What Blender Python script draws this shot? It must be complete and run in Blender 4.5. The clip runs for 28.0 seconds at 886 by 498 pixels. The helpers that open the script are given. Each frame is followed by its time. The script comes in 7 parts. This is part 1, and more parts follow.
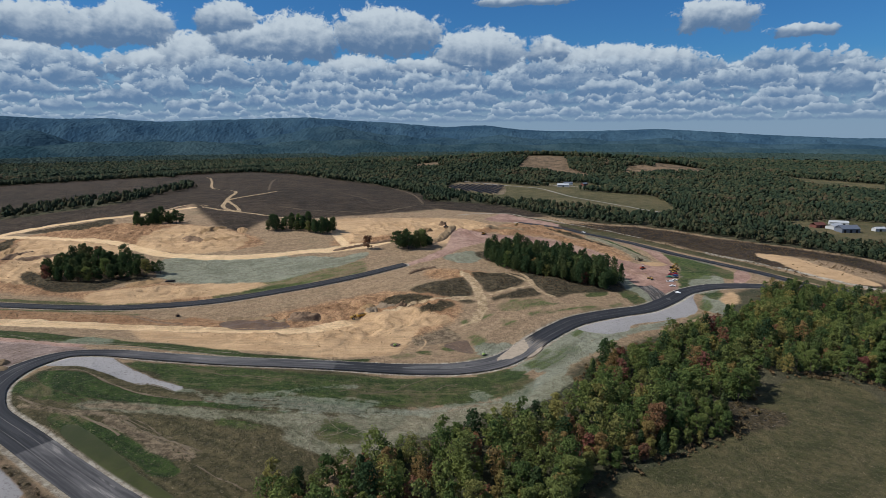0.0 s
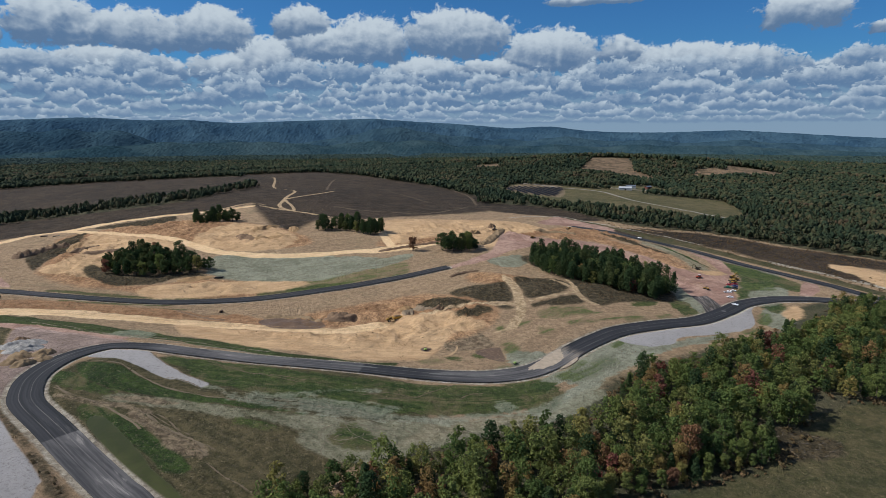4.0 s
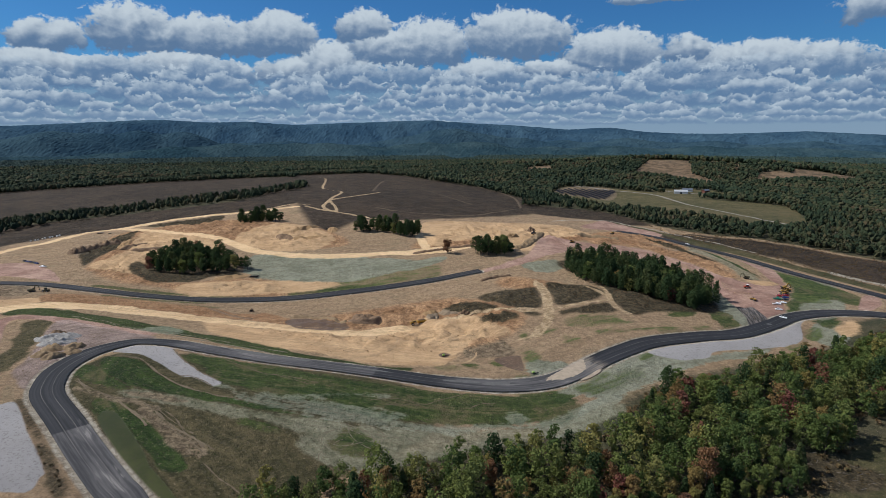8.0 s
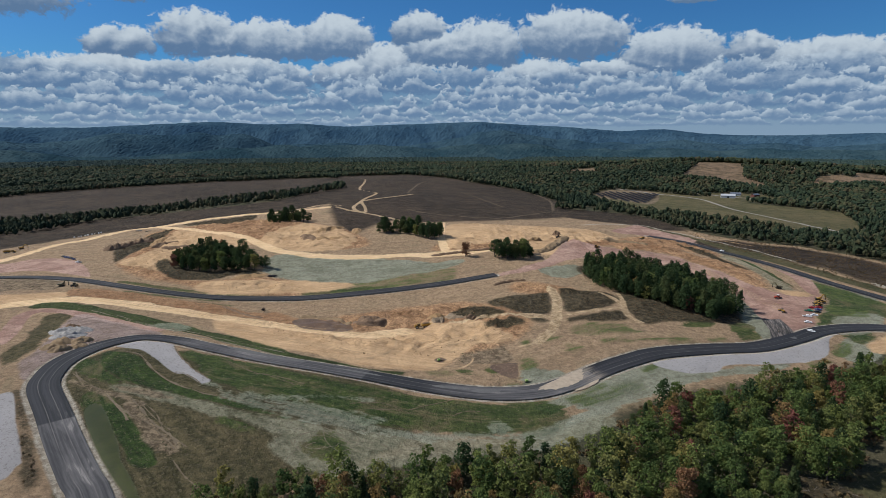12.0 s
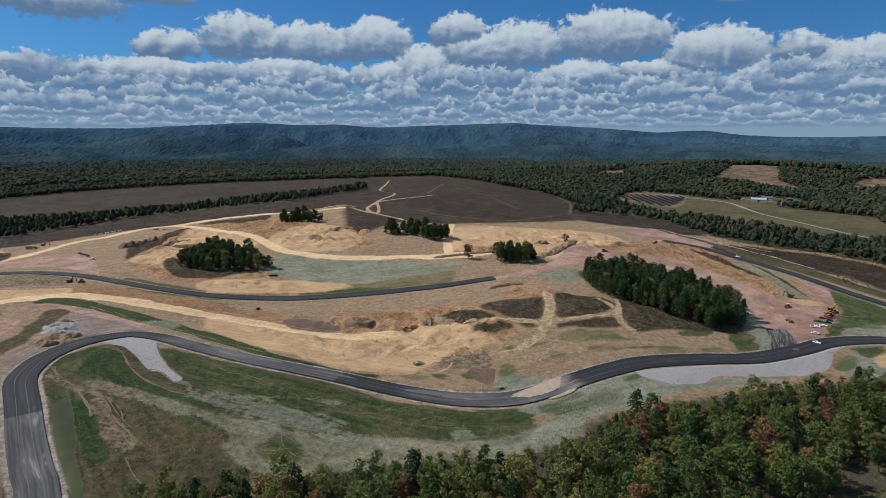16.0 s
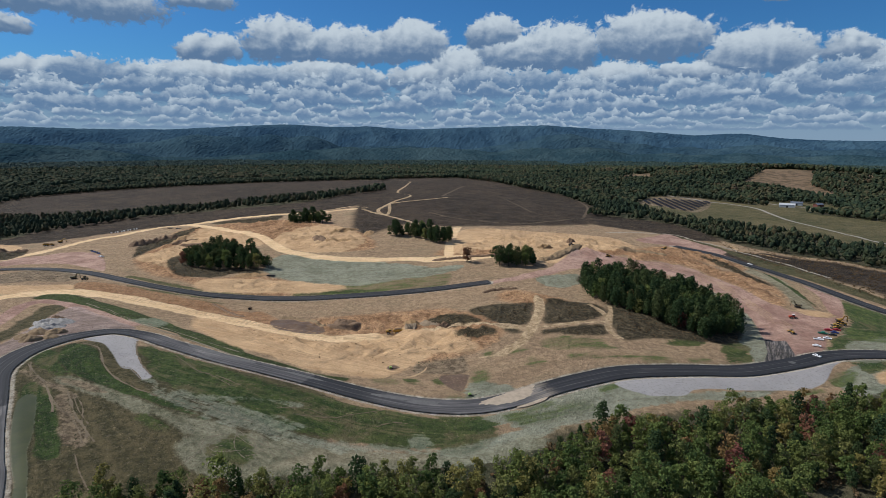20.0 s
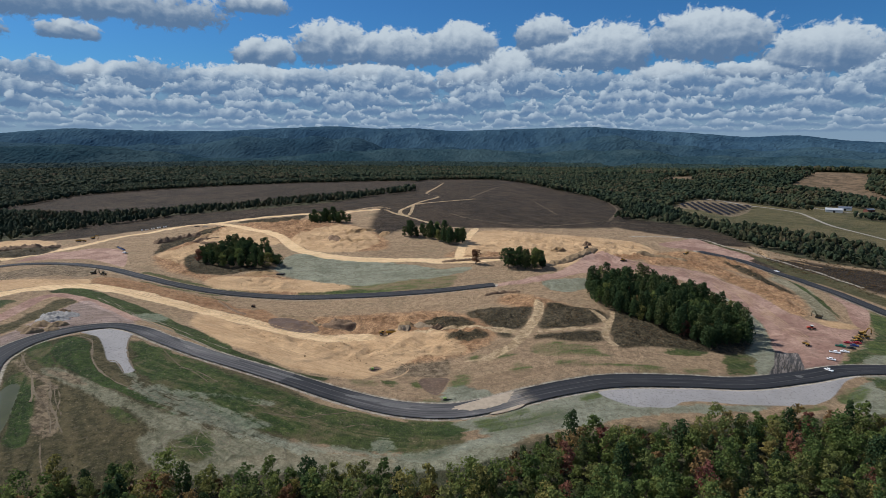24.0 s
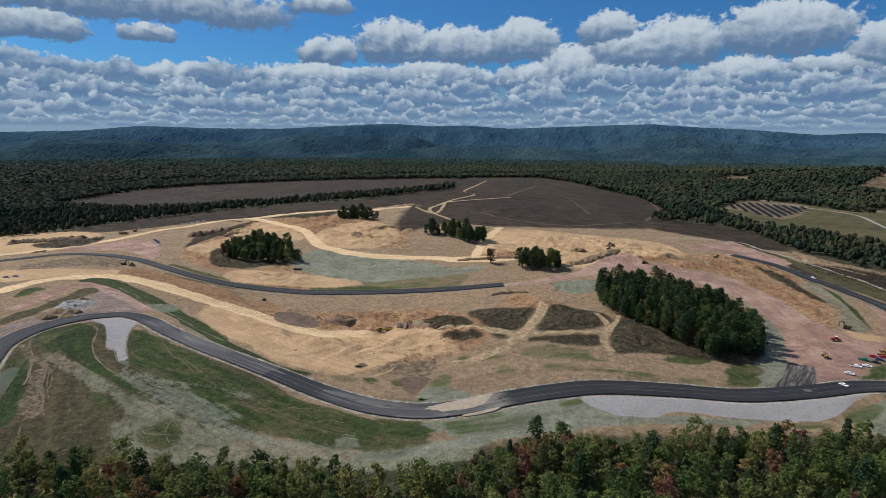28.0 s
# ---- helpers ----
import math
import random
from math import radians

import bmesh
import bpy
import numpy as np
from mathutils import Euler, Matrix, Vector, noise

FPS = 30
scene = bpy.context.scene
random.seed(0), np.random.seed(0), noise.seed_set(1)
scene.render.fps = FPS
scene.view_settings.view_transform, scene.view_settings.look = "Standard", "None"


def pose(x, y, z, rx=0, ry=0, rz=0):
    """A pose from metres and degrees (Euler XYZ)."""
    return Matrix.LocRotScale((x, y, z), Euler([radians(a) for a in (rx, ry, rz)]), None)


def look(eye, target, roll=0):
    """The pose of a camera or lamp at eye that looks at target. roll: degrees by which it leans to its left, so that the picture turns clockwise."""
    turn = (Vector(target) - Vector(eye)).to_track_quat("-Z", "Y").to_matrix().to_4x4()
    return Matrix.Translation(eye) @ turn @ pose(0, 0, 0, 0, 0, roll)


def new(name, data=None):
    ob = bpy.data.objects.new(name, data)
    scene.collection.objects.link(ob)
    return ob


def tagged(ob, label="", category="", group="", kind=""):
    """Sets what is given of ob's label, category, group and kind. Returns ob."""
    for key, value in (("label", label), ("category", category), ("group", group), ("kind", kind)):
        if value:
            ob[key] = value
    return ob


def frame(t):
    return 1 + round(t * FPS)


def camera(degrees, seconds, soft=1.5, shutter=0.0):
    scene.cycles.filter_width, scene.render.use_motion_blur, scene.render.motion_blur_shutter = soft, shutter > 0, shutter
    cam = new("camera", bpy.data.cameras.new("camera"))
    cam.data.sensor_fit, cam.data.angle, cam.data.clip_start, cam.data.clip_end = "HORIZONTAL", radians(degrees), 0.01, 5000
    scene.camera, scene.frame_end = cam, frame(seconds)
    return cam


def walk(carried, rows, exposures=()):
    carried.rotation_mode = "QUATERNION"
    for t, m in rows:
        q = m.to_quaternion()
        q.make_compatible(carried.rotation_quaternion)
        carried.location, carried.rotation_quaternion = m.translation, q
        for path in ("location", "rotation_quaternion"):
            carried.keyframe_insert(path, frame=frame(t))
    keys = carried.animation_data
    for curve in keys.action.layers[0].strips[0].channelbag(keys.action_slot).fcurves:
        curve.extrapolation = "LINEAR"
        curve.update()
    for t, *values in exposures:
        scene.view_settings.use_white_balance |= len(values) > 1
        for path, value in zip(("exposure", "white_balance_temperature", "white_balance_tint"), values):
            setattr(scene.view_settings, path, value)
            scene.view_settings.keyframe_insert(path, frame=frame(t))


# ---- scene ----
cam = camera(73.23, 28.0, soft=0.75)

# seconds, x, y, z, heading, tilt, lean (metres, degrees)
FLIGHT = [
    (0, -59.45, -9.95, 127.97, -15.538, -11.157, -0.193),
    (1, -55.05, -9.38, 128.06, -13.920, -11.142, -0.145),
    (2, -50.54, -8.68, 128.09, -12.293, -11.090, -0.116),
    (3, -45.95, -7.68, 127.95, -10.736, -11.063, -0.126),
    (3.5, -43.6, -7.09, 127.9, -9.992, -11.045, -0.135),
    (5.5, -34.43, -4.93, 127.86, -7.065, -10.977, -0.094),
    (6.5, -29.54, -3.85, 127.94, -5.658, -10.921, -0.145),
    (7.5, -24.14, -2.93, 128.02, -4.349, -10.896, -0.173),
    (8.5, -17.85, -2.13, 128.12, -3.116, -10.869, -0.181),
    (9.5, -10.85, -1.35, 128.21, -1.880, -10.818, -0.183),
    (10.5, -3.65, -0.46, 128.26, -0.632, -10.772, -0.192),
    (11.5, 3.59, 0.49, 128.22, 0.621, -10.748, -0.168),
    (12.5, 10.8, 1.53, 128.24, 1.750, -10.698, -0.149),
    (14.5, 25.64, 4.09, 128.3, 3.488, -10.633, -0.087),
    (15.5, 32.74, 5.49, 128.36, 4.302, -10.631, -0.060),
    (16.5, 39.96, 7.02, 128.38, 5.123, -10.609, -0.010),
    (17.5, 47.28, 8.65, 128.37, 5.933, -10.580, 0.050),
    (18.5, 54.62, 10.57, 128.4, 6.734, -10.551, 0.100),
    (19.5, 61.83, 12.76, 128.36, 7.545, -10.489, 0.169),
    (20.5, 68.82, 15.01, 128.13, 8.369, -10.387, 0.218),
    (21.5, 75.82, 17.27, 127.83, 9.242, -10.328, 0.253),
    (23.5, 91.81, 22.52, 127.43, 11.778, -10.262, 0.234),
    (24.5, 100.08, 25.22, 127.37, 13.149, -10.328, 0.253),
    (25.5, 108.36, 28.05, 127.4, 14.534, -10.399, 0.274),
    (26.5, 116.82, 31.06, 127.49, 15.901, -10.448, 0.323),
    (27.5, 125.24, 34.21, 127.55, 17.316, -10.509, 0.318),
    (28, 129.55, 35.9, 127.52, 18.008, -10.540, 0.318),
]


def flight_pose(x, y, z, heading, tilt, lean):
    return pose(x, y, z, 90 + tilt, 0, heading) @ pose(0, 0, 0, 0, 0, lean)


walk(cam, [(t, flight_pose(*rest)) for t, *rest in FLIGHT])

# ---- sky and sun ----
SUN_AZ, SUN_EL = radians(-80), radians(45)      # azimuth clockwise from +y
sun_data = bpy.data.lights.new("sun", "SUN")
sun_data.energy, sun_data.angle, sun_data.color = 4.7, radians(0.53), (1.0, 0.985, 0.95)
sun = new("sun", sun_data)
sun.matrix_world = look((math.sin(SUN_AZ) * math.cos(SUN_EL) * 500, math.cos(SUN_AZ) * math.cos(SUN_EL) * 500, math.sin(SUN_EL) * 500), (0, 0, 0))
scene.view_settings.exposure = 0.0


class Nodes:
    """Short calls for building a node tree."""

    def __init__(self, tree):
        self.tree = tree
        tree.nodes.clear()

    def put(self, value, socket):
        if isinstance(value, bpy.types.NodeSocket):
            self.tree.links.new(value, socket)
        elif isinstance(value, tuple) and len(value) == 3 and socket.type == "RGBA":
            socket.default_value = (*value, 1)
        else:
            socket.default_value = value

    def node(self, kind, **settings):
        n = self.tree.nodes.new(kind)
        for k, v in settings.items():
            setattr(n, k, v)
        return n

    def math(self, op, a, b=0.0, c=None, clamp=False):
        n = self.node("ShaderNodeMath", operation=op, use_clamp=clamp)
        self.put(a, n.inputs[0])
        self.put(b, n.inputs[1])
        if c is not None:
            self.put(c, n.inputs[2])
        return n.outputs[0]

    def step(self, x, lo, hi):
        n = self.node("ShaderNodeMapRange", interpolation_type="SMOOTHSTEP")
        for v, i in ((x, 0), (lo, 1), (hi, 2), (0.0, 3), (1.0, 4)):
            self.put(v, n.inputs[i])
        return n.outputs[0]

    def noise(self, scale, detail=4.0, rough=0.55, vector=None, distort=0.0):
        n = self.node("ShaderNodeTexNoise")
        for v, k in ((scale, "Scale"), (detail, "Detail"), (rough, "Roughness"), (distort, "Distortion")):
            self.put(v, n.inputs[k])
        if vector is not None:
            self.put(vector, n.inputs["Vector"])
        return n.outputs[0]

    def mix(self, f, a, b, blend="MIX"):
        n = self.node("ShaderNodeMix", data_type="RGBA", blend_type=blend)
        for v, i in ((f, 0), (a, 6), (b, 7)):
            self.put(v, n.inputs[i])
        return n.outputs[2]

    def vec(self, x, y, z=0.0):
        n = self.node("ShaderNodeCombineXYZ")
        for v, i in ((x, 0), (y, 1), (z, 2)):
            self.put(v, n.inputs[i])
        return n.outputs[0]

    def vmath(self, op, a, b=(0, 0, 0)):
        n = self.node("ShaderNodeVectorMath", operation=op)
        self.put(a, n.inputs[0])
        if op in ("SCALE",):
            self.put(b, n.inputs[3])
        else:
            self.put(b, n.inputs[1])
        return n.outputs["Value"] if op == "LENGTH" else n.outputs[0]


def make_world():
    world = bpy.data.worlds.new("sky")
    scene.world = world
    world.use_nodes = True
    k = Nodes(world.node_tree)
    sky = k.node("ShaderNodeTexSky", sky_type="NISHITA", sun_disc=False, sun_elevation=SUN_EL, sun_rotation=SUN_AZ,
                 altitude=300, air_density=1.0, dust_density=0.6, ozone_density=2.0)
    d = k.node("ShaderNodeTexCoord").outputs["Generated"]
    s = k.node("ShaderNodeSeparateXYZ")
    k.put(d, s.inputs[0])
    az = k.math("MULTIPLY", k.math("ARCTAN2", s.outputs[0], s.outputs[1]), 57.3)
    el = k.math("MULTIPLY", k.math("ARCSINE", s.outputs[2]), 57.3)
    p = k.vec(az, el)
    stretch = k.vmath("MULTIPLY", p, (1, 1.25, 1))
    # rounded cauliflower heads: ridged noise with the ridges turned outwards, large and small
    def billow(v, scale, detail):
        return k.math("SUBTRACT", 1.0, k.math("MULTIPLY", k.math("ABSOLUTE", k.math("SUBTRACT", k.noise(scale, detail, 0.5, v, 0.25), 0.5)), 4.0))

    def heads(v):
        return k.math("ADD", k.math("MULTIPLY", billow(v, 0.40, 1), 0.55), k.math("ADD", k.math("MULTIPLY", billow(v, 1.0, 2), 0.22), k.math("MULTIPLY", k.noise(2.2, 6, 0.62, v), 0.40)))

    lumps = heads(stretch)
    lumps_up = heads(k.vmath("ADD", stretch, (-0.40, 0.50, 0)))
    edge = k.math("SUBTRACT", lumps, 0.55)
    fray = k.math("SUBTRACT", k.noise(1.5, 7, 0.66, stretch, 0.6), 0.5)
    relief = k.math("SUBTRACT", lumps, lumps_up)
    # single cumulus clouds: azimuth, base, half width, height, all in degrees
    puffs = [(-22.5, 7.2, 3.3, 3.1), (-17.3, 7.0, 4.3, 2.7), (-10.9, 7.2, 3.1, 3.1), (-28.5, 6.7, 2.7, 2.0), (-33.5, 4.0, 2.6, 2.1), (-30.1, 4.1, 2.9, 2.6),
             (-25.8, 4.3, 3.4, 1.9), (-19.3, 4.5, 3.5, 2.5), (-15.5, 4.5, 2.4, 1.7), (-6.4, 4.6, 3.6, 3.3), (-9.5, 4.6, 3.6, 2.2), (-3.3, 8.4, 2.3, 2.4),
             (-1.2, 6.6, 3.9, 2.5), (2.5, 6.4, 3.9, 3.5), (10.4, 7.2, 4.8, 3.5), (19.0, 5.5, 4.2, 3.3)]
    puffs += [(25.2, 6.2, 1.9, 2.0), (30.2, 4.8, 5.1, 2.5), (34.8, 4.8, 2.1, 1.4), (7.2, 4.1, 3.6, 2.7), (14.2, 5.0, 3.9, 1.5), (22.8, 3.9, 2.9, 1.7),
              (-44.2, 9.6, 10.8, 2.9), (-51.3, 7.6, 3.3, 2.0), (-43.5, 7.9, 1.9, 1.3), (-29.2, 10.9, 2.5, 1.4), (-52.4, 3.4, 2.9, 1.8), (-47.9, 3.6, 3.6, 1.7),
              (-40.7, 4.3, 3.6, 1.9), (39.0, 8.4, 3.1, 2.1), (45.4, 7.4, 2.3, 0.8), (23.0, 11.0, 4.0, 0.7), (34.1, 4.9, 4.2, 2.1), (40.9, 4.0, 3.4, 1.5), (46.2, 3.4, 3.1, 1.1)]
    best, tall = None, None
    for a, base, w, h in puffs:
        q = k.vmath("MULTIPLY", k.vmath("SUBTRACT", p, (a, base + 0.30 * h, 0)), (1 / (1.12 * w), 1 / (0.80 * h), 0))
        dens = k.math("SUBTRACT", 1.0, k.vmath("LENGTH", q))
        dens = k.math("MINIMUM", dens, k.math("MULTIPLY_ADD", el, 1.3 / h, -1.3 * base / h + 0.20))
        up = k.math("MULTIPLY_ADD", el, 1 / h, -base / h)
        if best is None:
            best, tall = dens, up
        else:
            more = k.step(k.math("MULTIPLY_ADD", fray, 0.8, k.math("SUBTRACT", dens, best)), -0.16, 0.16)
            n = k.node("ShaderNodeMix")
            k.put(more, n.inputs[0])
            k.put(tall, n.inputs[2])
            k.put(up, n.inputs[3])
            tall = n.outputs[0]
            best = k.math("MAXIMUM", best, dens)
    mask = k.step(k.math("MULTIPLY_ADD", fray, 0.7, k.math("MULTIPLY_ADD", edge, 0.55, best)), 0.02, 0.24)
    lit = k.step(k.math("ADD", k.math("MULTIPLY", tall, 0.95), k.math("MULTIPLY_ADD", relief, 0.42, k.math("MULTIPLY", edge, 0.10))), 0.05, 0.98)

    def row(base, high, often, seed):
        """A row of cumulus heads over a flat base; returns its cover and how brightly it is lit."""
        v = k.vec(k.math("MULTIPLY", az, often), k.math("MULTIPLY", el, often * 0.35), seed)
        crest = k.step(k.noise(1.0, 3, 0.5, v), 0.28, 0.62)
        sway = k.math("MULTIPLY", k.math("SUBTRACT", k.noise(0.5, 2, 0.5, v), 0.5), high * 0.9)
        up = k.math("ADD", k.math("MULTIPLY_ADD", el, 1 / high, -base / high), sway)
        d = k.math("MULTIPLY_ADD", fray, 1.5, k.math("MULTIPLY_ADD", edge, 0.40, k.math("SUBTRACT", k.math("MULTIPLY", crest, 1.25), up)))
        cover = k.math("MULTIPLY", k.step(d, 0.0, 0.22), k.math("MULTIPLY", k.step(k.math("MULTIPLY_ADD", fray, 1.0, k.math("MULTIPLY_ADD", edge, 0.25, up)), -0.22, 0.16), k.step(crest, 0.03, 0.20)))
        part_up = k.math("DIVIDE", up, k.math("MAXIMUM", k.math("MULTIPLY", crest, 1.25), 0.25))
        light = k.step(k.math("ADD", k.math("MULTIPLY", part_up, 0.75), k.math("MULTIPLY_ADD", fray, 0.6, k.math("MULTIPLY", relief, 0.50))), 0.12, 1.05)
        return cover, light

    rows = [row(4.5, 1.7, 0.17, 52.0), row(3.7, 1.5, 0.21, 38.0), row(3.0, 1.3, 0.25, 27.0), row(2.35, 1.05, 0.31, 15.0), row(1.8, 0.85, 0.38, 4.0), row(1.3, 0.65, 0.48, 71.0), row(0.9, 0.5, 0.60, 83.0)]
    shade, white = (0.106, 0.190, 0.328), (0.515, 0.60, 0.68)
    low_shade, low_white = (0.112, 0.204, 0.352), (0.465, 0.56, 0.655)
    tint = k.mix(1.0, sky.outputs[0], (0.019, 0.048, 0.080), "MULTIPLY")
    # thin haze that pales the sky towards the horizon
    haze = k.math("SUBTRACT", 1.0, k.step(el, -0.5, 6.5))
    col = k.mix(k.math("MULTIPLY", haze, 0.6), tint, (0.33, 0.45, 0.58))
    veil = k.math("SUBTRACT", 1.0, k.step(el, 3.0, 6.4))
    col = k.mix(k.math("MULTIPLY", veil, 0.72), col, (0.165, 0.262, 0.395))
    col = k.mix(mask, col, k.mix(lit, shade, white))
    for cover, light in rows:
        col = k.mix(k.math("MULTIPLY", cover, 0.95), col, k.mix(light, low_shade, low_white))
    col = k.mix(k.math("MULTIPLY", k.math("SUBTRACT", 1.0, k.step(el, 0.0, 3.0)), 0.50), col, (0.25, 0.355, 0.475))
    # broken cumulus goes on overhead and behind, unseen, added to raise the fill light
    over = k.noise(1.6, 6, 0.55, k.vmath("MULTIPLY", d, (1.0, 1.0, 1.6)), 0.2)
    high = k.math("MULTIPLY", k.step(over, 0.47, 0.56), k.step(el, 15.0, 24.0))
    col = k.mix(k.math("MULTIPLY", high, 0.5), col, (0.62, 0.67, 0.71))
    bg = k.node("ShaderNodeBackground")
    k.put(col, bg.inputs[0])
    bg.inputs[1].default_value = 1.0
    out = k.node("ShaderNodeOutputWorld")
    k.put(bg.outputs[0], out.inputs[0])


make_world()


# ---- the lie of the land ----
NEAR_SPOTS = [(-105.3, 252.5, 18.6), (-140.4, 294.3, 22.7), (-151.2, 259.2, 24.3), (-66.2, 236.3, 19.4), (-139.1, 203.9, 22.4), (-205.2, 306.5, 22.7), (68.9, 275.4, 11.2),
              (109.4, 299.7, 10.9), (244.4, 368.6, 3.2), (213.3, 379.4, 7), (259.2, 409.1, 6.8), (25.7, 288.9, 12.2), (0, 295.7, 10.3), (-13.5, 371.2, 7.4), (-28.4, 330.8, 10.3), (-63.5, 353.7, 10.5),
              (-133.7, 388.8, 7), (71.6, 390.2, 20.2), (122.9, 390.2, 18.4), (121.5, 368.6, 16.7), (40.5, 455, 20.7), (-326.7, 510.3, 19.2), (-174.2, 549.5, 25.7), (20.2, 502.2, 23.6),
              (-162, 634.5, 33.1), (-4.1, 546.8, 27.7), (-64.8, 594, 33.1), (-149.9, 480.6, 16.2), (-151.2, 503.6, 25), (182.2, 573.8, 27), (-40.5, 275.4, 15.4), (113.4, 403.7, 17.8)]
WIDE_SPOTS = [(-135, 864, 40.5), (-180.9, 1282.5, 35.1), (286.2, 1162.4, 13.5), (189, 594, 18.9), (13.5, 189, 4.1), (135, 243, 4.1), (270, 270, 0), (81, 148.5, 2.7), (-81, 148.5, 13.5),
              (580.5, 1593, 48.6), (702, 1707.8, 54), (810, 1795.5, 48.6), (664.2, 1277.1, 17.6), (793.8, 1325.7, 17.6), (931.5, 1471.5, 45.9), (1053, 1458, 29.7), (961.2, 1242, 16.2), (972, 2025, 13.5), (513, 1296, 18.9), (499.5, 1093.5, 13.5), (-675, 945, 10.8), (-567, 567, 8.1), (567, 567, 0), (567, 270, -5.4), (203.9, 415.8, 4.1), (-405, 270, 18.9), (810, 810, 0),
              (-1350, 1620, 0), (1350, 1620, 0), (0, 2295, 0), (-405, 0, 10.8), (405, 0, -5.4), (0, 3375, -13.5), (-3375, 3375, -13.5), (3375, 3375, -13.5)]
SPOTS = np.array(NEAR_SPOTS + WIDE_SPOTS, float)


def _fit_land():
    n = len(SPOTS)
    d2 = (SPOTS[:, None, 0] - SPOTS[None, :, 0]) ** 2 + (SPOTS[:, None, 1] - SPOTS[None, :, 1]) ** 2
    a = np.zeros((n + 1, n + 1))
    a[:n, :n] = 16 * np.eye(n) - np.sqrt(d2 + 1640)
    a[:n, n] = a[n, :n] = 1
    return np.linalg.solve(a, np.append(SPOTS[:, 2], 0))


LAND = _fit_land()


def height(x, y):
    """Height of the ground at x, y (numbers or arrays)."""
    x, y = np.asarray(x, float), np.asarray(y, float)
    z = np.full(np.broadcast(x, y).shape, LAND[-1])
    for (sx, sy, _), c in zip(SPOTS, LAND):
        z = z - c * np.sqrt((x - sx) ** 2 + (y - sy) ** 2 + 1640)
    return z


def spline(pts, n, closed=False):
    """n points on a smooth curve through pts."""
    p = np.array(pts, float)
    m = len(p)
    out = []
    segs = m if closed else m - 1
    for u in np.linspace(0, segs, n, endpoint=not closed):
        i = min(int(u), segs - 1)
        t = u - i
        ids = [(i + k) % m if closed else min(max(i + k, 0), m - 1) for k in (-1, 0, 1, 2)]
        a, b, c, d = p[ids]
        out.append(0.5 * (2 * b + (c - a) * t + (2 * a - 5 * b + 4 * c - d) * t * t + (3 * b - a - 3 * c + d) * t ** 3))
    return np.array(out)


def edge_distance(line, x, y, closed):
    """Distance from every x, y to a polyline and, for closed ones, whether it lies inside."""
    best = np.full(x.shape, 1e9)
    inside = np.zeros(x.shape, bool)
    n = len(line)
    for i in range(n if closed else n - 1):
        (ax, ay), (bx, by) = line[i], line[(i + 1) % n]
        dx, dy = bx - ax, by - ay
        t = np.clip(((x - ax) * dx + (y - ay) * dy) / (dx * dx + dy * dy + 1e-9), 0, 1)
        best = np.minimum(best, (x - ax - t * dx) ** 2 + (y - ay - t * dy) ** 2)
        if closed:
            cut = (ay > y) != (by > y)
            inside ^= cut & (x < dx * (y - ay) / (dy if abs(dy) > 1e-9 else 1e-9) + ax)
    return np.sqrt(best), inside


def within(area, x, y):
    return edge_distance(area, x, y, True)[1]

# ---- ground covers, as areas and strips in plan ----
COVERS = {}


def area(kind, pts):
    COVERS.setdefault(kind, []).append((True, 0.0, spline(pts, 4 * len(pts), True)))


def strip(kind, half, pts):
    COVERS.setdefault(kind, []).append((False, half, spline(pts, 5 * len(pts))))


strip("haul", 6.08, [(-446.9, 437.4), (-425.2, 479.3), (-409.1, 533.2), (-407.7, 596.7), (-386.1, 627.8), (-368.6, 669.6), (-336.2, 684.5), (-299.7, 718.2), (-243, 737.1), (-197.1, 743.9), (-160.7, 773.6)])
strip("haul", 5.4, [(-329.4, 675), (-260.6, 630.5), (-207.9, 592.7), (-166.1, 544.1), (-136.4, 523.8), (-97.2, 514.4), (-59.4, 515.7), (-18.9, 519.8), (13.5, 530.6)])
strip("haul", 4.05, [(-23, 515.7), (10.8, 519.8), (41.9, 534.6)])
strip("track", 2.29, [(-8.1, 654.8), (-43.2, 657.5), (-68.9, 679.1), (-120.2, 747.9), (-124.2, 828.9), (-121.5, 970.7), (-162, 1053), (-182.2, 1246.1), (-207.9, 1386.5), (-291.6, 1549.8)])
strip("track", 2.03, [(-144.5, 781.7), (-170.1, 795.2), (-199.8, 749.2)])
strip("track", 2.03, [(-149.9, 774.9), (-104, 722.2), (-124.2, 828.9)])
strip("track", 2.43, [(-124.2, 828.9), (-90.5, 889.7), (-59.4, 968)])
strip("haul", 4.05, [(0, 521.1), (-6.8, 577.8), (-8.1, 654.8)])
strip("haul", 7.43, [(-290.2, 325.4), (-295.7, 353.7), (-287.6, 375.3), (-261.9, 392.9), (-226.8, 391.5), (-182.2, 382.1), (-126.9, 368.6), (-78.3, 348.3), (-51.3, 341.6), (-25.7, 352.4)])
area("sand", [(-77, 344.2), (-32.4, 347), (-1.4, 360.5), (27, 357.8), (40.5, 336.2), (33.8, 324), (17.6, 321.3), (4.1, 295.7), (-5.4, 284.9), (-24.3, 284.9), (-54, 293), (-89.1, 317.2), (-118.8, 338.9)])
area("sand", [(-2.7, 635.9), (29.7, 660.2), (74.2, 661.5), (125.6, 665.6), (162, 657.5), (176.9, 600.8), (122.9, 561.6), (93.2, 519.8), (59.4, 527.9), (35.1, 554.9), (2.7, 537.3)])
area("sand", [(-179.6, 614.2), (-137.7, 639.9), (-90.5, 576.5), (-95.9, 538.7), (-135, 530.6), (-182.2, 567)])
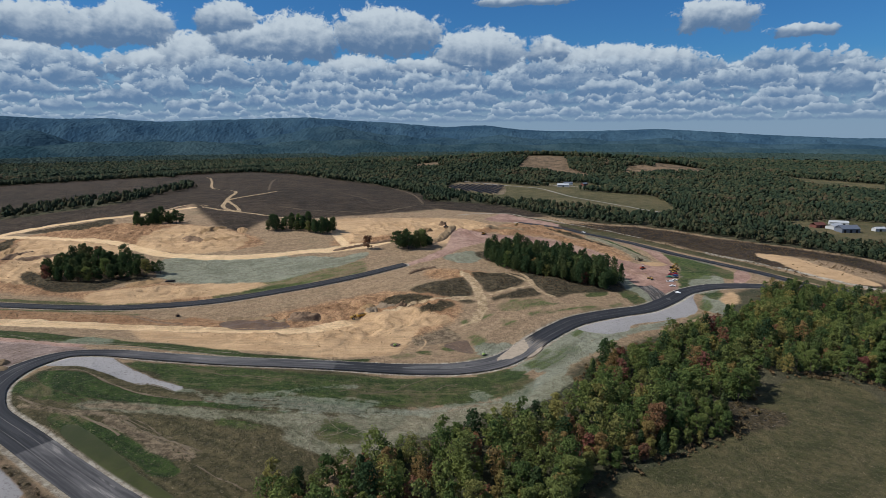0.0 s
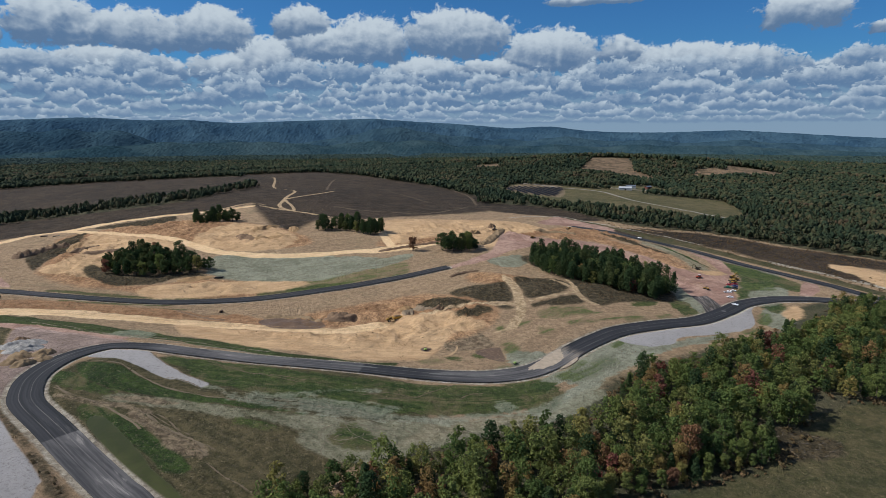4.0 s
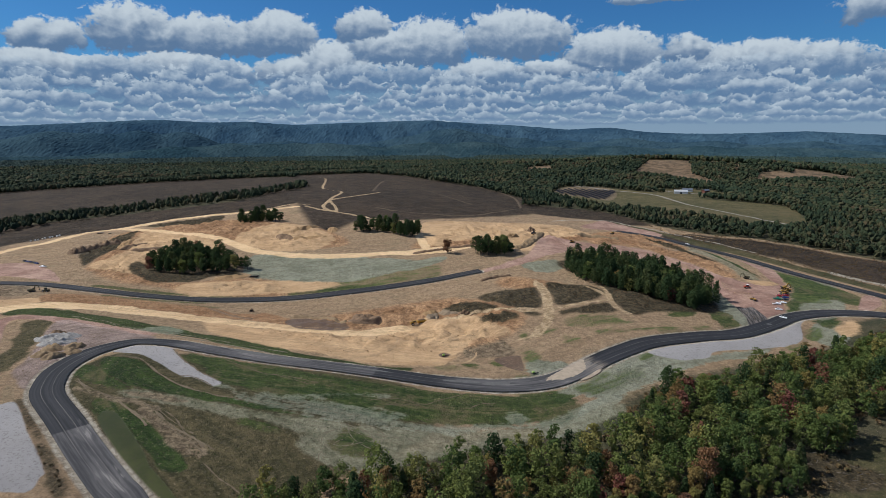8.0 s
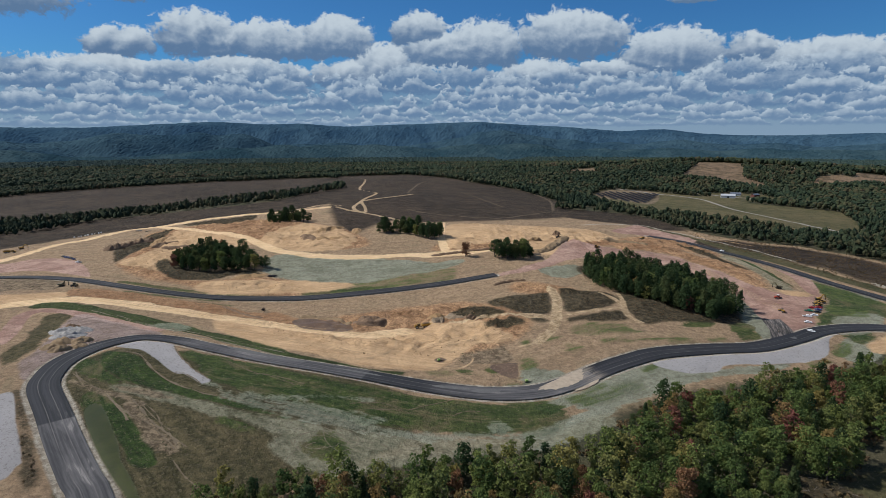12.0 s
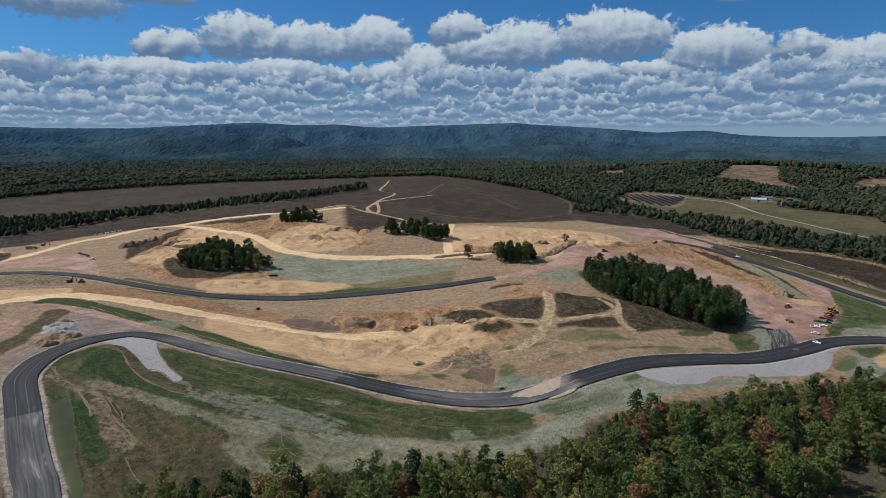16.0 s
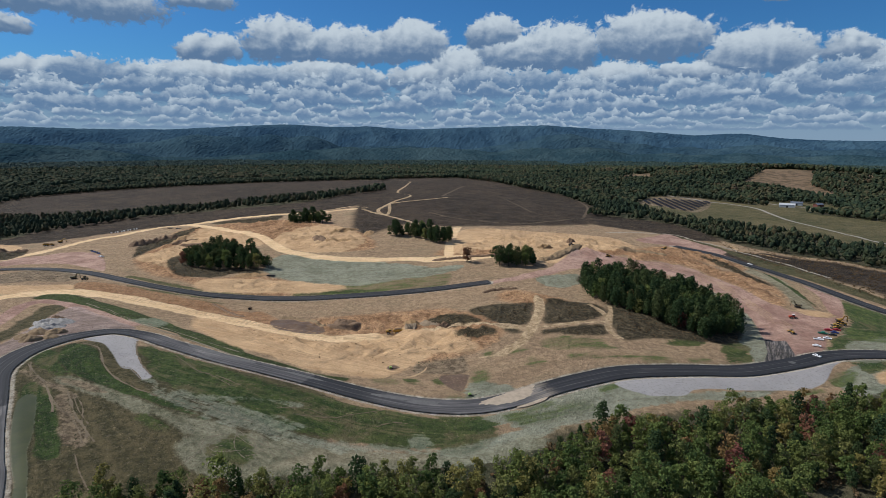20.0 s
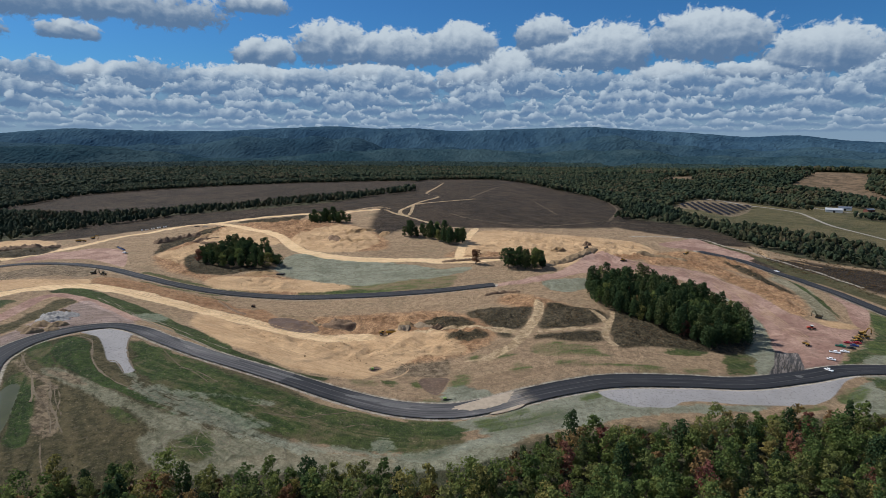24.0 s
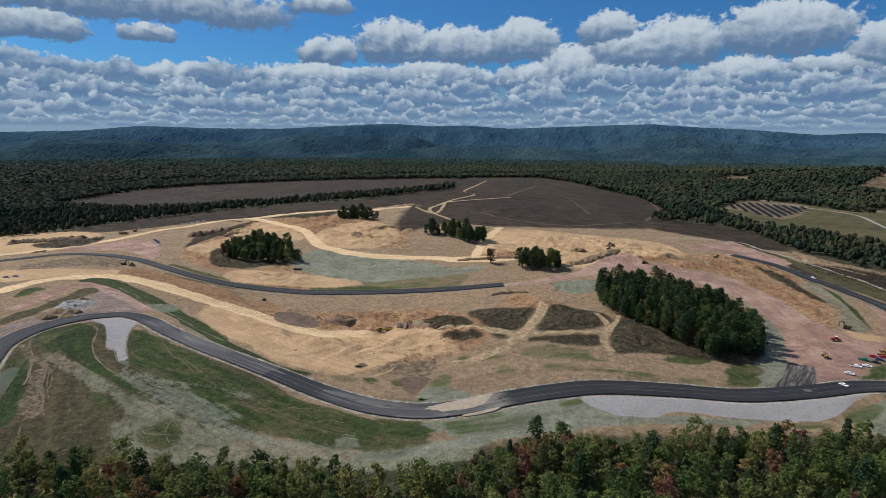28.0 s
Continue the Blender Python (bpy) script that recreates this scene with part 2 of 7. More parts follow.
area("sand", [(-286.2, 503.6), (-272.7, 545.4), (-294.3, 623.7), (-267.3, 641.2), (-191.7, 565.7), (-202.5, 541.4), (-221.4, 494.1), (-228.2, 472.5)])
area("sand", [(-189, 450.9), (-129.6, 461.7), (-72.9, 452.3), (-87.8, 440.1), (-143.1, 432), (-182.2, 429.3)])
area("sand", [(-363.2, 378), (-328.1, 398.2), (-280.8, 411.8), (-267.3, 398.2), (-299.7, 375.3), (-320, 345.6)])
area("sand", [(-592.7, 541.4), (-536, 592.7), (-452.3, 557.6), (-425.2, 479.3), (-453.6, 441.5)])
area("pink", [(40.4, 462.4), (57.1, 473.8), (74.6, 492.1), (86.7, 507.1), (105.4, 550.1), (119.5, 575.6), (132.5, 566.9), (154.3, 554.6), (168.6, 547.8), (187.4, 550.4), (204.1, 543.1), (218.1, 525.1), (230.7, 506.2), (239, 487.2), (244.4, 470.8), (251.1, 460.5), (255.4, 452.9), (264.3, 445.7), (279.6, 446.5), (289.6, 456.8), (284.2, 442.2), (273.7, 435.2), (258.7, 409.1), (242.9, 380.9), (223, 370.3), (215.2, 394.7), (220.2, 424.3), (220.4, 449.2), (214.9, 467.8), (208.2, 486.2), (197.7, 501.4), (184, 512.9), (167.2, 522), (141.6, 526.7), (104.4, 504.9), (89.2, 488.5), (71.5, 470.8), (42.6, 456.9)])
area("pink", [(186.3, 661.5), (225.5, 726.3), (243, 699.3), (268.7, 646.7), (245.7, 625.1), (216, 653.4)])
area("pink", [(324, 409.1), (337.5, 411.8), (325.4, 395.6), (310.5, 394.2)])
area("hydro", [(210.6, 465.8), (220.1, 441.5), (217.4, 396.9), (207.9, 367.2), (194.4, 345.6), (197.1, 376.7), (207.9, 428)])
area("hydro", [(74.2, 472.5), (106.7, 490.1), (108, 464.4), (86.4, 448.2)])
area("brush", [(118.8, 394.2), (124.2, 433.4), (108, 457.7), (114.8, 488.7), (195.8, 460.4), (206.6, 436.1), (198.5, 386.1), (170.1, 368.6), (141.8, 363.2), (124.2, 353.7), (120.2, 371.2)])
area("brush", [(-486, 502.2), (-444.2, 549.5), (-413.1, 507.6), (-438.8, 477.9)])
area("brush", [(-313.2, 685.8), (-263.2, 714.2), (-237.6, 726.3), (-236.3, 666.9)])
area("field", [(-124.2, 644), (-284.9, 1374.3), (-305.1, 1598.4), (-126.9, 1630.8), (55.4, 1285.2), (132.3, 1173.2), (172.8, 961.2), (159.3, 791.1), (114.8, 731.7), (0, 662.9), (-63.5, 660.2)])
area("field", [(-518.4, 635.9), (-388.8, 695.2), (-245.7, 742.5), (-186.3, 795.2), (-153.9, 953.1), (-239, 1154.2), (-266, 854.6), (-461.7, 788.4), (-544.1, 708.8)])
area("field", [(-862.7, 860), (-969.3, 1140.8), (-877.5, 1325.7), (-638.6, 1487.7), (-367.2, 1540.4), (-473.9, 1285.2), (-491.4, 953.1), (-635.9, 934.2), (-677.7, 843.8)])
area("field", [(255.2, 600.8), (310.5, 571.1), (353.7, 530.6), (417.2, 479.3), (459, 449.6), (461.7, 383.4), (406.4, 340.2), (506.3, 419.9), (476.6, 502.2), (419.9, 567), (380.7, 621), (283.5, 656.1)])
area("paddock", [(33.8, 156.6), (55.4, 162), (117.5, 180.9), (167.4, 213.3), (212, 220.1), (212, 186.3), (141.8, 131)])
area("meadow", [(604.8, 657.5), (725, 666.9), (745.2, 614.2), (639.9, 529.2), (576.5, 557.6)])
area("clay", [(-271.4, 417.2), (-230.9, 418.5), (-193.1, 407.7), (-151.2, 402.3), (-108, 371.2), (-136.4, 380.7), (-186.3, 391.5), (-237.6, 401)])
area("clay", [(-74.2, 330.8), (-50, 345.6), (-35.1, 338.9), (-54, 329.4)])
area("clay", [(87.8, 556.2), (133.7, 598.1), (194.4, 580.5), (214.7, 575.1), (194.4, 549.5), (156.6, 565.7)])
area("clay", [(36.5, 571.1), (60.8, 538.7), (95.9, 564.3), (128.2, 617), (99.9, 592.7), (63.5, 573.8)])
area("sand", [(257.9, 352.4), (275.4, 364.5), (282.2, 363.2), (266, 341.6), (252.5, 337.5)])
area("grass", [(-213.3, 399.6), (-176.9, 406.4), (-149.9, 406.4), (-171.5, 401)])
area("grass", [(-112.1, 434.7), (-79.7, 444.2), (-36.5, 445.5), (-70.2, 437.4)])
area("hydro", [(35.1, 228.2), (55.4, 240.3), (70.2, 251.1), (81, 261.9), (102.6, 276.8), (113.4, 283.5), (109.4, 298.4), (124.2, 291.6), (126.9, 287.6), (110.7, 272.7), (86.4, 259.2), (72.9, 245.7), (68.9, 233.6), (51.3, 222.8), (37.8, 217.4)])
area("hydro", [(41.9, 251.1), (64.8, 264.6), (87.8, 278.1), (105.3, 297), (112.1, 293), (89.1, 271.4), (64.8, 256.5), (50, 244.4)])
area("grass", [(32.4, 249.8), (41.9, 249.8), (51.3, 241.7), (50, 232.2), (35.1, 228.2)])
area("hydro", [(247.1, 375.3), (283.5, 392.9), (271.4, 368.6), (257.9, 365.9)])
area("hydro", [(253.8, 365.9), (271.4, 368.6), (251.1, 330.8), (234.9, 321.3), (228.2, 329.4)])
area("hillfield", [(554.1, 1446), (603.8, 1540.9), (692.1, 1613.3), (720.3, 1510.9), (699.6, 1381.3), (683.2, 1310), (620.2, 1321.3), (578.4, 1404.4)])
area("bare", [(269.2, 1133.2), (324.6, 1249.4), (412.3, 1214.1), (337.3, 1006.6), (306.9, 1072.3)])
area("site", [(-580.5, 533.2), (-526.5, 648), (-452.3, 756), (-256.5, 783), (-135, 810), (0, 756), (148.5, 810), (222.8, 810), (284.9, 708.8), (324, 664.2), (391.5, 627.8), (445.5, 546.8), (506.3, 472.5), (513, 391.5), (405, 324), (305.1, 372.6), (229.5, 318.6), (145.8, 282.2), (113.4, 268.7), (81, 249.8), (54, 226.8), (13.5, 216), (-10.8, 205.2), (-37.8, 191.7), (-81, 128.2), (-405, 81), (-702, 405)])
area("ochre", [(-290.2, 519.8), (-303.8, 580.5), (-324, 648), (-229.5, 688.5), (-148.5, 648), (-94.5, 594), (-74.2, 546.8), (-121.5, 533.2), (-168.8, 546.8), (-202.5, 567), (-222.8, 546.8), (-249.8, 502.2)])
area("ochre", [(-13.5, 533.2), (13.5, 594), (54, 641.2), (148.5, 648), (182.2, 594), (108, 540), (54, 533.2)])
area("ochre", [(-108, 337.5), (-67.5, 384.8), (0, 405), (40.5, 384.8), (54, 353.7), (27, 317.2), (-40.5, 303.8)])
area("ochre", [(81, 429.3), (54, 438.8), (47.2, 418.5), (74.2, 402.3), (101.2, 411.8)])
area("meadow", [(603.5, 654.8), (723.6, 664.2), (776.2, 611.6), (661.5, 472.5), (553.5, 502.2)])
area("field", [(-864, 810), (-942.3, 1116.5), (-850.5, 1294.7), (-614.2, 1447.2), (-310.5, 1498.5), (-249.8, 1336.5), (-213.3, 1147.5), (-249.8, 1053), (-317.2, 958.5), (-405, 877.5), (-499.5, 823.5), (-648, 796.5)])
area("field", [(-567, 540), (-526.5, 648), (-452.3, 769.5), (-256.5, 877.5), (-202.5, 1066.5), (-162, 810), (-243, 739.8), (-330.8, 688.5), (-405, 648), (-459, 594)])
area("field", [(148.5, 843.8), (222.8, 843.8), (263.2, 804.6), (284.9, 715.5), (249.8, 702), (202.5, 735.8), (148.5, 756)])
area("hillfield", [(537.3, 1424.2), (592.7, 1518.8), (668.2, 1647), (737.1, 1660.5), (747.9, 1562), (675, 1404), (689.9, 1316.2), (649.4, 1271.7), (615.6, 1346), (581.9, 1394.6)])
area("hillfield", [(567, 1674), (675, 1714.5), (814.1, 1697), (899.1, 1493.1), (881.6, 1464.8), (816.8, 1540.4), (729, 1599.8), (657.5, 1640.2)])
area("hillfield", [(791.1, 1323), (850.5, 1408.1), (897.8, 1417.5), (922.1, 1390.5), (947.7, 1451.2), (1026, 1464.8), (1066.5, 1363.5), (1001.7, 1293.3), (900.5, 1313.6)])
area("hillfield", [(291.6, 1566), (337.5, 1674), (405, 1701), (407.7, 1543.1), (364.5, 1521.5)])
area("meadow", [(1178.6, 1250.1), (1077.3, 1035.5), (1148.9, 927.5), (1320.3, 1063.8), (1242, 1206.9)])
area("hillfield", [(-1094.9, 5400), (-945, 5602.5), (-675, 5602.5), (-756, 5332.5)])
area("meadow", [(228.2, 3788.1), (328.1, 4590), (540, 4995), (796.5, 4725), (514.4, 4050), (356.4, 3321), (264.6, 3176.6)])
area("meadow", [(270, 1161), (318.6, 1248.8), (391.5, 1235.2), (465.8, 1147.5), (540, 1026), (617, 957.2), (553.5, 810), (502.2, 735.8), (422.6, 729), (391.5, 823.5), (276.8, 891), (243, 1039.5)])
area("clay", [(-121.5, 390.2), (-116.1, 395.6), (-102.6, 382.1), (-93.2, 357.8), (-104, 361.8)])
area("clay", [(-234.9, 413.1), (-221.4, 414.5), (-172.8, 405), (-147.2, 386.1), (-152.6, 380.7), (-199.8, 394.2), (-226.8, 401)])
area("ochre", [(-284.9, 498.2), (-287.6, 541.4), (-271.4, 577.8), (-247.1, 514.4), (-233.6, 479.3), (-198.5, 453.6), (-158, 465.8), (-120.2, 460.4), (-110.7, 430.7), (-170.1, 433.4), (-209.2, 445.5), (-241.7, 457.7)])
area("ochre", [(162.7, 587.4), (182.5, 588.1), (204, 592), (219.8, 581.8), (229, 558.8), (240, 536.3), (250.4, 512.5), (255.5, 493.5), (258.8, 475.4), (251.5, 462.2), (245, 472.4), (239.5, 489.2), (231, 508.2), (218.6, 527.5), (204.7, 546.2), (187.8, 554.2), (159.8, 549.4)])
area("sand", [(410.4, 480.6), (426.6, 472.5), (436.1, 442.8), (417.2, 436.1), (399.6, 457.7)])
strip("hydro", 3.38, [(226.8, 599.4), (263.2, 580.5), (291.6, 540), (310.5, 510.3), (318.6, 471.2)])
area("ochre", [(160.7, 595.4), (206.6, 644), (248.4, 645.3), (263.2, 580.5), (247.1, 550.8), (216, 581.9), (167.4, 577.8)])
area("hydro", [(198.5, 502.2), (212, 476.6), (220.1, 450.9), (220.1, 423.9), (214.7, 392.9), (206.6, 361.8), (199.8, 353.7), (199.8, 372.6), (214.7, 417.2), (213.3, 460.4)])
area("ochre", [(220.1, 541.4), (249.8, 544.1), (261.9, 518.4), (261.9, 483.3), (255.2, 495.5), (241.7, 515.7)])
strip("trail", 2.03, [(141.8, 822.2), (160.7, 986.9), (139.1, 1158.3), (75.6, 1269), (-10.8, 1328.4), (-62.1, 1254.2), (-72.9, 981.5)])
strip("trail", 1.76, [(-55.4, 757.4), (-12.2, 716.9), (60.8, 712.8), (141.8, 810), (189, 801.9)])
strip("trail", 1.76, [(-62.1, 1254.2), (12.2, 1058.4), (48.6, 926.1), (72.9, 828.9)])
area("dry", [(-170.1, 249.8), (-168.8, 276.8), (-155.2, 290.2), (-128.2, 286.2), (-94.5, 278.1), (-60.8, 271.4), (-29.7, 263.2), (-10.8, 249.8), (-13.5, 216), (-40.5, 189), (-81, 141.8), (-114.8, 162), (-141.8, 202.5), (-159.3, 232.2)])
strip("grass", 3.4, [(0, 251.1), (27, 248.4), (48, 253)])
area("brush", [(-320, 560.2), (-320, 587.2), (-320, 618.3), (-311.9, 634.5), (-306.5, 657.5), (-298.4, 621), (-288.9, 576.5), (-293, 546.8), (-293, 519.8), (-288.9, 502.2), (-305.1, 527.9)])
area("brush", [(112.1, 217.4), (122.9, 214.7), (136.4, 209.2), (148.5, 202.5), (151.2, 198.5), (158, 191.7), (149.9, 182.2), (121.5, 182.2), (125.6, 193.1), (124.2, 203.9), (113.4, 210.6)])
area("hydro", [(72.9, 271.4), (109.4, 298.4), (122.9, 287.6), (140.4, 293), (114.8, 275.4), (87.8, 261.9), (75.6, 251.1), (60.8, 251.1)])
strip("grass", 2.16, [(-251.1, 445.5), (-212, 434.7), (-175.5, 429.3), (-137.7, 432), (-99.9, 434.7)])
area("gravel", [(-180.9, 228.2), (-175.5, 228.2), (-160.7, 209.2), (-148.5, 194.4), (-139.1, 182.2), (-139.1, 179.6), (-140.4, 171.5), (-168.8, 182.2), (-189, 216)])
area("brush", [(-175.5, 229.5), (-170.1, 226.8), (-152.6, 205.2), (-136.4, 185), (-126.9, 171.5), (-131, 171.5), (-137.7, 180.9), (-152.6, 199.8)])
area("meadow", [(486, 1086.8), (488.7, 1194.8), (600.8, 1188), (600.8, 1073.2), (540, 1059.8)])
area("grass", [(-133.2, 287.8), (-106.2, 282.5), (-61, 266.8), (-24.8, 257.1), (5, 253.1), (28.8, 252.7), (45.7, 255.1), (56.7, 250.8), (51.1, 236.8), (34.8, 230.1), (17.4, 226.3), (-2.4, 226.8), (-24.5, 225.5), (-39.1, 227.5), (-59.3, 236), (-77.3, 240), (-97.1, 248.6), (-106.3, 255.9)])
area("grass", [(-139.8, 216.9), (-148, 229.1), (-144.3, 232.8), (-132.3, 226.3), (-126.1, 216.3), (-119.9, 205.8), (-118.3, 199.5)])
area("grass", [(-172, 258.4), (-173.3, 272), (-164, 268.4), (-153.2, 256.3), (-139, 245.5), (-141.7, 241.6), (-157.8, 248.4)])
area("seed", [(-141.2, 238.5), (-135.1, 241.8), (-119.6, 237.9), (-99.7, 231), (-81.3, 226.7), (-64.4, 223.1), (-49.5, 220.9), (-44.5, 216.9), (-51.4, 212), (-65.4, 213.4), (-85.2, 220.2), (-101, 225), (-118.9, 230), (-130.8, 232.8)])
area("seed", [(-61, 203.8), (-59, 212.1), (-45.2, 217.8), (-28.1, 219.3), (-9.4, 221.6), (10.1, 221.6), (26.8, 226.5), (44.1, 229.9), (60.3, 236.8), (72.2, 244.2), (77.1, 242.5), (72, 234.4), (54.8, 224.3), (31, 216.6), (7.7, 208.5), (-11.1, 201.4), (-26.9, 194.2), (-34.7, 189.3), (-50.2, 193.3)])
area("grass", [(-49.1, 206.6), (-45.2, 214.5), (-39.3, 215.3), (-31.7, 207.5), (-34.5, 201.5), (-43.5, 201.3)])
area("lush", [(-153.2, 256), (-161.3, 265.9), (-166.6, 278), (-158.8, 279.3), (-145.3, 271.8), (-133.9, 259.3), (-120.5, 248.8), (-105.1, 240.9), (-89.7, 234.8), (-79.1, 231), (-66.8, 226), (-47.1, 220.3), (-53.5, 221.4), (-77.1, 226.5), (-91.3, 231), (-107.8, 234.8), (-120.8, 239.1), (-133.6, 243.7), (-143.7, 248.7)])
strip("spray", 1.9, [(-104.3, 249.5), (-91.6, 240.3), (-78.7, 232.8), (-62.9, 228.2), (-46.3, 224), (-31, 223.6)])
strip("spray", 1.2, [(-87.2, 237.7), (-78.2, 239.3), (-65.8, 236.6), (-50.3, 234.4), (-36.9, 232)])
strip("spray", 1.0, [(-70.9, 240.5), (-60.3, 242.4), (-46.1, 245.3)])
area("spray", [(-68.2, 233.5), (-58.1, 234.4), (-42.3, 231.2), (-34.2, 228.2), (-27.8, 218.9), (-39.6, 222.4), (-49.9, 223.8), (-61.8, 227)])
strip("spray", 1.6, [(-31.3, 224), (-18.7, 220.9), (-3.5, 221.3), (11.2, 225.1), (26.9, 226.5), (42.1, 228.6), (55, 237.6)])
area("spray", [(20.1, 231), (22.9, 236.2), (27.9, 236.3), (30.5, 231.7), (26.9, 226.5)])
strip("bare", 1.6, [(-159.9, 242), (-152.1, 238.4), (-140.2, 232.1), (-131.3, 230.2), (-119.8, 224.1)])
area("bare", [(-110.1, 203.8), (-104.3, 203.6), (-97.7, 199.9), (-93, 193.6), (-96.2, 192.3), (-103.7, 197.5)])
area("bare", [(-140.5, 238.9), (-129.3, 239.6), (-117.2, 235.6), (-110.9, 231.6), (-118.5, 231.6), (-132.3, 235.2)])
area("grass", [(-85.2, 220.2), (-74.8, 217.5), (-70.5, 212.8), (-77, 211.7), (-85.5, 216.4)])
area("gravel", [(-166.4, 288), (-165.3, 298.9), (-153, 304.7), (-141.5, 298), (-135.7, 287.4), (-123.4, 272), (-109.7, 257.7), (-103.3, 252.7), (-106.1, 249), (-117.8, 257.8), (-122.7, 258), (-136.6, 271.1), (-150.5, 282.7), (-159.1, 286)])
area("ditch", [(-139.2, 217.1), (-139.3, 222.6), (-134.9, 221.6), (-129.5, 215.8), (-114.5, 196.9), (-108, 187), (-99.9, 178.4), (-92.8, 170.1), (-77, 152), (-82, 150), (-97.5, 169.7), (-105.9, 177.8), (-120.9, 193.6), (-134, 209.4)])
strip("bare", 1.5, [(-152.4, 226.3), (-144, 218.8), (-132.4, 205.3), (-114.3, 186.3), (-104.2, 177), (-97.5, 169.7)])
area("lush", [(-133.3, 221.6), (-122.2, 206.4), (-109.5, 192.5), (-105, 186.2), (-97.6, 182.9), (-95.7, 187.5), (-106.4, 200.4), (-118.2, 212.7), (-125.4, 221)])
area("bare", [(-126.8, 220.8), (-125.6, 227.7), (-116, 217.5), (-105.2, 208.5), (-93.2, 199), (-92, 191.3), (-100.2, 197.4), (-107.6, 202.8), (-116.1, 211.5)])
area("pad", [(-197.3, 260.7), (-201.5, 279.6), (-212.1, 307.6), (-227.3, 343.2), (-228.3, 358.2), (-201.2, 344.2), (-158.5, 320.3), (-168.9, 313), (-176.9, 300.7), (-180.3, 282.7), (-181.9, 266.8), (-180.6, 251.2), (-179.5, 240.7)])
area("dry", [(-233.1, 355.2), (-242.4, 355.7), (-244.8, 346.8), (-234, 324.2), (-221.1, 296.5), (-215.1, 274.6), (-203.3, 258.5), (-201.4, 265.9), (-208.2, 290.9), (-224.6, 333.6)])
strip("pink", 4.6, [(-230.1, 289.1), (-237.7, 307.5), (-252.1, 333.3), (-261.2, 353.3), (-255.9, 362.7), (-233.8, 359.6), (-198.9, 343.9), (-165.3, 327.3)])
area("lush", [(-271.4, 370.5), (-269.6, 386), (-253.4, 386.1), (-221.4, 374.7), (-199.9, 365.7), (-162.5, 347.9), (-124.9, 326.3), (-92.1, 311.2), (-81.2, 295.6), (-105.8, 308.2), (-132.6, 318.8), (-164.2, 332.6), (-197.5, 349.1), (-230.9, 363.5), (-251.1, 368.1)])
area("lush", [(-132.7, 331.1), (-91.5, 304.5), (-57.7, 290.5), (-36.8, 282.5), (-18.2, 281.7), (-20.8, 277.3), (-40.1, 278.3), (-60.2, 283.5), (-88.9, 295.6), (-125.3, 311.8)])
area("spray", [(-169.8, 331.4), (-174.6, 344.4), (-167.7, 348.7), (-153.5, 338.9), (-150.6, 328.6), (-159.2, 326.9)])
area("pink", [(-401.5, 460.8), (-411.3, 499.4), (-393.9, 518.1), (-371.3, 530.4), (-349.4, 527.6), (-316.9, 501.8), (-286.7, 463), (-290, 459.6), (-337.3, 480.1), (-372.2, 478.6), (-394.2, 468.8)])
area("bare", [(-370.8, 400.6), (-366.1, 423), (-354.8, 447.5), (-334.3, 457), (-305.6, 447.4), (-288.6, 436.1), (-290.6, 419.8), (-314.9, 420.1), (-328.4, 408.3), (-334.2, 390.8), (-341.6, 377.4)])
area("clay", [(-269.9, 404.7), (-272.3, 421), (-250.5, 422.4), (-203.9, 406.1), (-146.5, 388.4), (-139.2, 378.1), (-172, 387), (-202.9, 394.3), (-231.8, 397.4), (-253.1, 400.9)])
strip("spray", 1.2, [(-198, 394.6), (-170.9, 385.6), (-137.7, 375.8)])
area("grass", [(-278.5, 327.4), (-279.8, 342.4), (-268, 339.7), (-260.3, 320.8), (-259.5, 312.3)])
strip("grass", 2.0, [(-233, 419.4), (-211, 414.8), (-184.7, 412.8), (-163.9, 413.4)])
area("clay", [(-123.5, 389.4), (-97.5, 380), (-95.6, 362.3), (-90.2, 355.1), (-104.1, 361.7), (-116.5, 374.6)])
area("sand", [(-149.1, 373.7), (-104.5, 350.5), (-67.5, 343.2), (-39.2, 352.2), (-21.5, 357.1), (-1.6, 365.6), (-1.4, 311.6), (-13.5, 308.1), (-11.9, 295.6), (-17.4, 284.6), (-37.2, 286), (-58.4, 294.3), (-92.7, 309), (-119.9, 326.5), (-135.9, 339.5)])
area("clay", [(-15.7, 304.2), (-14.2, 313.3), (-7, 312.3), (-6.6, 306.1), (-8.4, 297.6), (-8.4, 291.7)])
area("bare", [(10.1, 296.6), (11.7, 315.7), (17.2, 322.2), (32.6, 321.9), (38.1, 301.9), (32.8, 296), (21.7, 295.9)])
area("brush", [(4.5, 382.8), (12.2, 389.4), (26.4, 389.2), (37.2, 378.5), (38.2, 370.3), (29.5, 367.1), (18.8, 363.5), (11.5, 367.5)])
area("brush", [(29.4, 399.5), (40.7, 405.7), (57.3, 407.4), (71.9, 409.5), (72.9, 396.2), (68.3, 373.4), (63.6, 366.7), (52.0, 367.4), (40.0, 382.1), (32.9, 390.7)])
area("brush", [(82.5, 418.3), (96.2, 419.1), (114.0, 415.3), (119.2, 400.4), (110.1, 382.7), (98.6, 374.0), (85.4, 369.5), (78.5, 369.8), (79.5, 385.7)])
area("brush", [(76.2, 358.1), (80.5, 361.9), (97.3, 367.3), (111.0, 373.2), (114.8, 369.4), (114.9, 359.5), (103.6, 355.0), (86.9, 353.5), (77.3, 352.4)])
area("brush", [(26.4, 357.8), (36.5, 361.6), (47.3, 360.4), (49.3, 353.5), (39.6, 349.4), (29.7, 351.0)])
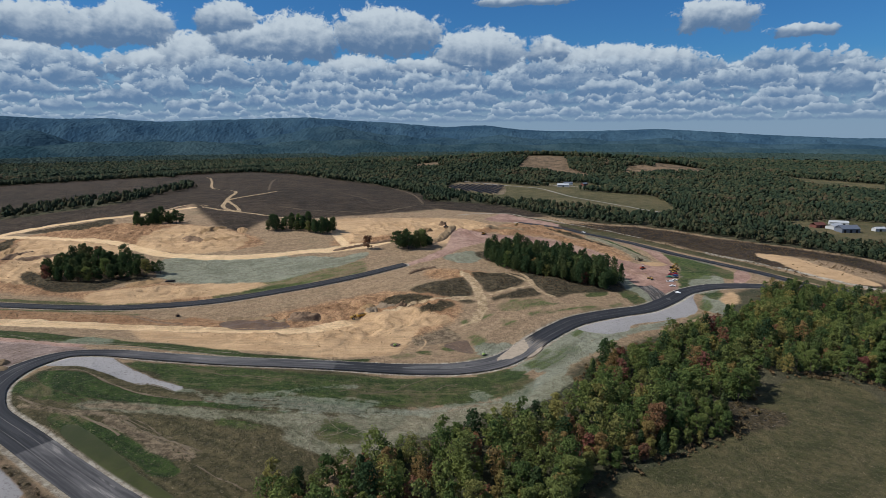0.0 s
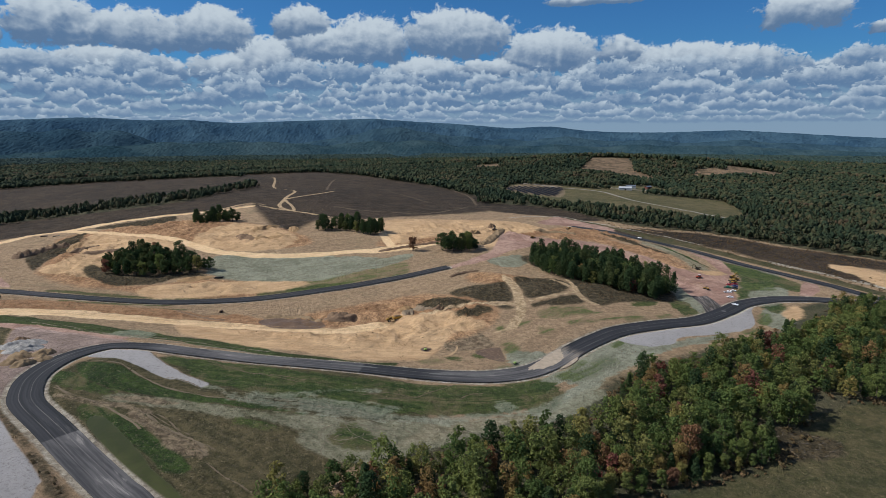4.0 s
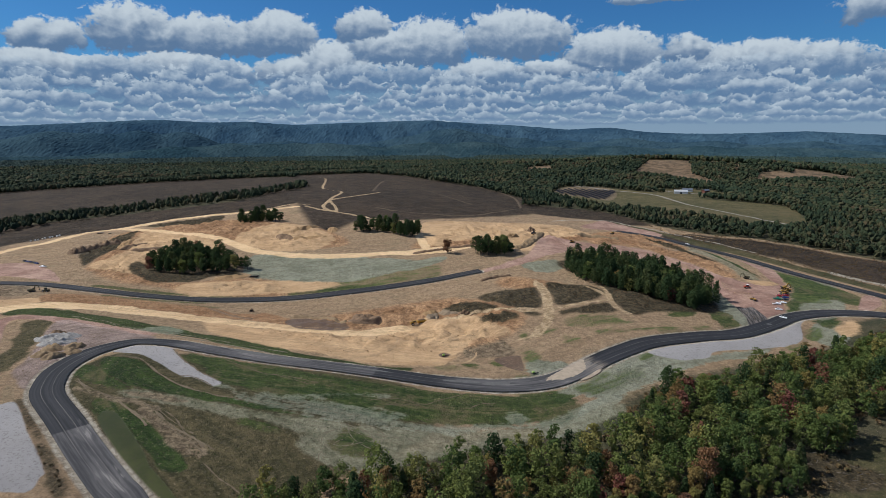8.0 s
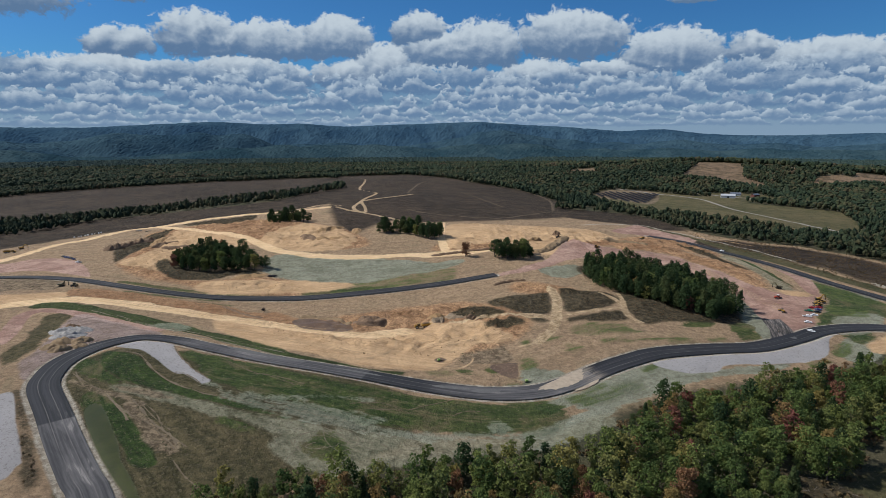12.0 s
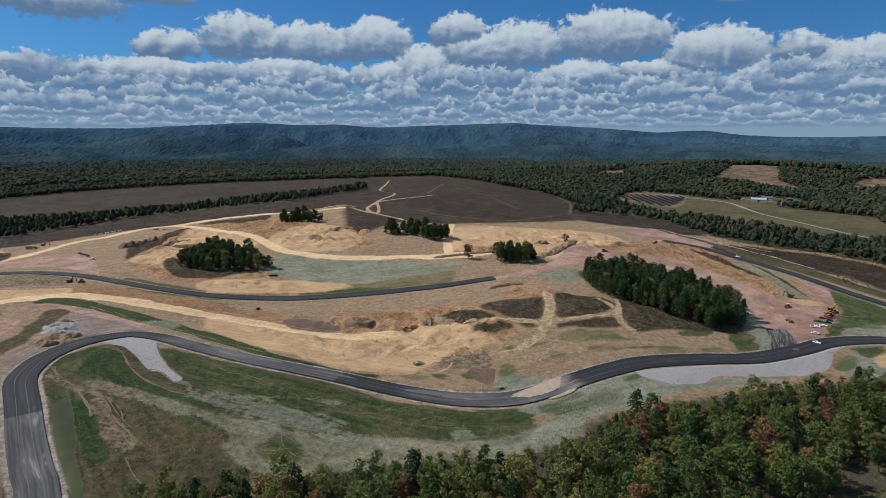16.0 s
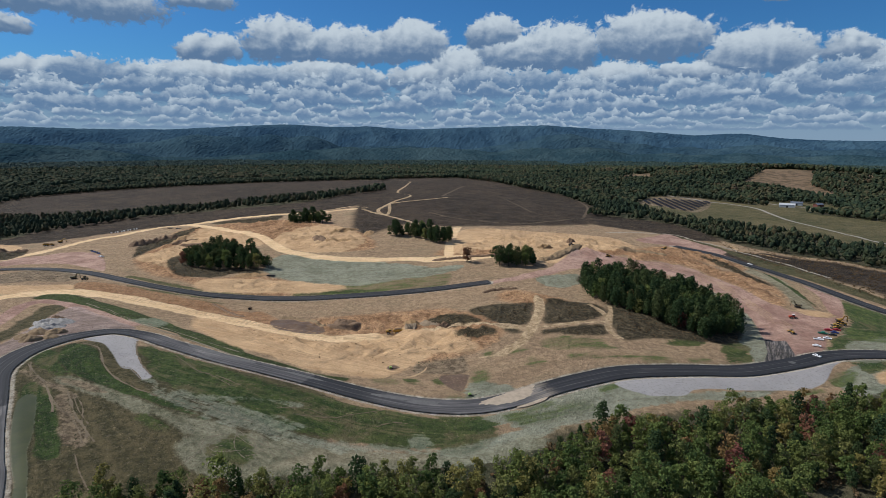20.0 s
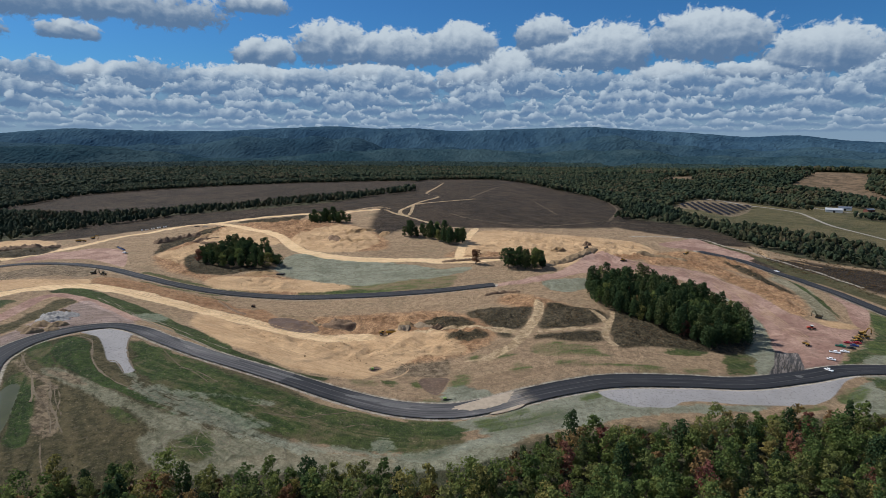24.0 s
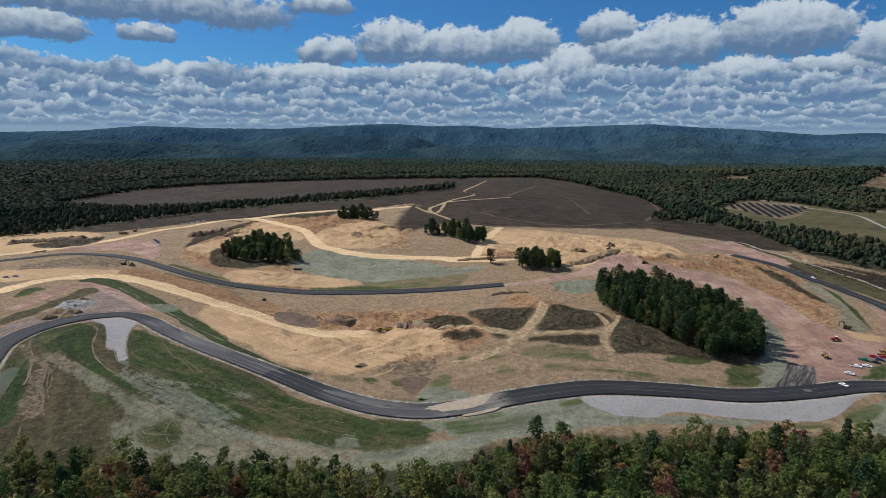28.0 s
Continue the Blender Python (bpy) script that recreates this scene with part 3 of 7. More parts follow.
area("brush", [(53.7, 362.1), (58.9, 363.5), (65.2, 356.9), (62.7, 354.0), (56.4, 356.8)])
strip("track", 3.2, [(54.3, 324.5), (60.7, 335.7), (67.4, 348.2), (72.8, 372.8), (76.0, 395.9), (75.1, 414.9)])
strip("track", 1.7, [(42.0, 368.8), (52.2, 363.5), (67.6, 363.2), (77.4, 364.4), (95.9, 371.7), (116.8, 380.6)])
strip("track", 2.0, [(109.6, 411.3), (117.1, 394.8), (118.8, 382.9), (116.6, 371.4), (118.6, 361.8), (121.7, 356.7)])
strip("track", 1.5, [(123.5, 417.7), (121.3, 395.9), (118.8, 382.9)])
strip("track", 1.0, [(68.2, 346.7), (61.4, 340.1), (55.8, 333.5), (53.3, 323.9), (43.1, 320.1)])
strip("track", 1.6, [(3.6, 362.6), (14.3, 361.4), (26.7, 369.8), (45.9, 366.5), (56.6, 368.1), (68.8, 361.0)])
area("sparse", [(73.7, 340.3), (77.4, 347.3), (88.5, 350.6), (104.7, 350.7), (111.5, 350.0), (111.6, 342.8), (116.8, 341.2), (100.7, 336.2), (82.5, 334.4)])
area("sparse", [(65.0, 335.3), (69.9, 332.1), (59.0, 326.1), (54.9, 323.8), (57.0, 330.6)])
area("sparse", [(129.8, 330.6), (136.0, 335.2), (148.7, 333.5), (149.9, 331.1), (132.5, 325.9)])
area("sparse", [(156.6, 339.0), (167.7, 343.3), (165.9, 337.0), (155.6, 334.0)])
area("sparse", [(91.5, 326.6), (107.5, 329.4), (126.5, 333.4), (123.2, 330.4), (101.5, 323.8), (91.8, 319.7)])
area("sparse", [(45.9, 324.8), (49.4, 327.2), (49.1, 321.0), (45.9, 320.6)])
area("sparse", [(42.6, 299.7), (48.7, 300.7), (48.8, 288.9), (41.9, 287.8)])
area("sparse", [(68.1, 317.4), (72.0, 321.3), (79.5, 312.3), (69.1, 307.4)])
area("grass", [(149.0, 361.6), (156.0, 368.4), (166.6, 376.3), (173.6, 375.1), (172.7, 366.2), (160.2, 358.1), (149.1, 357.3)])
area("grass", [(185.4, 376.3), (196.7, 378.9), (194.9, 360.7), (192.0, 350.4), (177.0, 341.3), (178.6, 349.3), (178.6, 359.3)])
area("hydro", [(40.8, 286.7), (48.1, 290.0), (57.3, 287.7), (63.2, 283.5), (60.3, 278.3), (53.0, 274.1), (42.3, 270.0), (40.1, 273.9)])
area("clay", [(-7.5, 300.9), (-5.1, 308.6), (2.0, 308.5), (5.5, 302.6), (3.9, 295.7), (-1.7, 292.1), (-6.4, 295.2)])
area("mud", [(-4.0, 301.2), (-0.5, 304.1), (2.5, 302.0), (1.0, 297.6), (-2.5, 296.8)])
area("mud", [(-98.7, 371.4), (-92.7, 378.6), (-76.3, 374.5), (-61.1, 362.4), (-56.0, 353.6), (-63.8, 347.7), (-77.5, 350.7), (-92.0, 359.6)])
area("clay", [(-236.9, 414.3), (-210.8, 413.0), (-183.3, 407.8), (-161.2, 402.3), (-153.2, 389.7), (-184.6, 392.0), (-209.7, 394.0), (-228.8, 399.4)])
area("clay", [(-137.1, 389.3), (-121.8, 392.1), (-99.8, 375.7), (-94.1, 362.1), (-112.9, 367.3)])
area("hydro", [(-155.8, 490.0), (-155.2, 516.2), (-142.0, 522.1), (-102.3, 514.0), (-59.9, 508.0), (-11.6, 498.9), (12.3, 503.8), (12.0, 490.2), (-11.0, 473.3), (-26.8, 468.0), (-63.3, 453.7), (-91.4, 455.0), (-119.0, 461.2), (-139.3, 466.3)])
area("sparse", [(-88.7, 440.2), (-83.4, 452.0), (-61.4, 453.6), (-26.9, 469.2), (-11.0, 473.3), (5.9, 481.3), (5.6, 457.7), (-10.5, 447.1), (-43.6, 441.8), (-78.8, 435.6)])
area("grass", [(-115.8, 433.0), (-105.8, 436.1), (-91.4, 435.6), (-86.8, 430.4), (-100.6, 428.5), (-111.4, 429.4)])
area("brush", [(-238.6, 477.0), (-216.8, 456.5), (-198.5, 457.4), (-182.8, 460.2), (-170.3, 473.7), (-151.2, 468.0), (-156.6, 479.5), (-172.9, 487.2), (-206.8, 477.8), (-243.7, 509.8), (-251.7, 502.6)])
area("hydro", [(104.6, 299.9), (116.8, 289.5), (131.6, 292.3), (155.1, 300.4), (174.0, 307.5), (192.8, 317.0), (192.7, 313.1), (168.8, 297.5), (140.1, 289.3), (115.8, 276.6), (85.8, 257.7), (71.6, 256.8), (83.2, 273.5), (95.1, 288.3)])
area("sparse", [(81.6, 267.9), (87.5, 275.4), (93.9, 278.2), (98.4, 274.8), (93.7, 268.9), (83.7, 262.7)])
area("sparse", [(104.3, 294.5), (110.0, 301.0), (113.2, 298.6), (108.8, 291.8), (104.1, 289.2)])
area("sparse", [(69.3, 267.1), (77.6, 273.2), (79.0, 271.4), (70.1, 264.9)])
area("sparse", [(59.0, 258.7), (73.6, 264.7), (84.8, 266.3), (78.7, 257.2), (63.8, 253.0)])
area("mud", [(24.6, 291.7), (28.8, 295.7), (38.4, 296.4), (39.4, 290.7), (37.5, 277.9), (32.6, 279.7), (27.8, 284.9)])
area("clay", [(44.1, 265.8), (54.8, 273.6), (67.3, 280.9), (59.5, 273.4), (49.5, 266.9)])
area("sparse", [(-18.2, 274.5), (-7.6, 274.5), (13.0, 268.5), (25.0, 269.3), (40.9, 272.5), (42.6, 268.9), (26.5, 265.2), (11.5, 266.1), (-5.2, 269.5)])
area("sparse", [(-8.2, 284.4), (0.5, 286.0), (7.2, 282.8), (1.0, 278.7), (-5.8, 279.2)])
area("grass", [(7.2, 286.7), (10.6, 289.1), (14.7, 286.4), (12.7, 282.1)])
area("grass", [(21.4, 288.9), (24.8, 291.1), (28.6, 283.6), (25.5, 282.9)])
strip("spray", 1.3, [(-101.5, 248.7), (-86.0, 237.7), (-67.1, 230.4), (-49.1, 226.6), (-32.7, 224.0), (-17.2, 221.5), (-1.7, 219.6)])
area("spray", [(-82.9, 241.2), (-66.1, 238.7), (-48.2, 232.1), (-28.0, 231.0), (-21.4, 229.9), (-30.1, 223.6), (-46.1, 225.9), (-64.5, 233.6)])
strip("spray", 0.7, [(-61.5, 239.5), (-50.2, 245.3), (-40.8, 246.6), (-30.4, 246.2)])
area("pink", [(182.8, 669.5), (198.4, 694.2), (220.9, 708.8), (238.1, 686.0), (252.7, 653.5), (263.9, 618.0), (268.1, 604.2), (260.5, 608.3), (249.0, 629.4), (232.1, 650.1), (215.3, 653.5), (196.8, 659.2)])
area("hydro", [(302.3, 490.5), (306.6, 477.4), (326.0, 458.5), (326.4, 443.0), (295.4, 392.0), (285.1, 389.0), (245.2, 381.5), (253.0, 392.7), (275.4, 422.7), (288.5, 441.9), (297.8, 471.0)])
area("sparse", [(305.5, 491.4), (316.2, 475.0), (321.0, 450.0), (309.3, 430.2), (295.5, 437.1), (293.8, 453.0)])
area("sparse", [(280.2, 427.1), (288.2, 423.9), (297.8, 415.4), (291.3, 404.2), (275.7, 405.2), (270.7, 411.4)])
area("grass", [(249.8, 390.7), (266.4, 411.0), (266.7, 401.4), (258.3, 387.1), (245.8, 380.6)])
area("sparse", [(231.9, 347.0), (246.2, 352.8), (239.2, 338.1), (228.0, 328.2), (225.8, 335.0)])
area("grass", [(252.7, 366.7), (273.5, 373.5), (268.6, 360.8), (254.0, 352.2), (252.2, 360.9)])
area("sparse", [(200.2, 314.1), (215.5, 322.3), (215.9, 319.4), (202.5, 311.2)])
area("gravel", [(110.5, 299.8), (123.2, 291.0), (142.8, 294.6), (151.5, 303.4), (181.9, 310.5), (201.6, 317.1), (216.0, 325.3), (226.2, 337.7), (238.0, 356.7), (249.4, 370.5), (231.6, 362.8), (209.8, 343.3), (197.6, 336.3), (158.2, 323.9), (149.6, 316.6), (128.7, 308.8)])
area("field", [(348.2, 542.4), (422.0, 492.0), (430.3, 430.2), (432.5, 360.5), (413.2, 345.3), (406.4, 373.9), (391.1, 418.0), (356.0, 488.5)])
area("paddock", [(231.7, 717.8), (248.7, 708.8), (267.7, 675.5), (282.9, 640.0), (298.7, 609.1), (313.4, 582.2), (325.2, 554.3), (363.1, 457.3), (371.4, 430.7), (378.7, 405.8), (387.1, 384.2), (394.6, 363.7), (405.1, 338.8), (388.0, 325.3), (378.8, 350.1), (374.1, 372.2), (367.2, 394.4), (359.4, 417.9), (350.8, 443.2), (304.5, 544.5), (292.8, 561.9), (279.7, 583.6), (275.1, 608.8), (264.7, 642.7), (250.0, 670.5), (239.9, 692.7)])
strip("verge", 1.9, [(156.8, 700.2), (205.0, 725.0), (238.6, 727.6), (252.3, 699.4), (274.4, 671.8), (286.2, 649.2), (302.0, 617.3), (315.9, 587.6), (328.8, 561.6)])
strip("verge", 3.6, [(356.0, 488.5), (368.8, 463.8), (380.5, 440.3), (389.5, 416.4), (395.7, 392.1), (403.0, 370.9), (413.2, 345.3)])
area("sand", [(411.5, 482.3), (438.5, 464.7), (436.3, 429.5), (435.5, 387.9), (423.2, 357.1), (404.7, 372.4), (390.2, 392.8), (396.8, 423.6), (406.4, 453.4)])
area("pink", [(334.2, 422.8), (341.7, 416.2), (317.7, 390.9), (302.7, 388.2)])
area("grass", [(299.5, 481.8), (312.0, 474.4), (321.8, 450.1), (326.0, 421.9), (310.4, 397.0), (298.8, 410.6), (278.6, 406.8), (247.2, 383.6), (284.9, 436.3)])
area("grass", [(7.2, 285.5), (10.8, 289.2), (14.9, 286.6), (12.5, 282.3)])
area("seed", [(228.9, 614.8), (237, 598.1), (248, 571.1), (259.2, 546.8), (265.3, 528.8), (265.2, 510.1), (264, 484.8), (261.7, 465.5), (273.6, 460.5), (277.6, 489.9), (278.4, 515.8), (278.8, 543.2), (270.9, 559), (259, 592.2), (245.5, 616.1)])
area("lush", [(270.9, 559), (278, 540.3), (278.2, 519.5), (279.6, 503.9), (278.4, 474.7), (276.6, 466), (275.8, 484.5), (275.9, 503.7), (275.4, 527.2)])
strip("lush", 1.5, [(233.6, 631), (242.6, 610.2), (252.8, 592.1), (261.8, 579.4), (270.5, 567.8)])
area("pink", [(290.2, 524.8), (296.9, 514.7), (304.4, 494.3), (290.4, 457.3), (281.2, 450.8), (284.7, 473.2), (291.6, 499.6)])
area("sand", [(259.5, 458.4), (273, 458.5), (282.3, 453.8), (279.1, 448), (262.8, 444.4)])
area("brush", [(228.9, 597), (239.5, 587.7), (251.2, 559.8), (263.7, 523.1), (259.3, 516.5), (246.4, 539.8), (235.8, 570.3)])
area("tarmac", [(215.4, 394.6), (219.7, 394.8), (223.6, 394.9), (227.9, 395.1), (228.1, 394.6), (226.4, 385.8), (224.8, 377.7), (223.1, 368.9), (222.5, 368), (214, 361), (206.2, 354.7), (197.7, 347.7), (197.4, 347.7), (200.7, 354.6), (203.6, 360.8), (206.9, 367.7), (207.3, 368.6), (209.9, 377.4), (212.3, 385.3), (214.9, 394.1)])
area("hydro", [(202.7, 400.8), (218.7, 416.7), (215.1, 394.5), (207.1, 368.2), (199.6, 351.9), (198.3, 358.6), (195.6, 372.9), (190.5, 383.7)])
strip("sand", 1.6, [(286.5, 691.9), (284.8, 660.5), (301.2, 648.1), (322.5, 630.2)])
area("clay", [(236.8, 433.3), (245.8, 430.7), (258.5, 427.7), (265.5, 424.2), (254.6, 422.2), (242.6, 423.7)])

ROAD_LOWER = spline([(-83.7, 139.1), (-108, 168.8), (-116.1, 176.9), (-132.3, 194.4), (-149.9, 214.7), (-167.4, 234.9), (-174.2, 248.4), (-178.2, 264.6), (-176.9, 284.9), (-170.1, 301.1), (-160.7, 309.2), (-143.1, 306.5),
                     (-124.2, 298.4), (-91.8, 287.6), (-60.8, 279.5), (-32.4, 272.7), (-5.4, 266), (21.6, 261.9), (44.6, 264.6), (62.1, 274.1), (82.4, 290.2), (99.9, 302.4), (118.8, 313.2), (155.2, 325.4),
                     (183.6, 334.8), (217.4, 356.4), (243, 374), (270, 382.1), (293, 382.1), (314.6, 378), (344.2, 367.2), (384.8, 353.7)], 220)
ROAD_UPPER = spline([(-465.8, 337.5), (-429.3, 391.5), (-403.7, 432), (-387.5, 453.6), (-345.6, 460.4), (-297, 452.3), (-251.1, 436.1), (-212, 425.2), (-175.5, 421.2), (-137.7, 423.9), (-99.9, 426.6),
                     (-63.5, 433.4), (-29.7, 440.1), (5.4, 448.2), (39.2, 460.4)], 120)
ROAD_FAR = spline([(399.7, 271.8), (380.7, 319.6), (371.2, 343.5), (366.4, 365.1), (359.3, 386.5), (352.9, 411.1), (342.5, 433.7), (318.3, 482.9), (312.5, 498.6), (306.2, 515.5), (299.5, 533.6), (290.7, 549.6), (281.6, 566.9), (270.0, 585.3), (262.5, 603.8), (251.5, 625.6), (235.3, 640.9), (219.2, 653.0)], 110)

for centre, half in ((ROAD_LOWER, 8.0), (ROAD_UPPER, 5.5), (ROAD_FAR, 6.9)):
    COVERS["verge"].append((False, half, centre[::2]))


# ---- materials ----
def material(name):
    m = bpy.data.materials.new(name)
    m.use_nodes = True
    return m, Nodes(m.node_tree)


def finish(k, colour, rough=0.9, bump=None, strength=0.5, distance=0.2, metal=0.0, spec=0.3):
    b = k.node("ShaderNodeBsdfPrincipled")
    k.put(colour, b.inputs["Base Color"])
    k.put(rough, b.inputs["Roughness"])
    b.inputs["Metallic"].default_value = metal
    b.inputs["Specular IOR Level"].default_value = spec
    if bump is not None:
        n = k.node("ShaderNodeBump")
        n.inputs["Strength"].default_value, n.inputs["Distance"].default_value = strength, distance
        k.put(bump, n.inputs["Height"])
        k.put(n.outputs[0], b.inputs["Normal"])
    o = k.node("ShaderNodeOutputMaterial")
    k.put(b.outputs[0], o.inputs[0])


def plain(name, colour, rough=0.6, metal=0.0, vary=0.25, scale=3.0):
    """Paint or soil with a slight unevenness at two scales."""
    m, k = material(name)
    p = k.node("ShaderNodeTexCoord").outputs["Object"]
    n = k.math("ADD", k.noise(scale, 5, 0.6, p), k.math("MULTIPLY", k.noise(scale * 9, 3, 0.6, p), 0.4))
    dark = tuple(c * (1 - vary) for c in colour)
    finish(k, k.mix(k.step(n, 0.35, 1.05), dark, colour), rough, n, 0.2, 0.05, metal)
    return m


def make_ground_material():
    m, k = material("ground")
    p = k.vmath("SCALE", k.node("ShaderNodeNewGeometry").outputs["Position"], 0.74)
    lane = k.math("MULTIPLY", k.node("ShaderNodeAttribute", attribute_name="lane").outputs["Fac"], 0.74)
    big = k.noise(0.012, 5, 0.6, p)
    mid = k.noise(0.07, 7, 0.64, p, 0.5)
    small = k.noise(0.40, 7, 0.74, p, 0.3)
    grain = k.noise(1.1, 6, 0.80, p)
    # streaks that follow the roads, from grading and spraying machines
    s = k.node("ShaderNodeSeparateXYZ")
    k.put(p, s.inputs[0])
    streak = k.noise(1.0, 7, 0.66, k.vec(k.math("MULTIPLY", lane, 0.15), k.math("MULTIPLY", s.outputs[0], 0.022), k.math("MULTIPLY", s.outputs[1], 0.022)), 1.3)
    furrow = k.noise(1.0, 5, 0.6, k.vec(k.math("MULTIPLY", lane, 0.5), k.math("MULTIPLY", s.outputs[0], 0.03), k.math("MULTIPLY", s.outputs[1], 0.03)), 1.8)
    wobble = k.math("ADD", k.math("MULTIPLY", k.math("SUBTRACT", mid, 0.5), 10.0), k.math("ADD", k.math("MULTIPLY", k.math("SUBTRACT", small, 0.5), 8.0), k.math("MULTIPLY", k.math("SUBTRACT", grain, 0.5), 4.0)))
    bands = k.math("MULTIPLY", k.math("SUBTRACT", streak, 0.5), 18.0)

    def mask(kind, soft, wob=1.0, band=0.0):
        a = k.math("MULTIPLY", k.node("ShaderNodeAttribute", attribute_name="sd_" + kind).outputs["Fac"], 0.74)
        v = k.math("MULTIPLY_ADD", wobble, wob, a)
        if band:
            v = k.math("MULTIPLY_ADD", bands, band, v)
        return k.step(v, -0.55 * soft, 0.55 * soft)

    def tone(a, b, by, lo=0.39, hi=0.61):
        return k.mix(k.step(by, lo, hi), a, b)

    both = k.math("ADD", k.math("MULTIPLY", streak, 0.45), k.math("ADD", k.math("MULTIPLY", small, 0.35), k.math("MULTIPLY", grain, 0.20)))
    soil = tone((0.268, 0.180, 0.107), (0.410, 0.281, 0.170), both, 0.38, 0.62)
    soil = k.mix(k.math("MULTIPLY", k.step(k.math("ADD", k.math("MULTIPLY", mid, 0.45), k.math("MULTIPLY", streak, 0.55)), 0.50, 0.64), 0.55), soil, (0.165, 0.138, 0.078))
    floor_ = tone((0.045, 0.050, 0.026), (0.080, 0.072, 0.040), mid)
    col = k.mix(mask("site", 6.0, 0.5), floor_, soil)
    field = tone((0.013, 0.010, 0.007), (0.062, 0.042, 0.028), k.math("ADD", k.math("MULTIPLY", mid, 0.45), k.math("ADD", k.math("MULTIPLY", big, 0.2), k.math("MULTIPLY", small, 0.35))), 0.40, 0.60)
    col = k.mix(mask("field", 8.0, 0.8), col, field)
    col = k.mix(mask("trail", 1.2, 0.1), col, tone((0.085, 0.062, 0.042), (0.15, 0.11, 0.075), small))
    meadow = tone((0.052, 0.056, 0.021), (0.135, 0.108, 0.052), k.math("ADD", k.math("MULTIPLY", mid, 0.6), k.math("MULTIPLY", big, 0.4)), 0.36, 0.62)
    col = k.mix(mask("meadow", 2.0, 0.12), col, meadow)
    col = k.mix(mask("paddock", 2.0, 0.12), col, tone((0.050, 0.053, 0.020), (0.112, 0.094, 0.044), k.math("ADD", k.math("MULTIPLY", mid, 0.7), k.math("MULTIPLY", small, 0.3)), 0.38, 0.62))
    col = k.mix(mask("hillfield", 6.0, 1.0), col, tone((0.085, 0.060, 0.035), (0.22, 0.145, 0.088), mid))
    dry = tone((0.026, 0.031, 0.010), (0.104, 0.086, 0.040), both, 0.41, 0.60)
    col = k.mix(k.math("MULTIPLY", mask("dry", 1.5, 0.6, 0.4), 0.93), col, dry)
    hydro = tone((0.170, 0.180, 0.124), (0.285, 0.294, 0.216), k.math("ADD", k.math("MULTIPLY", streak, 0.5), k.math("ADD", k.math("MULTIPLY", mid, 0.35), k.math("MULTIPLY", small, 0.15))), 0.38, 0.60)
    col = k.mix(k.math("MULTIPLY", mask("hydro", 1.3, 0.45, 0.4), 0.92), col, hydro)
    seed = tone((0.150, 0.146, 0.086), (0.310, 0.296, 0.204), both, 0.38, 0.62)
    col = k.mix(k.math("MULTIPLY", mask("seed", 1.8, 0.42, 0.34), 0.76), col, seed)
    grass = tone((0.020, 0.048, 0.009), (0.082, 0.104, 0.026), both, 0.42, 0.62)
    grass = k.mix(k.math("MULTIPLY", k.step(k.math("ADD", k.math("MULTIPLY", mid, 0.6), k.math("MULTIPLY", streak, 0.4)), 0.48, 0.60), 0.72), grass, (0.135, 0.108, 0.056))
    col = k.mix(k.math("MULTIPLY", mask("grass", 1.4, 0.75, 0.6), 0.95), col, grass)
    thin = k.step(k.math("ADD", k.math("MULTIPLY", streak, 0.55), k.math("ADD", k.math("MULTIPLY", small, 0.25), k.math("MULTIPLY", mid, 0.20))), 0.43, 0.56)
    col = k.mix(k.math("MULTIPLY", mask("sparse", 2.5, 0.6, 0.4), k.math("MULTIPLY_ADD", thin, 0.65, 0.28)), col, tone((0.034, 0.072, 0.014), (0.105, 0.128, 0.038), both, 0.40, 0.62))
    lush = tone((0.012, 0.032, 0.006), (0.044, 0.078, 0.015), both, 0.40, 0.62)
    col = k.mix(k.math("MULTIPLY", mask("lush", 0.9, 0.2), 0.95), col, lush)
    col = k.mix(k.math("MULTIPLY", mask("spray", 1.8, 0.7, 0.55), 0.52), col, tone((0.170, 0.200, 0.140), (0.330, 0.345, 0.262), both, 0.40, 0.60))
    col = k.mix(k.math("MULTIPLY", mask("bare", 1.2, 0.35), 0.85), col, tone((0.120, 0.086, 0.054), (0.285, 0.212, 0.135), small))
    ochre = tone((0.26, 0.138, 0.070), (0.485, 0.290, 0.155), k.math("ADD", k.math("MULTIPLY", mid, 0.5), k.math("MULTIPLY", small, 0.5)), 0.38, 0.62)
    col = k.mix(mask("ochre", 5.0, 0.8), col, ochre)
    gully = k.noise(0.16, 6, 0.62, k.vmath("MULTIPLY", p, (1.0, 0.35, 1.0)), 2.2)
    col = k.mix(k.math("MULTIPLY", k.math("MULTIPLY", mask("ochre", 5.0, 0.8), k.step(k.math("ABSOLUTE", k.math("SUBTRACT", gully, 0.5)), 0.035, 0.0)), 0.6), col, (0.19, 0.105, 0.055))
    haul_tone = tone((0.560, 0.375, 0.200), (0.715, 0.510, 0.300), k.math("ADD", k.math("MULTIPLY", furrow, 0.7), k.math("MULTIPLY", mid, 0.3)), 0.36, 0.62)
    clay = tone((0.27, 0.135, 0.065), (0.40, 0.235, 0.125), both)
    col = k.mix(mask("clay", 2.0, 0.4), col, clay)
    sand = tone((0.390, 0.248, 0.133), (0.540, 0.358, 0.199), k.math("ADD", k.math("MULTIPLY", mid, 0.45), k.math("MULTIPLY", furrow, 0.55)), 0.36, 0.62)
    cut = k.noise(1.0, 5, 0.6, k.vec(k.math("MULTIPLY", s.outputs[0], 0.020), k.math("MULTIPLY", s.outputs[1], 0.11), k.math("MULTIPLY", s.outputs[2], 0.10)), 1.2)
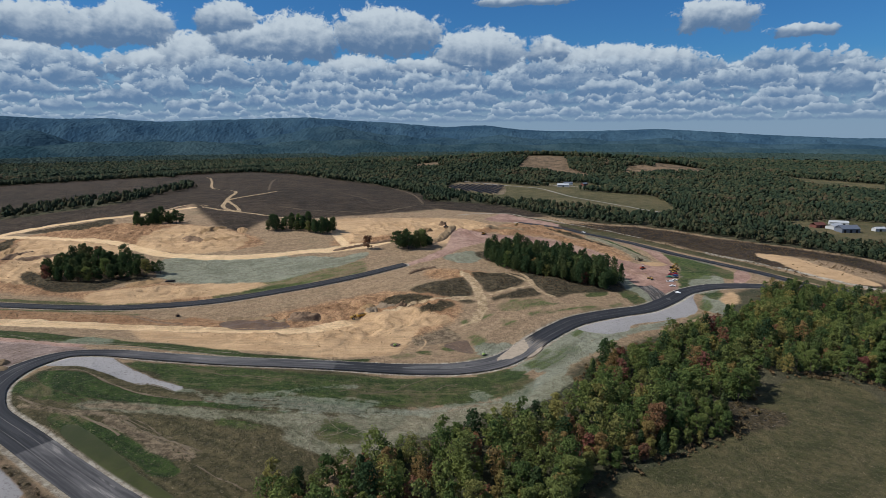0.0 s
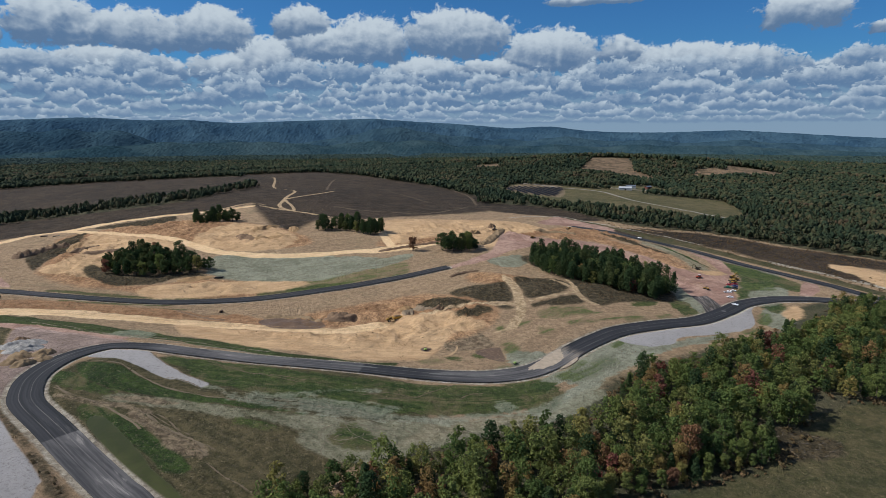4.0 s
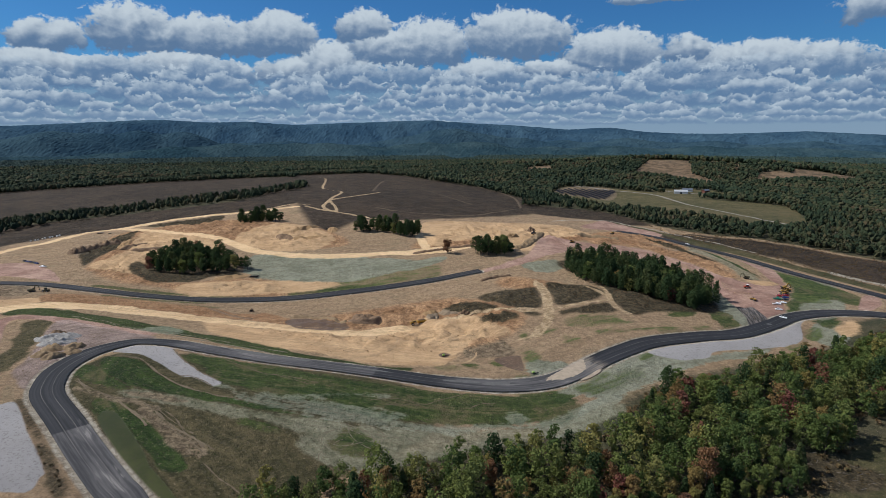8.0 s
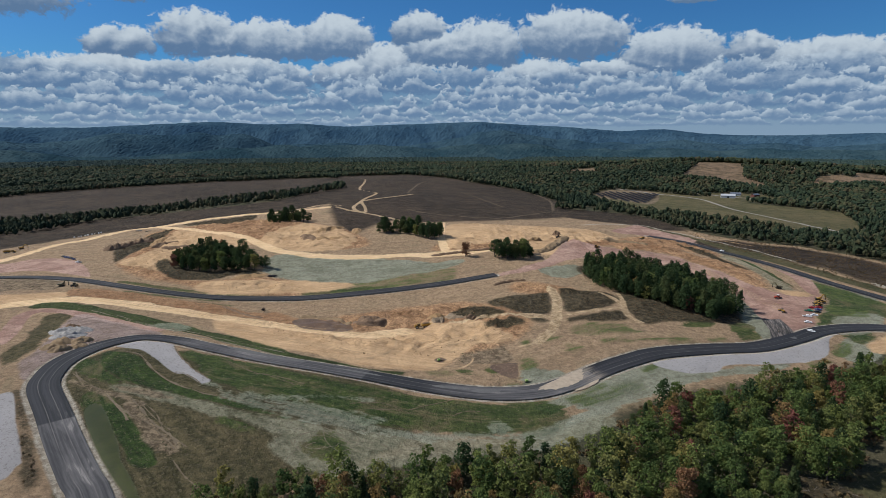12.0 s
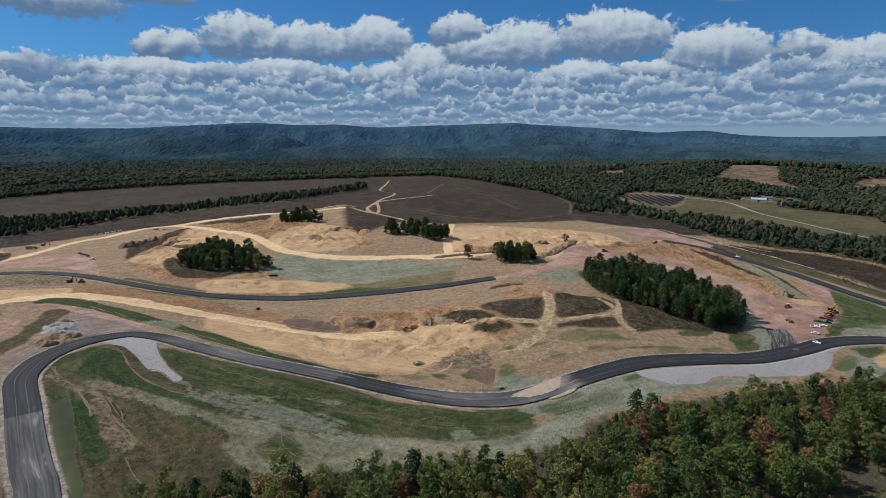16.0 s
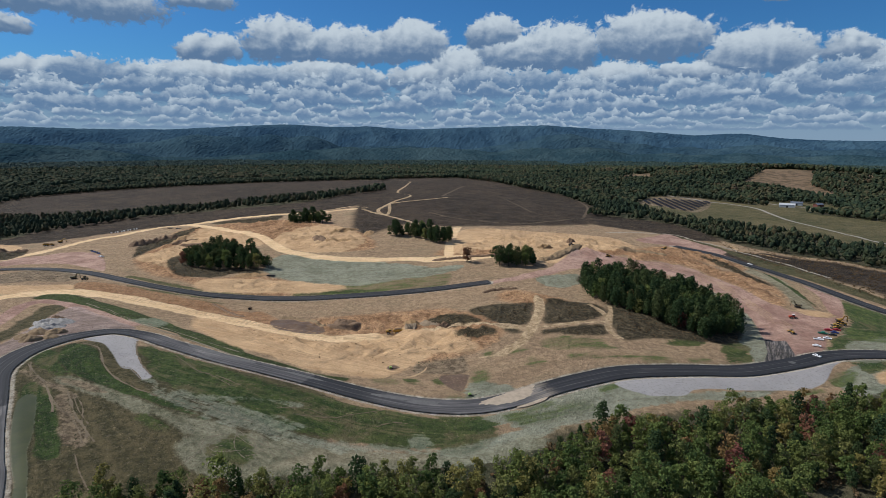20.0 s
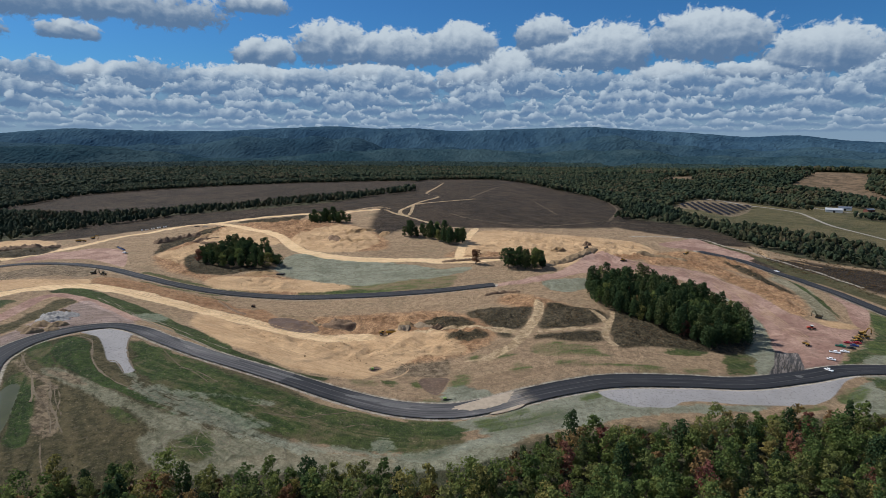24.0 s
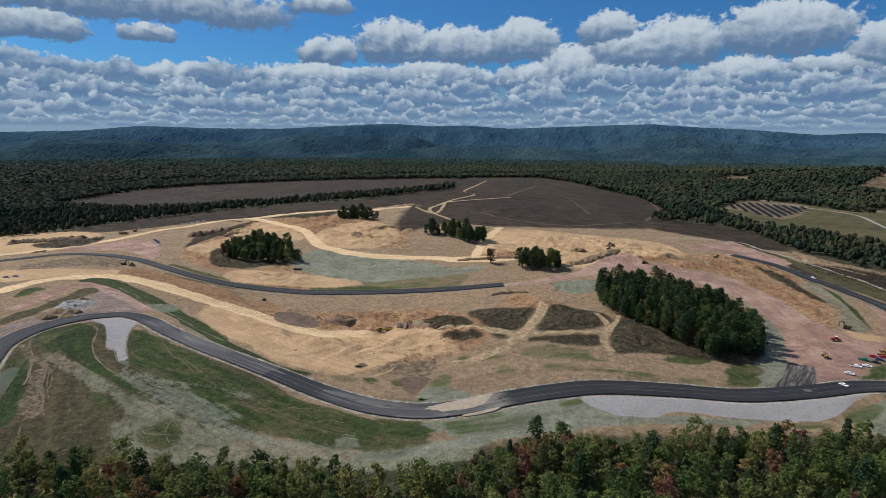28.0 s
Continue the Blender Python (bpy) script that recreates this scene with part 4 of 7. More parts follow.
    col = k.mix(k.math("MULTIPLY", k.math("MULTIPLY", mask("ochre", 5.0, 0.8), k.step(cut, 0.53, 0.62)), 0.35), col, (0.21, 0.115, 0.058))
    sand = k.mix(k.math("MULTIPLY", k.step(cut, 0.53, 0.62), 0.16), sand, (0.27, 0.150, 0.072))
    sand = k.mix(k.math("MULTIPLY", k.step(small, 0.57, 0.70), 0.30), sand, (0.32, 0.185, 0.095))
    col = k.mix(mask("sand", 2.5, 0.5), col, sand)
    col = k.mix(mask("haul", 1.0, 0.16), col, haul_tone)
    pink = tone((0.235, 0.135, 0.104), (0.415, 0.272, 0.208), k.math("ADD", k.math("MULTIPLY", furrow, 0.16), k.math("ADD", k.math("MULTIPLY", mid, 0.50), k.math("MULTIPLY", big, 0.34))), 0.40, 0.60)
    col = k.mix(mask("pink", 1.2, 0.14), col, pink)
    pad = tone((0.20, 0.145, 0.120), (0.37, 0.275, 0.238), k.math("ADD", k.math("MULTIPLY", furrow, 0.5), k.math("MULTIPLY", mid, 0.5)), 0.36, 0.60)
    col = k.mix(k.math("MULTIPLY", mask("pad", 1.4, 0.2), 0.92), col, pad)
    brush = tone((0.034, 0.028, 0.015), (0.120, 0.090, 0.052), k.math("ADD", k.math("MULTIPLY", small, 0.75), k.math("MULTIPLY", mid, 0.25)), 0.42, 0.66)
    col = k.mix(mask("brush", 2.2, 0.75), col, brush)
    col = k.mix(mask("gravel", 0.7, 0.06), col, tone((0.245, 0.230, 0.224), (0.305, 0.287, 0.278), k.math("ADD", k.math("MULTIPLY", big, 0.5), k.math("ADD", k.math("MULTIPLY", mid, 0.3), k.math("MULTIPLY", grain, 0.2)))))
    col = k.mix(mask("track", 0.8, 0.10), col, tone((0.36, 0.25, 0.14), (0.52, 0.38, 0.23), small))
    col = k.mix(mask("verge", 0.9, 0.10), col, tone((0.30, 0.25, 0.19), (0.45, 0.40, 0.32), small))
    scrape = k.noise(1.0, 6, 0.7, k.vec(k.math("SUBTRACT", k.math("MULTIPLY", s.outputs[0], 0.70), k.math("MULTIPLY", s.outputs[1], 0.26)), k.math("ADD", k.math("MULTIPLY", s.outputs[0], 0.02), k.math("MULTIPLY", s.outputs[1], 0.05))), 0.7)
    col = k.mix(mask("tarmac", 0.5, 0.05), col, tone((0.052, 0.050, 0.050), (0.230, 0.195, 0.175), scrape, 0.47, 0.60))
    col = k.mix(mask("mud", 0.8, 0.1), col, tone((0.100, 0.060, 0.038), (0.126, 0.080, 0.051), mid))
    col = k.mix(mask("ditch", 0.8, 0.06), col, tone((0.034, 0.040, 0.011), (0.050, 0.054, 0.016), mid))
    # stones, clods and tufts
    rough = k.math("SUBTRACT", 1.0, k.math("MAXIMUM", k.math("MAXIMUM", mask("gravel", 0.7, 0.06), k.math("MAXIMUM", mask("track", 0.8, 0.1), mask("verge", 0.9, 0.1))), k.math("MAXIMUM", mask("pink", 1.2, 0.14), mask("ditch", 0.8, 0.06))))
    loose = k.math("SUBTRACT", 1.0, k.math("MULTIPLY", k.math("MAXIMUM", k.math("MAXIMUM", mask("sand", 2.5, 0.5), mask("haul", 1.0, 0.16)), k.math("MULTIPLY", mask("ochre", 5.0, 0.8), 0.8)), 0.75))
    rough = k.math("MULTIPLY", rough, loose)
    tuft = k.noise(0.9, 5, 0.75, p, 0.6)
    col = k.mix(k.math("MULTIPLY", rough, k.math("MULTIPLY", k.step(tuft, 0.56, 0.66), 0.40)), col, (0.060, 0.050, 0.024))
    col = k.mix(k.math("MULTIPLY", rough, k.math("MULTIPLY", k.step(tuft, 0.42, 0.33), 0.30)), col, (0.50, 0.38, 0.24))
    col = k.mix(k.math("MULTIPLY", k.math("MULTIPLY", k.step(grain, 0.52, 0.62), 0.46), loose), col, (0.05, 0.04, 0.025))
    col = k.mix(k.math("MULTIPLY", k.math("MULTIPLY", k.step(grain, 0.47, 0.36), 0.20), rough), col, (0.55, 0.44, 0.31))
    # clods and pebbles lighten and darken the loose ground
    clod = k.math("ADD", k.math("MULTIPLY", k.step(grain, 0.34, 0.66), 0.62), k.math("MULTIPLY_ADD", k.step(small, 0.36, 0.64), 0.26, 0.56))
    hard = k.math("MAXIMUM", k.math("MAXIMUM", mask("gravel", 0.7, 0.06), k.math("MULTIPLY", k.math("MAXIMUM", mask("haul", 1.0, 0.16), mask("sand", 2.5, 0.5)), 0.5)), k.math("MAXIMUM", mask("mud", 0.5, 0.1), mask("ditch", 0.5, 0.05)))
    clod = k.math("ADD", k.math("MULTIPLY", clod, k.math("SUBTRACT", 1.0, hard)), hard)
    col = k.vmath("SCALE", col, clod)
    wet = k.math("MAXIMUM", mask("mud", 0.5, 0.1), mask("ditch", 0.5, 0.05))
    bump = k.math("ADD", k.math("MULTIPLY", small, 1.6), k.math("ADD", k.math("MULTIPLY", grain, 0.5), k.math("MULTIPLY", furrow, 0.12)))
    smooth = k.math("MAXIMUM", k.math("MAXIMUM", wet, k.math("MULTIPLY", k.math("MAXIMUM", mask("sand", 2.5, 0.5), mask("haul", 1.0, 0.16)), 0.55)), k.math("MULTIPLY", k.math("MAXIMUM", mask("gravel", 0.7, 0.06), mask("pink", 1.2, 0.14)), 0.75))
    bump = k.math("MULTIPLY", k.math("SUBTRACT", bump, 1.11), k.math("SUBTRACT", 1.0, smooth))
    finish(k, col, k.math("MULTIPLY_ADD", wet, -0.50, 0.95), bump, 0.9, 1.7, spec=0.15)
    return m


def make_asphalt(name, fresh, seams=(-2.0, 2.0), joints=()):
    """Paved in lanes with pale seams; fresh: stretches along the road that are still black; joints: where soil was carried over it."""
    m, k = material(name)
    uv = k.node("ShaderNodeAttribute", attribute_name="along").outputs["Vector"]
    s = k.node("ShaderNodeSeparateXYZ")
    k.put(uv, s.inputs[0])
    p = k.node("ShaderNodeNewGeometry").outputs["Position"]
    lane = k.noise(1.0, 5, 0.6, k.vmath("MULTIPLY", uv, (0.012, 0.75, 0)), 0.1)
    patch = k.noise(1.0, 5, 0.6, k.vmath("MULTIPLY", uv, (0.030, 0.16, 0)), 0.6)
    streak = k.noise(1.0, 5, 0.65, k.vmath("MULTIPLY", uv, (0.045, 0.9, 0)), 0.9)
    grain = k.noise(2.2, 4, 0.65, p)
    col = k.mix(k.step(lane, 0.35, 0.7), (0.016, 0.017, 0.019), (0.036, 0.036, 0.040))
    new_ = 0.0
    for a, b in fresh:
        new_ = k.math("MAXIMUM", k.math("MULTIPLY", k.step(s.outputs[0], a - 0.6, a + 0.6), k.step(s.outputs[0], b + 9, b - 9)), new_)
    old = k.math("SUBTRACT", 1.0, new_)
    worn = k.mix(k.step(k.math("ADD", k.math("MULTIPLY", lane, 0.5), k.math("MULTIPLY", patch, 0.5)), 0.38, 0.62), (0.040, 0.039, 0.041), (0.115, 0.108, 0.106))
    col = k.mix(k.math("MULTIPLY", old, 0.9), col, worn)
    dust = k.math("MULTIPLY", k.step(patch, 0.55, 0.68), k.step(streak, 0.48, 0.62))
    col = k.mix(k.math("MULTIPLY", dust, k.math("MULTIPLY_ADD", old, 0.5, 0.14)), col, (0.27, 0.245, 0.225))
    for q in joints:
        near = k.math("ABSOLUTE", k.math("ADD", k.math("SUBTRACT", s.outputs[0], q), k.math("MULTIPLY", k.math("SUBTRACT", patch, 0.5), 14.0)))
        spill = k.math("MULTIPLY", k.step(near, 10.0, 2.0), k.step(streak, 0.36, 0.56))
        col = k.mix(k.math("MULTIPLY", spill, 0.45), col, (0.36, 0.30, 0.235))
    for q in seams:
        line = k.step(k.math("ABSOLUTE", k.math("SUBTRACT", s.outputs[1], q)), 0.28, 0.06)
        col = k.mix(k.math("MULTIPLY", line, k.math("MULTIPLY", k.step(streak, 0.3, 0.6), 0.55)), col, (0.17, 0.155, 0.145))
    finish(k, col, k.math("MULTIPLY_ADD", grain, 0.2, 0.72), grain, 0.2, 0.05, spec=0.2)
    return m


def leaf_material(name, stops, twist=0.35, joined=False):
    """Leaves whose colour changes from tree to tree and, less, from clump to clump. joined: trees of one mesh carry their own tone."""
    m, k = material(name)
    ramp = k.node("ShaderNodeValToRGB")
    while len(ramp.color_ramp.elements) < len(stops):
        ramp.color_ramp.elements.new(0.5)
    for e, (pos, c) in zip(ramp.color_ramp.elements, stops):
        e.position, e.color = pos, (*c, 1)
    k.put(k.node("ShaderNodeAttribute", attribute_name="tone").outputs["Fac"] if joined else k.node("ShaderNodeObjectInfo").outputs["Random"], ramp.inputs[0])
    isl = k.node("ShaderNodeNewGeometry").outputs["Random Per Island"]
    col = k.mix(k.math("MULTIPLY", isl, 0.35), ramp.outputs[0], (0.030, 0.042, 0.014))
    col = k.mix(k.math("MULTIPLY", k.step(isl, 0.80, 1.0), twist), col, (0.24, 0.19, 0.055))
    dif = k.node("ShaderNodeBsdfDiffuse")
    tra = k.node("ShaderNodeBsdfTranslucent")
    k.put(col, dif.inputs[0])
    k.put(col, tra.inputs[0])
    mx = k.node("ShaderNodeMixShader")
    mx.inputs[0].default_value = 0.38
    k.put(dif.outputs[0], mx.inputs[1])
    k.put(tra.outputs[0], mx.inputs[2])
    o = k.node("ShaderNodeOutputMaterial")
    k.put(mx.outputs[0], o.inputs[0])
    return m


def wood_stuff_material(name, stops):
    """Leaves of whole woods: the colour changes from island to island and in patches."""
    m, k = material(name)
    g = k.node("ShaderNodeNewGeometry")
    n = k.noise(0.008, 5, 0.62, g.outputs["Position"], 0.6)
    t = k.math("ADD", k.math("MULTIPLY", g.outputs["Random Per Island"], 0.5), k.math("MULTIPLY_ADD", n, 1.5, -0.50))
    ramp = k.node("ShaderNodeValToRGB")
    while len(ramp.color_ramp.elements) < len(stops):
        ramp.color_ramp.elements.new(0.5)
    for e, (pos, c) in zip(ramp.color_ramp.elements, stops):
        e.position, e.color = pos, (*c, 1)
    k.put(t, ramp.inputs[0])
    fine = k.noise(0.6, 4, 0.7, g.outputs["Position"])
    col = k.mix(k.math("MULTIPLY", fine, 0.55), ramp.outputs[0], (0.018, 0.028, 0.014))
    finish(k, col, 0.95, fine, 0.4, 1.0, spec=0.1)
    return m


GROUND = make_ground_material()
ASPHALT = make_asphalt("asphalt", [(92, 231), (340, 376), (460, 1199)], joints=(457,))
ASPHALT_FRESH = make_asphalt("fresh_asphalt", [(-50, 2000)], (-1.5, 1.5))
GREENS = [(0.0, (0.078, 0.122, 0.044)), (0.28, (0.130, 0.176, 0.056)), (0.52, (0.205, 0.236, 0.074)), (0.74, (0.158, 0.184, 0.066)), (0.86, (0.300, 0.255, 0.085)),
          (0.94, (0.290, 0.180, 0.082)), (0.98, (0.265, 0.118, 0.082)), (1.0, (0.225, 0.082, 0.072))]
PINE_GREENS = [(0.0, (0.040, 0.070, 0.034)), (0.6, (0.064, 0.098, 0.042)), (1.0, (0.105, 0.122, 0.050))]
RUSTS = [(0.0, (0.200, 0.095, 0.070)), (1.0, (0.250, 0.140, 0.080))]
LEAVES, NEEDLES, RUST = leaf_material("autumn_leaves", GREENS, 0.16), leaf_material("pine_needles", PINE_GREENS, 0.08), leaf_material("rust_leaves", RUSTS, 0.1)
LEAVES_J, NEEDLES_J = leaf_material("autumn_leaves_wood", GREENS, 0.16, True), leaf_material("pine_needles_wood", PINE_GREENS, 0.08, True)
WOOD_STOPS = [(0.0, (0.014, 0.026, 0.018)), (0.38, (0.026, 0.039, 0.022)), (0.60, (0.048, 0.055, 0.028)), (0.78, (0.076, 0.064, 0.033)), (1.0, (0.094, 0.056, 0.038))]
WOODS = wood_stuff_material("woodland_leaves", WOOD_STOPS)
# distance haze is put into these leaf colours as a blue-green tint
HAZED_WOODS = wood_stuff_material("hazed_far_leaves", [(0.0, (0.020, 0.040, 0.042)), (0.6, (0.030, 0.055, 0.053)), (1.0, (0.052, 0.070, 0.058))])
BARK = plain("bark", (0.12, 0.095, 0.075), 0.9, 0, 0.5, 2.0)


# ---- mesh helpers ----
def mesh_from(name, verts, faces, mat, smooth=False):
    """faces: an integer array, three or four corners a row."""
    me = bpy.data.meshes.new(name)
    verts, faces = np.asarray(verts, np.float32), np.asarray(faces, np.int32)
    me.vertices.add(len(verts))
    me.vertices.foreach_set("co", verts.ravel())
    n, w = faces.shape
    me.loops.add(n * w)
    me.loops.foreach_set("vertex_index", faces.ravel())
    me.polygons.add(n)
    me.polygons.foreach_set("loop_start", np.arange(0, n * w, w, dtype=np.int32))
    me.polygons.foreach_set("use_smooth", np.full(n, smooth))
    me.materials.append(mat)
    me.update(calc_edges=True)
    me.validate()
    return me


def grid_faces(rows, cols):
    i = (np.arange(rows - 1)[:, None] * cols + np.arange(cols - 1)[None, :]).ravel()
    return np.stack([i, i + 1, i + cols + 1, i + cols], 1)


# ---- ground ----
def graded(lo, hi, fine_lo, fine_hi, step, growth):
    mids = list(np.arange(fine_lo, fine_hi + step, step))
    for sign, end, seq in ((1, hi, mids), (-1, lo, mids)):
        s, v = step, seq[-1] if sign > 0 else seq[0]
        while (v < end) if sign > 0 else (v > end):
            s *= growth
            v = v + sign * s
            seq.append(v) if sign > 0 else seq.insert(0, v)
    return np.array(mids)


GX = graded(-6350, 6350, -446, 446, 2.1, 1.06)
GY = graded(-540, 6200, 146, 702, 2.1, 1.045)


SHEET = np.zeros((len(GY), len(GX)))


def make_ground():
    x, y = [a.ravel() for a in np.meshgrid(GX, GY)]
    z = height(x, y)
    for line, half in ((ROAD_LOWER, 6.8), (ROAD_UPPER, 5.2), (ROAD_FAR, 6.4)):
        near = (x > line[:, 0].min() - 40) & (x < line[:, 0].max() + 40) & (y > line[:, 1].min() - 40) & (y < line[:, 1].max() + 40)
        d, _ = edge_distance(line, x[near], y[near], False)
        z[near] -= 0.6 * np.clip((half + 3.2 - d) / 3.2, 0, 1)
    lane = np.full(x.shape, 270.0)
    near = (np.abs(x) < 570) & (y < 860)
    for line in (ROAD_LOWER, ROAD_UPPER, ROAD_FAR):
        lane[near] = np.minimum(lane[near], edge_distance(line, x[near], y[near], False)[0])
    for i in np.flatnonzero((np.abs(x) < 540) & (y < 840) & (lane > 13)):
        p = Vector((x[i] * 0.037, y[i] * 0.037, 0))
        z[i] += (0.8 * noise.noise(p) + 0.6 * noise.noise(p * 3) + 0.34 * noise.noise(p * 8)) * min(1, (lane[i] - 13) / 11)
    # rough, gullied banks where soil was dug
    dug = np.zeros(x.shape)
    for kind in ("ochre", "brush", "clay"):
        for closed, half, line in COVERS[kind]:
            lo, hi = line.min(0) - 5, line.max(0) + 5
            near = np.flatnonzero((x > lo[0]) & (x < hi[0]) & (y > lo[1]) & (y < hi[1]) & (lane > 16) & (y > 290))
            d, inside = edge_distance(line, x[near], y[near], True)
            dug[near] = np.maximum(dug[near], np.where(inside, np.clip(d / 13, 0, 1), 0) * (1.0 if kind == "ochre" else 0.55))
    for closed, half, line in COVERS["haul"]:
        if not closed:
            near = np.flatnonzero(dug > 0)
            d, _ = edge_distance(line, x[near], y[near], False)
            dug[near] *= np.clip((d - half) / 6.5, 0, 1)
    for i in np.flatnonzero(dug > 0.02):
        p = Vector((x[i] * 0.03, y[i] * 0.041, 7))
        fold = 1 - 2.2 * abs(noise.noise(p * 1.3)) + 0.7 * (1 - 3 * abs(noise.noise(p * 4))) + 0.35 * noise.noise(p * 11)
        z[i] += 2.0 * dug[i] * fold
    SHEET[:] = z.reshape(SHEET.shape)
    me = mesh_from("ground", np.stack([x, y, z], 1), grid_faces(len(GY), len(GX)), GROUND, True)
    me.attributes.new("lane", "FLOAT", "POINT").data.foreach_set("value", lane.astype(np.float32))
    for kind, shapes in COVERS.items():
        best = np.full(x.shape, -80.0)
        for closed, half, line in shapes:
            lo, hi = line.min(0) - 80, line.max(0) + 80
            near = (x > lo[0]) & (x < hi[0]) & (y > lo[1]) & (y < hi[1])
            d, inside = edge_distance(line, x[near], y[near], closed)
            sd = np.where(inside, d, -d) if closed else half - d
            best[near] = np.maximum(best[near], np.clip(sd, -80, 80))
        at = me.attributes.new("sd_" + kind, "FLOAT", "POINT")
        at.data.foreach_set("value", best.astype(np.float32))
    return tagged(new("ground", me), "tan graded soil with grass, sand and brush", "ground", kind="structure")


make_ground()


def drape(x, y):
    """Height of the built ground sheet at x, y (numbers or arrays)."""
    x, y = np.asarray(x, float), np.asarray(y, float)
    i, j = np.clip(np.searchsorted(GX, x) - 1, 0, len(GX) - 2), np.clip(np.searchsorted(GY, y) - 1, 0, len(GY) - 2)
    u, v = (x - GX[i]) / (GX[i + 1] - GX[i]), (y - GY[j]) / (GY[j + 1] - GY[j])
    z = SHEET[j, i] * (1 - u) * (1 - v) + SHEET[j, i + 1] * u * (1 - v) + SHEET[j + 1, i] * (1 - u) * v + SHEET[j + 1, i + 1] * u * v
    return z if z.ndim else float(z)


ground_z = drape


def make_road(name, line, half, mat, lift, label, across=5):
    d = np.gradient(line, axis=0)
    d /= np.linalg.norm(d, axis=1)[:, None]
    nrm = np.stack([-d[:, 1], d[:, 0]], 1)
    s = np.concatenate([[0], np.cumsum(np.linalg.norm(np.diff(line, axis=0), axis=1))])
    off = np.linspace(-1, 1, across)
    xy = line[:, None, :] + nrm[:, None, :] * (off[None, :, None] * half)
    z = drape(xy[..., 0], xy[..., 1]) + lift if lift else height(xy[..., 0], xy[..., 1])
    v = np.concatenate([xy, z[..., None]], 2).reshape(-1, 3)
    me = mesh_from(name, v, grid_faces(len(line), across), mat, True)
    at = me.attributes.new("along", "FLOAT_VECTOR", "POINT")
    al = np.stack([np.repeat(s, across), np.tile(off * half, len(line)), np.zeros(len(v))], 1)
    at.data.foreach_set("vector", al.astype(np.float32).ravel())
    return tagged(new(name, me), label, "road", kind="structure")


make_road("road", ROAD_LOWER, 6.1, ASPHALT, 0.0, "fresh black asphalt race track with dusty tyre marks")
make_road("road", ROAD_UPPER, 4.4, ASPHALT_FRESH, 0.0, "fresh black asphalt race track through graded soil")
make_road("road", ROAD_FAR, 5.7, ASPHALT_FRESH, 0.0, "black asphalt track beside a grass verge")

LANE = plain("pale_lane", (0.33, 0.295, 0.25), 0.9, 0, 0.3, 0.3)
make_road("road", spline([(337.5, 1262.2), (367.2, 1240.7), (402.3, 1181.2), (430.7, 1147.5), (453.6, 1094.9), (452.3, 1030), (449.6, 950.4), (463.1, 882.9), (475.2, 824.9), (487.4, 774.9), (502.2, 739.8), (533.2, 675)], 90), 2.7, LANE, 0.47, "pale country lane through a meadow", 3)
make_road("road", spline([(479.3, 1201.5), (499.5, 1171.8), (519.8, 1140.8), (558.9, 1103), (594, 1053)], 40), 2.7, LANE, 0.47, "pale farm lane behind a meadow", 3)


# ---- trees ----
def leaf_quads(rng, centres, normals, size):
    """A loose square of leaves at each centre, roughly facing its normal."""
    n = len(centres)
    nr = normals + rng.normal(0, 0.55, (n, 3))
    nr /= np.linalg.norm(nr, axis=1)[:, None] + 1e-9
    t = np.cross(nr, rng.normal(0, 1, (n, 3)))
    t /= np.linalg.norm(t, axis=1)[:, None] + 1e-9
    b = np.cross(nr, t)
    s = size * rng.uniform(0.6, 1.3, (n, 1))
    w = s * rng.uniform(0.6, 1.0, (n, 1))
    v = np.stack([centres - t * s, centres - b * w, centres + t * s, centres + b * w], 1).reshape(-1, 3)
    f = np.arange(4 * n).reshape(-1, 4)
    return v, f


def crown_points(rng, kind, high, wide, lobes, per):
    """Places and outward directions of leaf clumps in a crown of that height and half width."""
    cs, ns = [], []
    for i in range(lobes):
        if kind in ("pine", "cone"):
            u = i / lobes
            zz = high * (0.14 + 0.82 * u)
            reach = wide * (math.sqrt(max(0.06, 1 - ((u - 0.42) / 0.66) ** 2)) if kind == "pine" else min(1.0, 1.2 - u)) * rng.uniform(0.75, 1.1)
            a = i * 2.4 + rng.uniform(-0.3, 0.3)
            c = np.array([math.cos(a) * reach * 0.55, math.sin(a) * reach * 0.55, zz])
            r = np.array([0.45 * reach + 0.35, 0.45 * reach + 0.35, 0.07 * high + 0.2])
        else:
            a, u = rng.uniform(0, 2 * math.pi), rng.uniform(0, 1)
            zz = high * (0.16 + 0.78 * u)
            env = wide * math.sqrt(max(0.05, 1 - ((u - 0.38) / 0.70) ** 2))
            q = math.sqrt(rng.uniform(0, 1)) * env * 0.75
            c = np.array([math.cos(a) * q, math.sin(a) * q, zz])
            r = np.array([1, 1, 0.85]) * wide * rng.uniform(0.17, 0.36)
        d = rng.normal(0, 1, (per, 3))
        d /= np.linalg.norm(d, axis=1)[:, None]
        d[:, 2] = np.abs(d[:, 2]) * np.where(rng.uniform(0, 1, per) < 0.78, 1, -1)
        cs.append(c + d * r * rng.uniform(0.7, 1.05, (per, 1)))
        ns.append(d)
    return np.concatenate(cs), np.concatenate(ns)


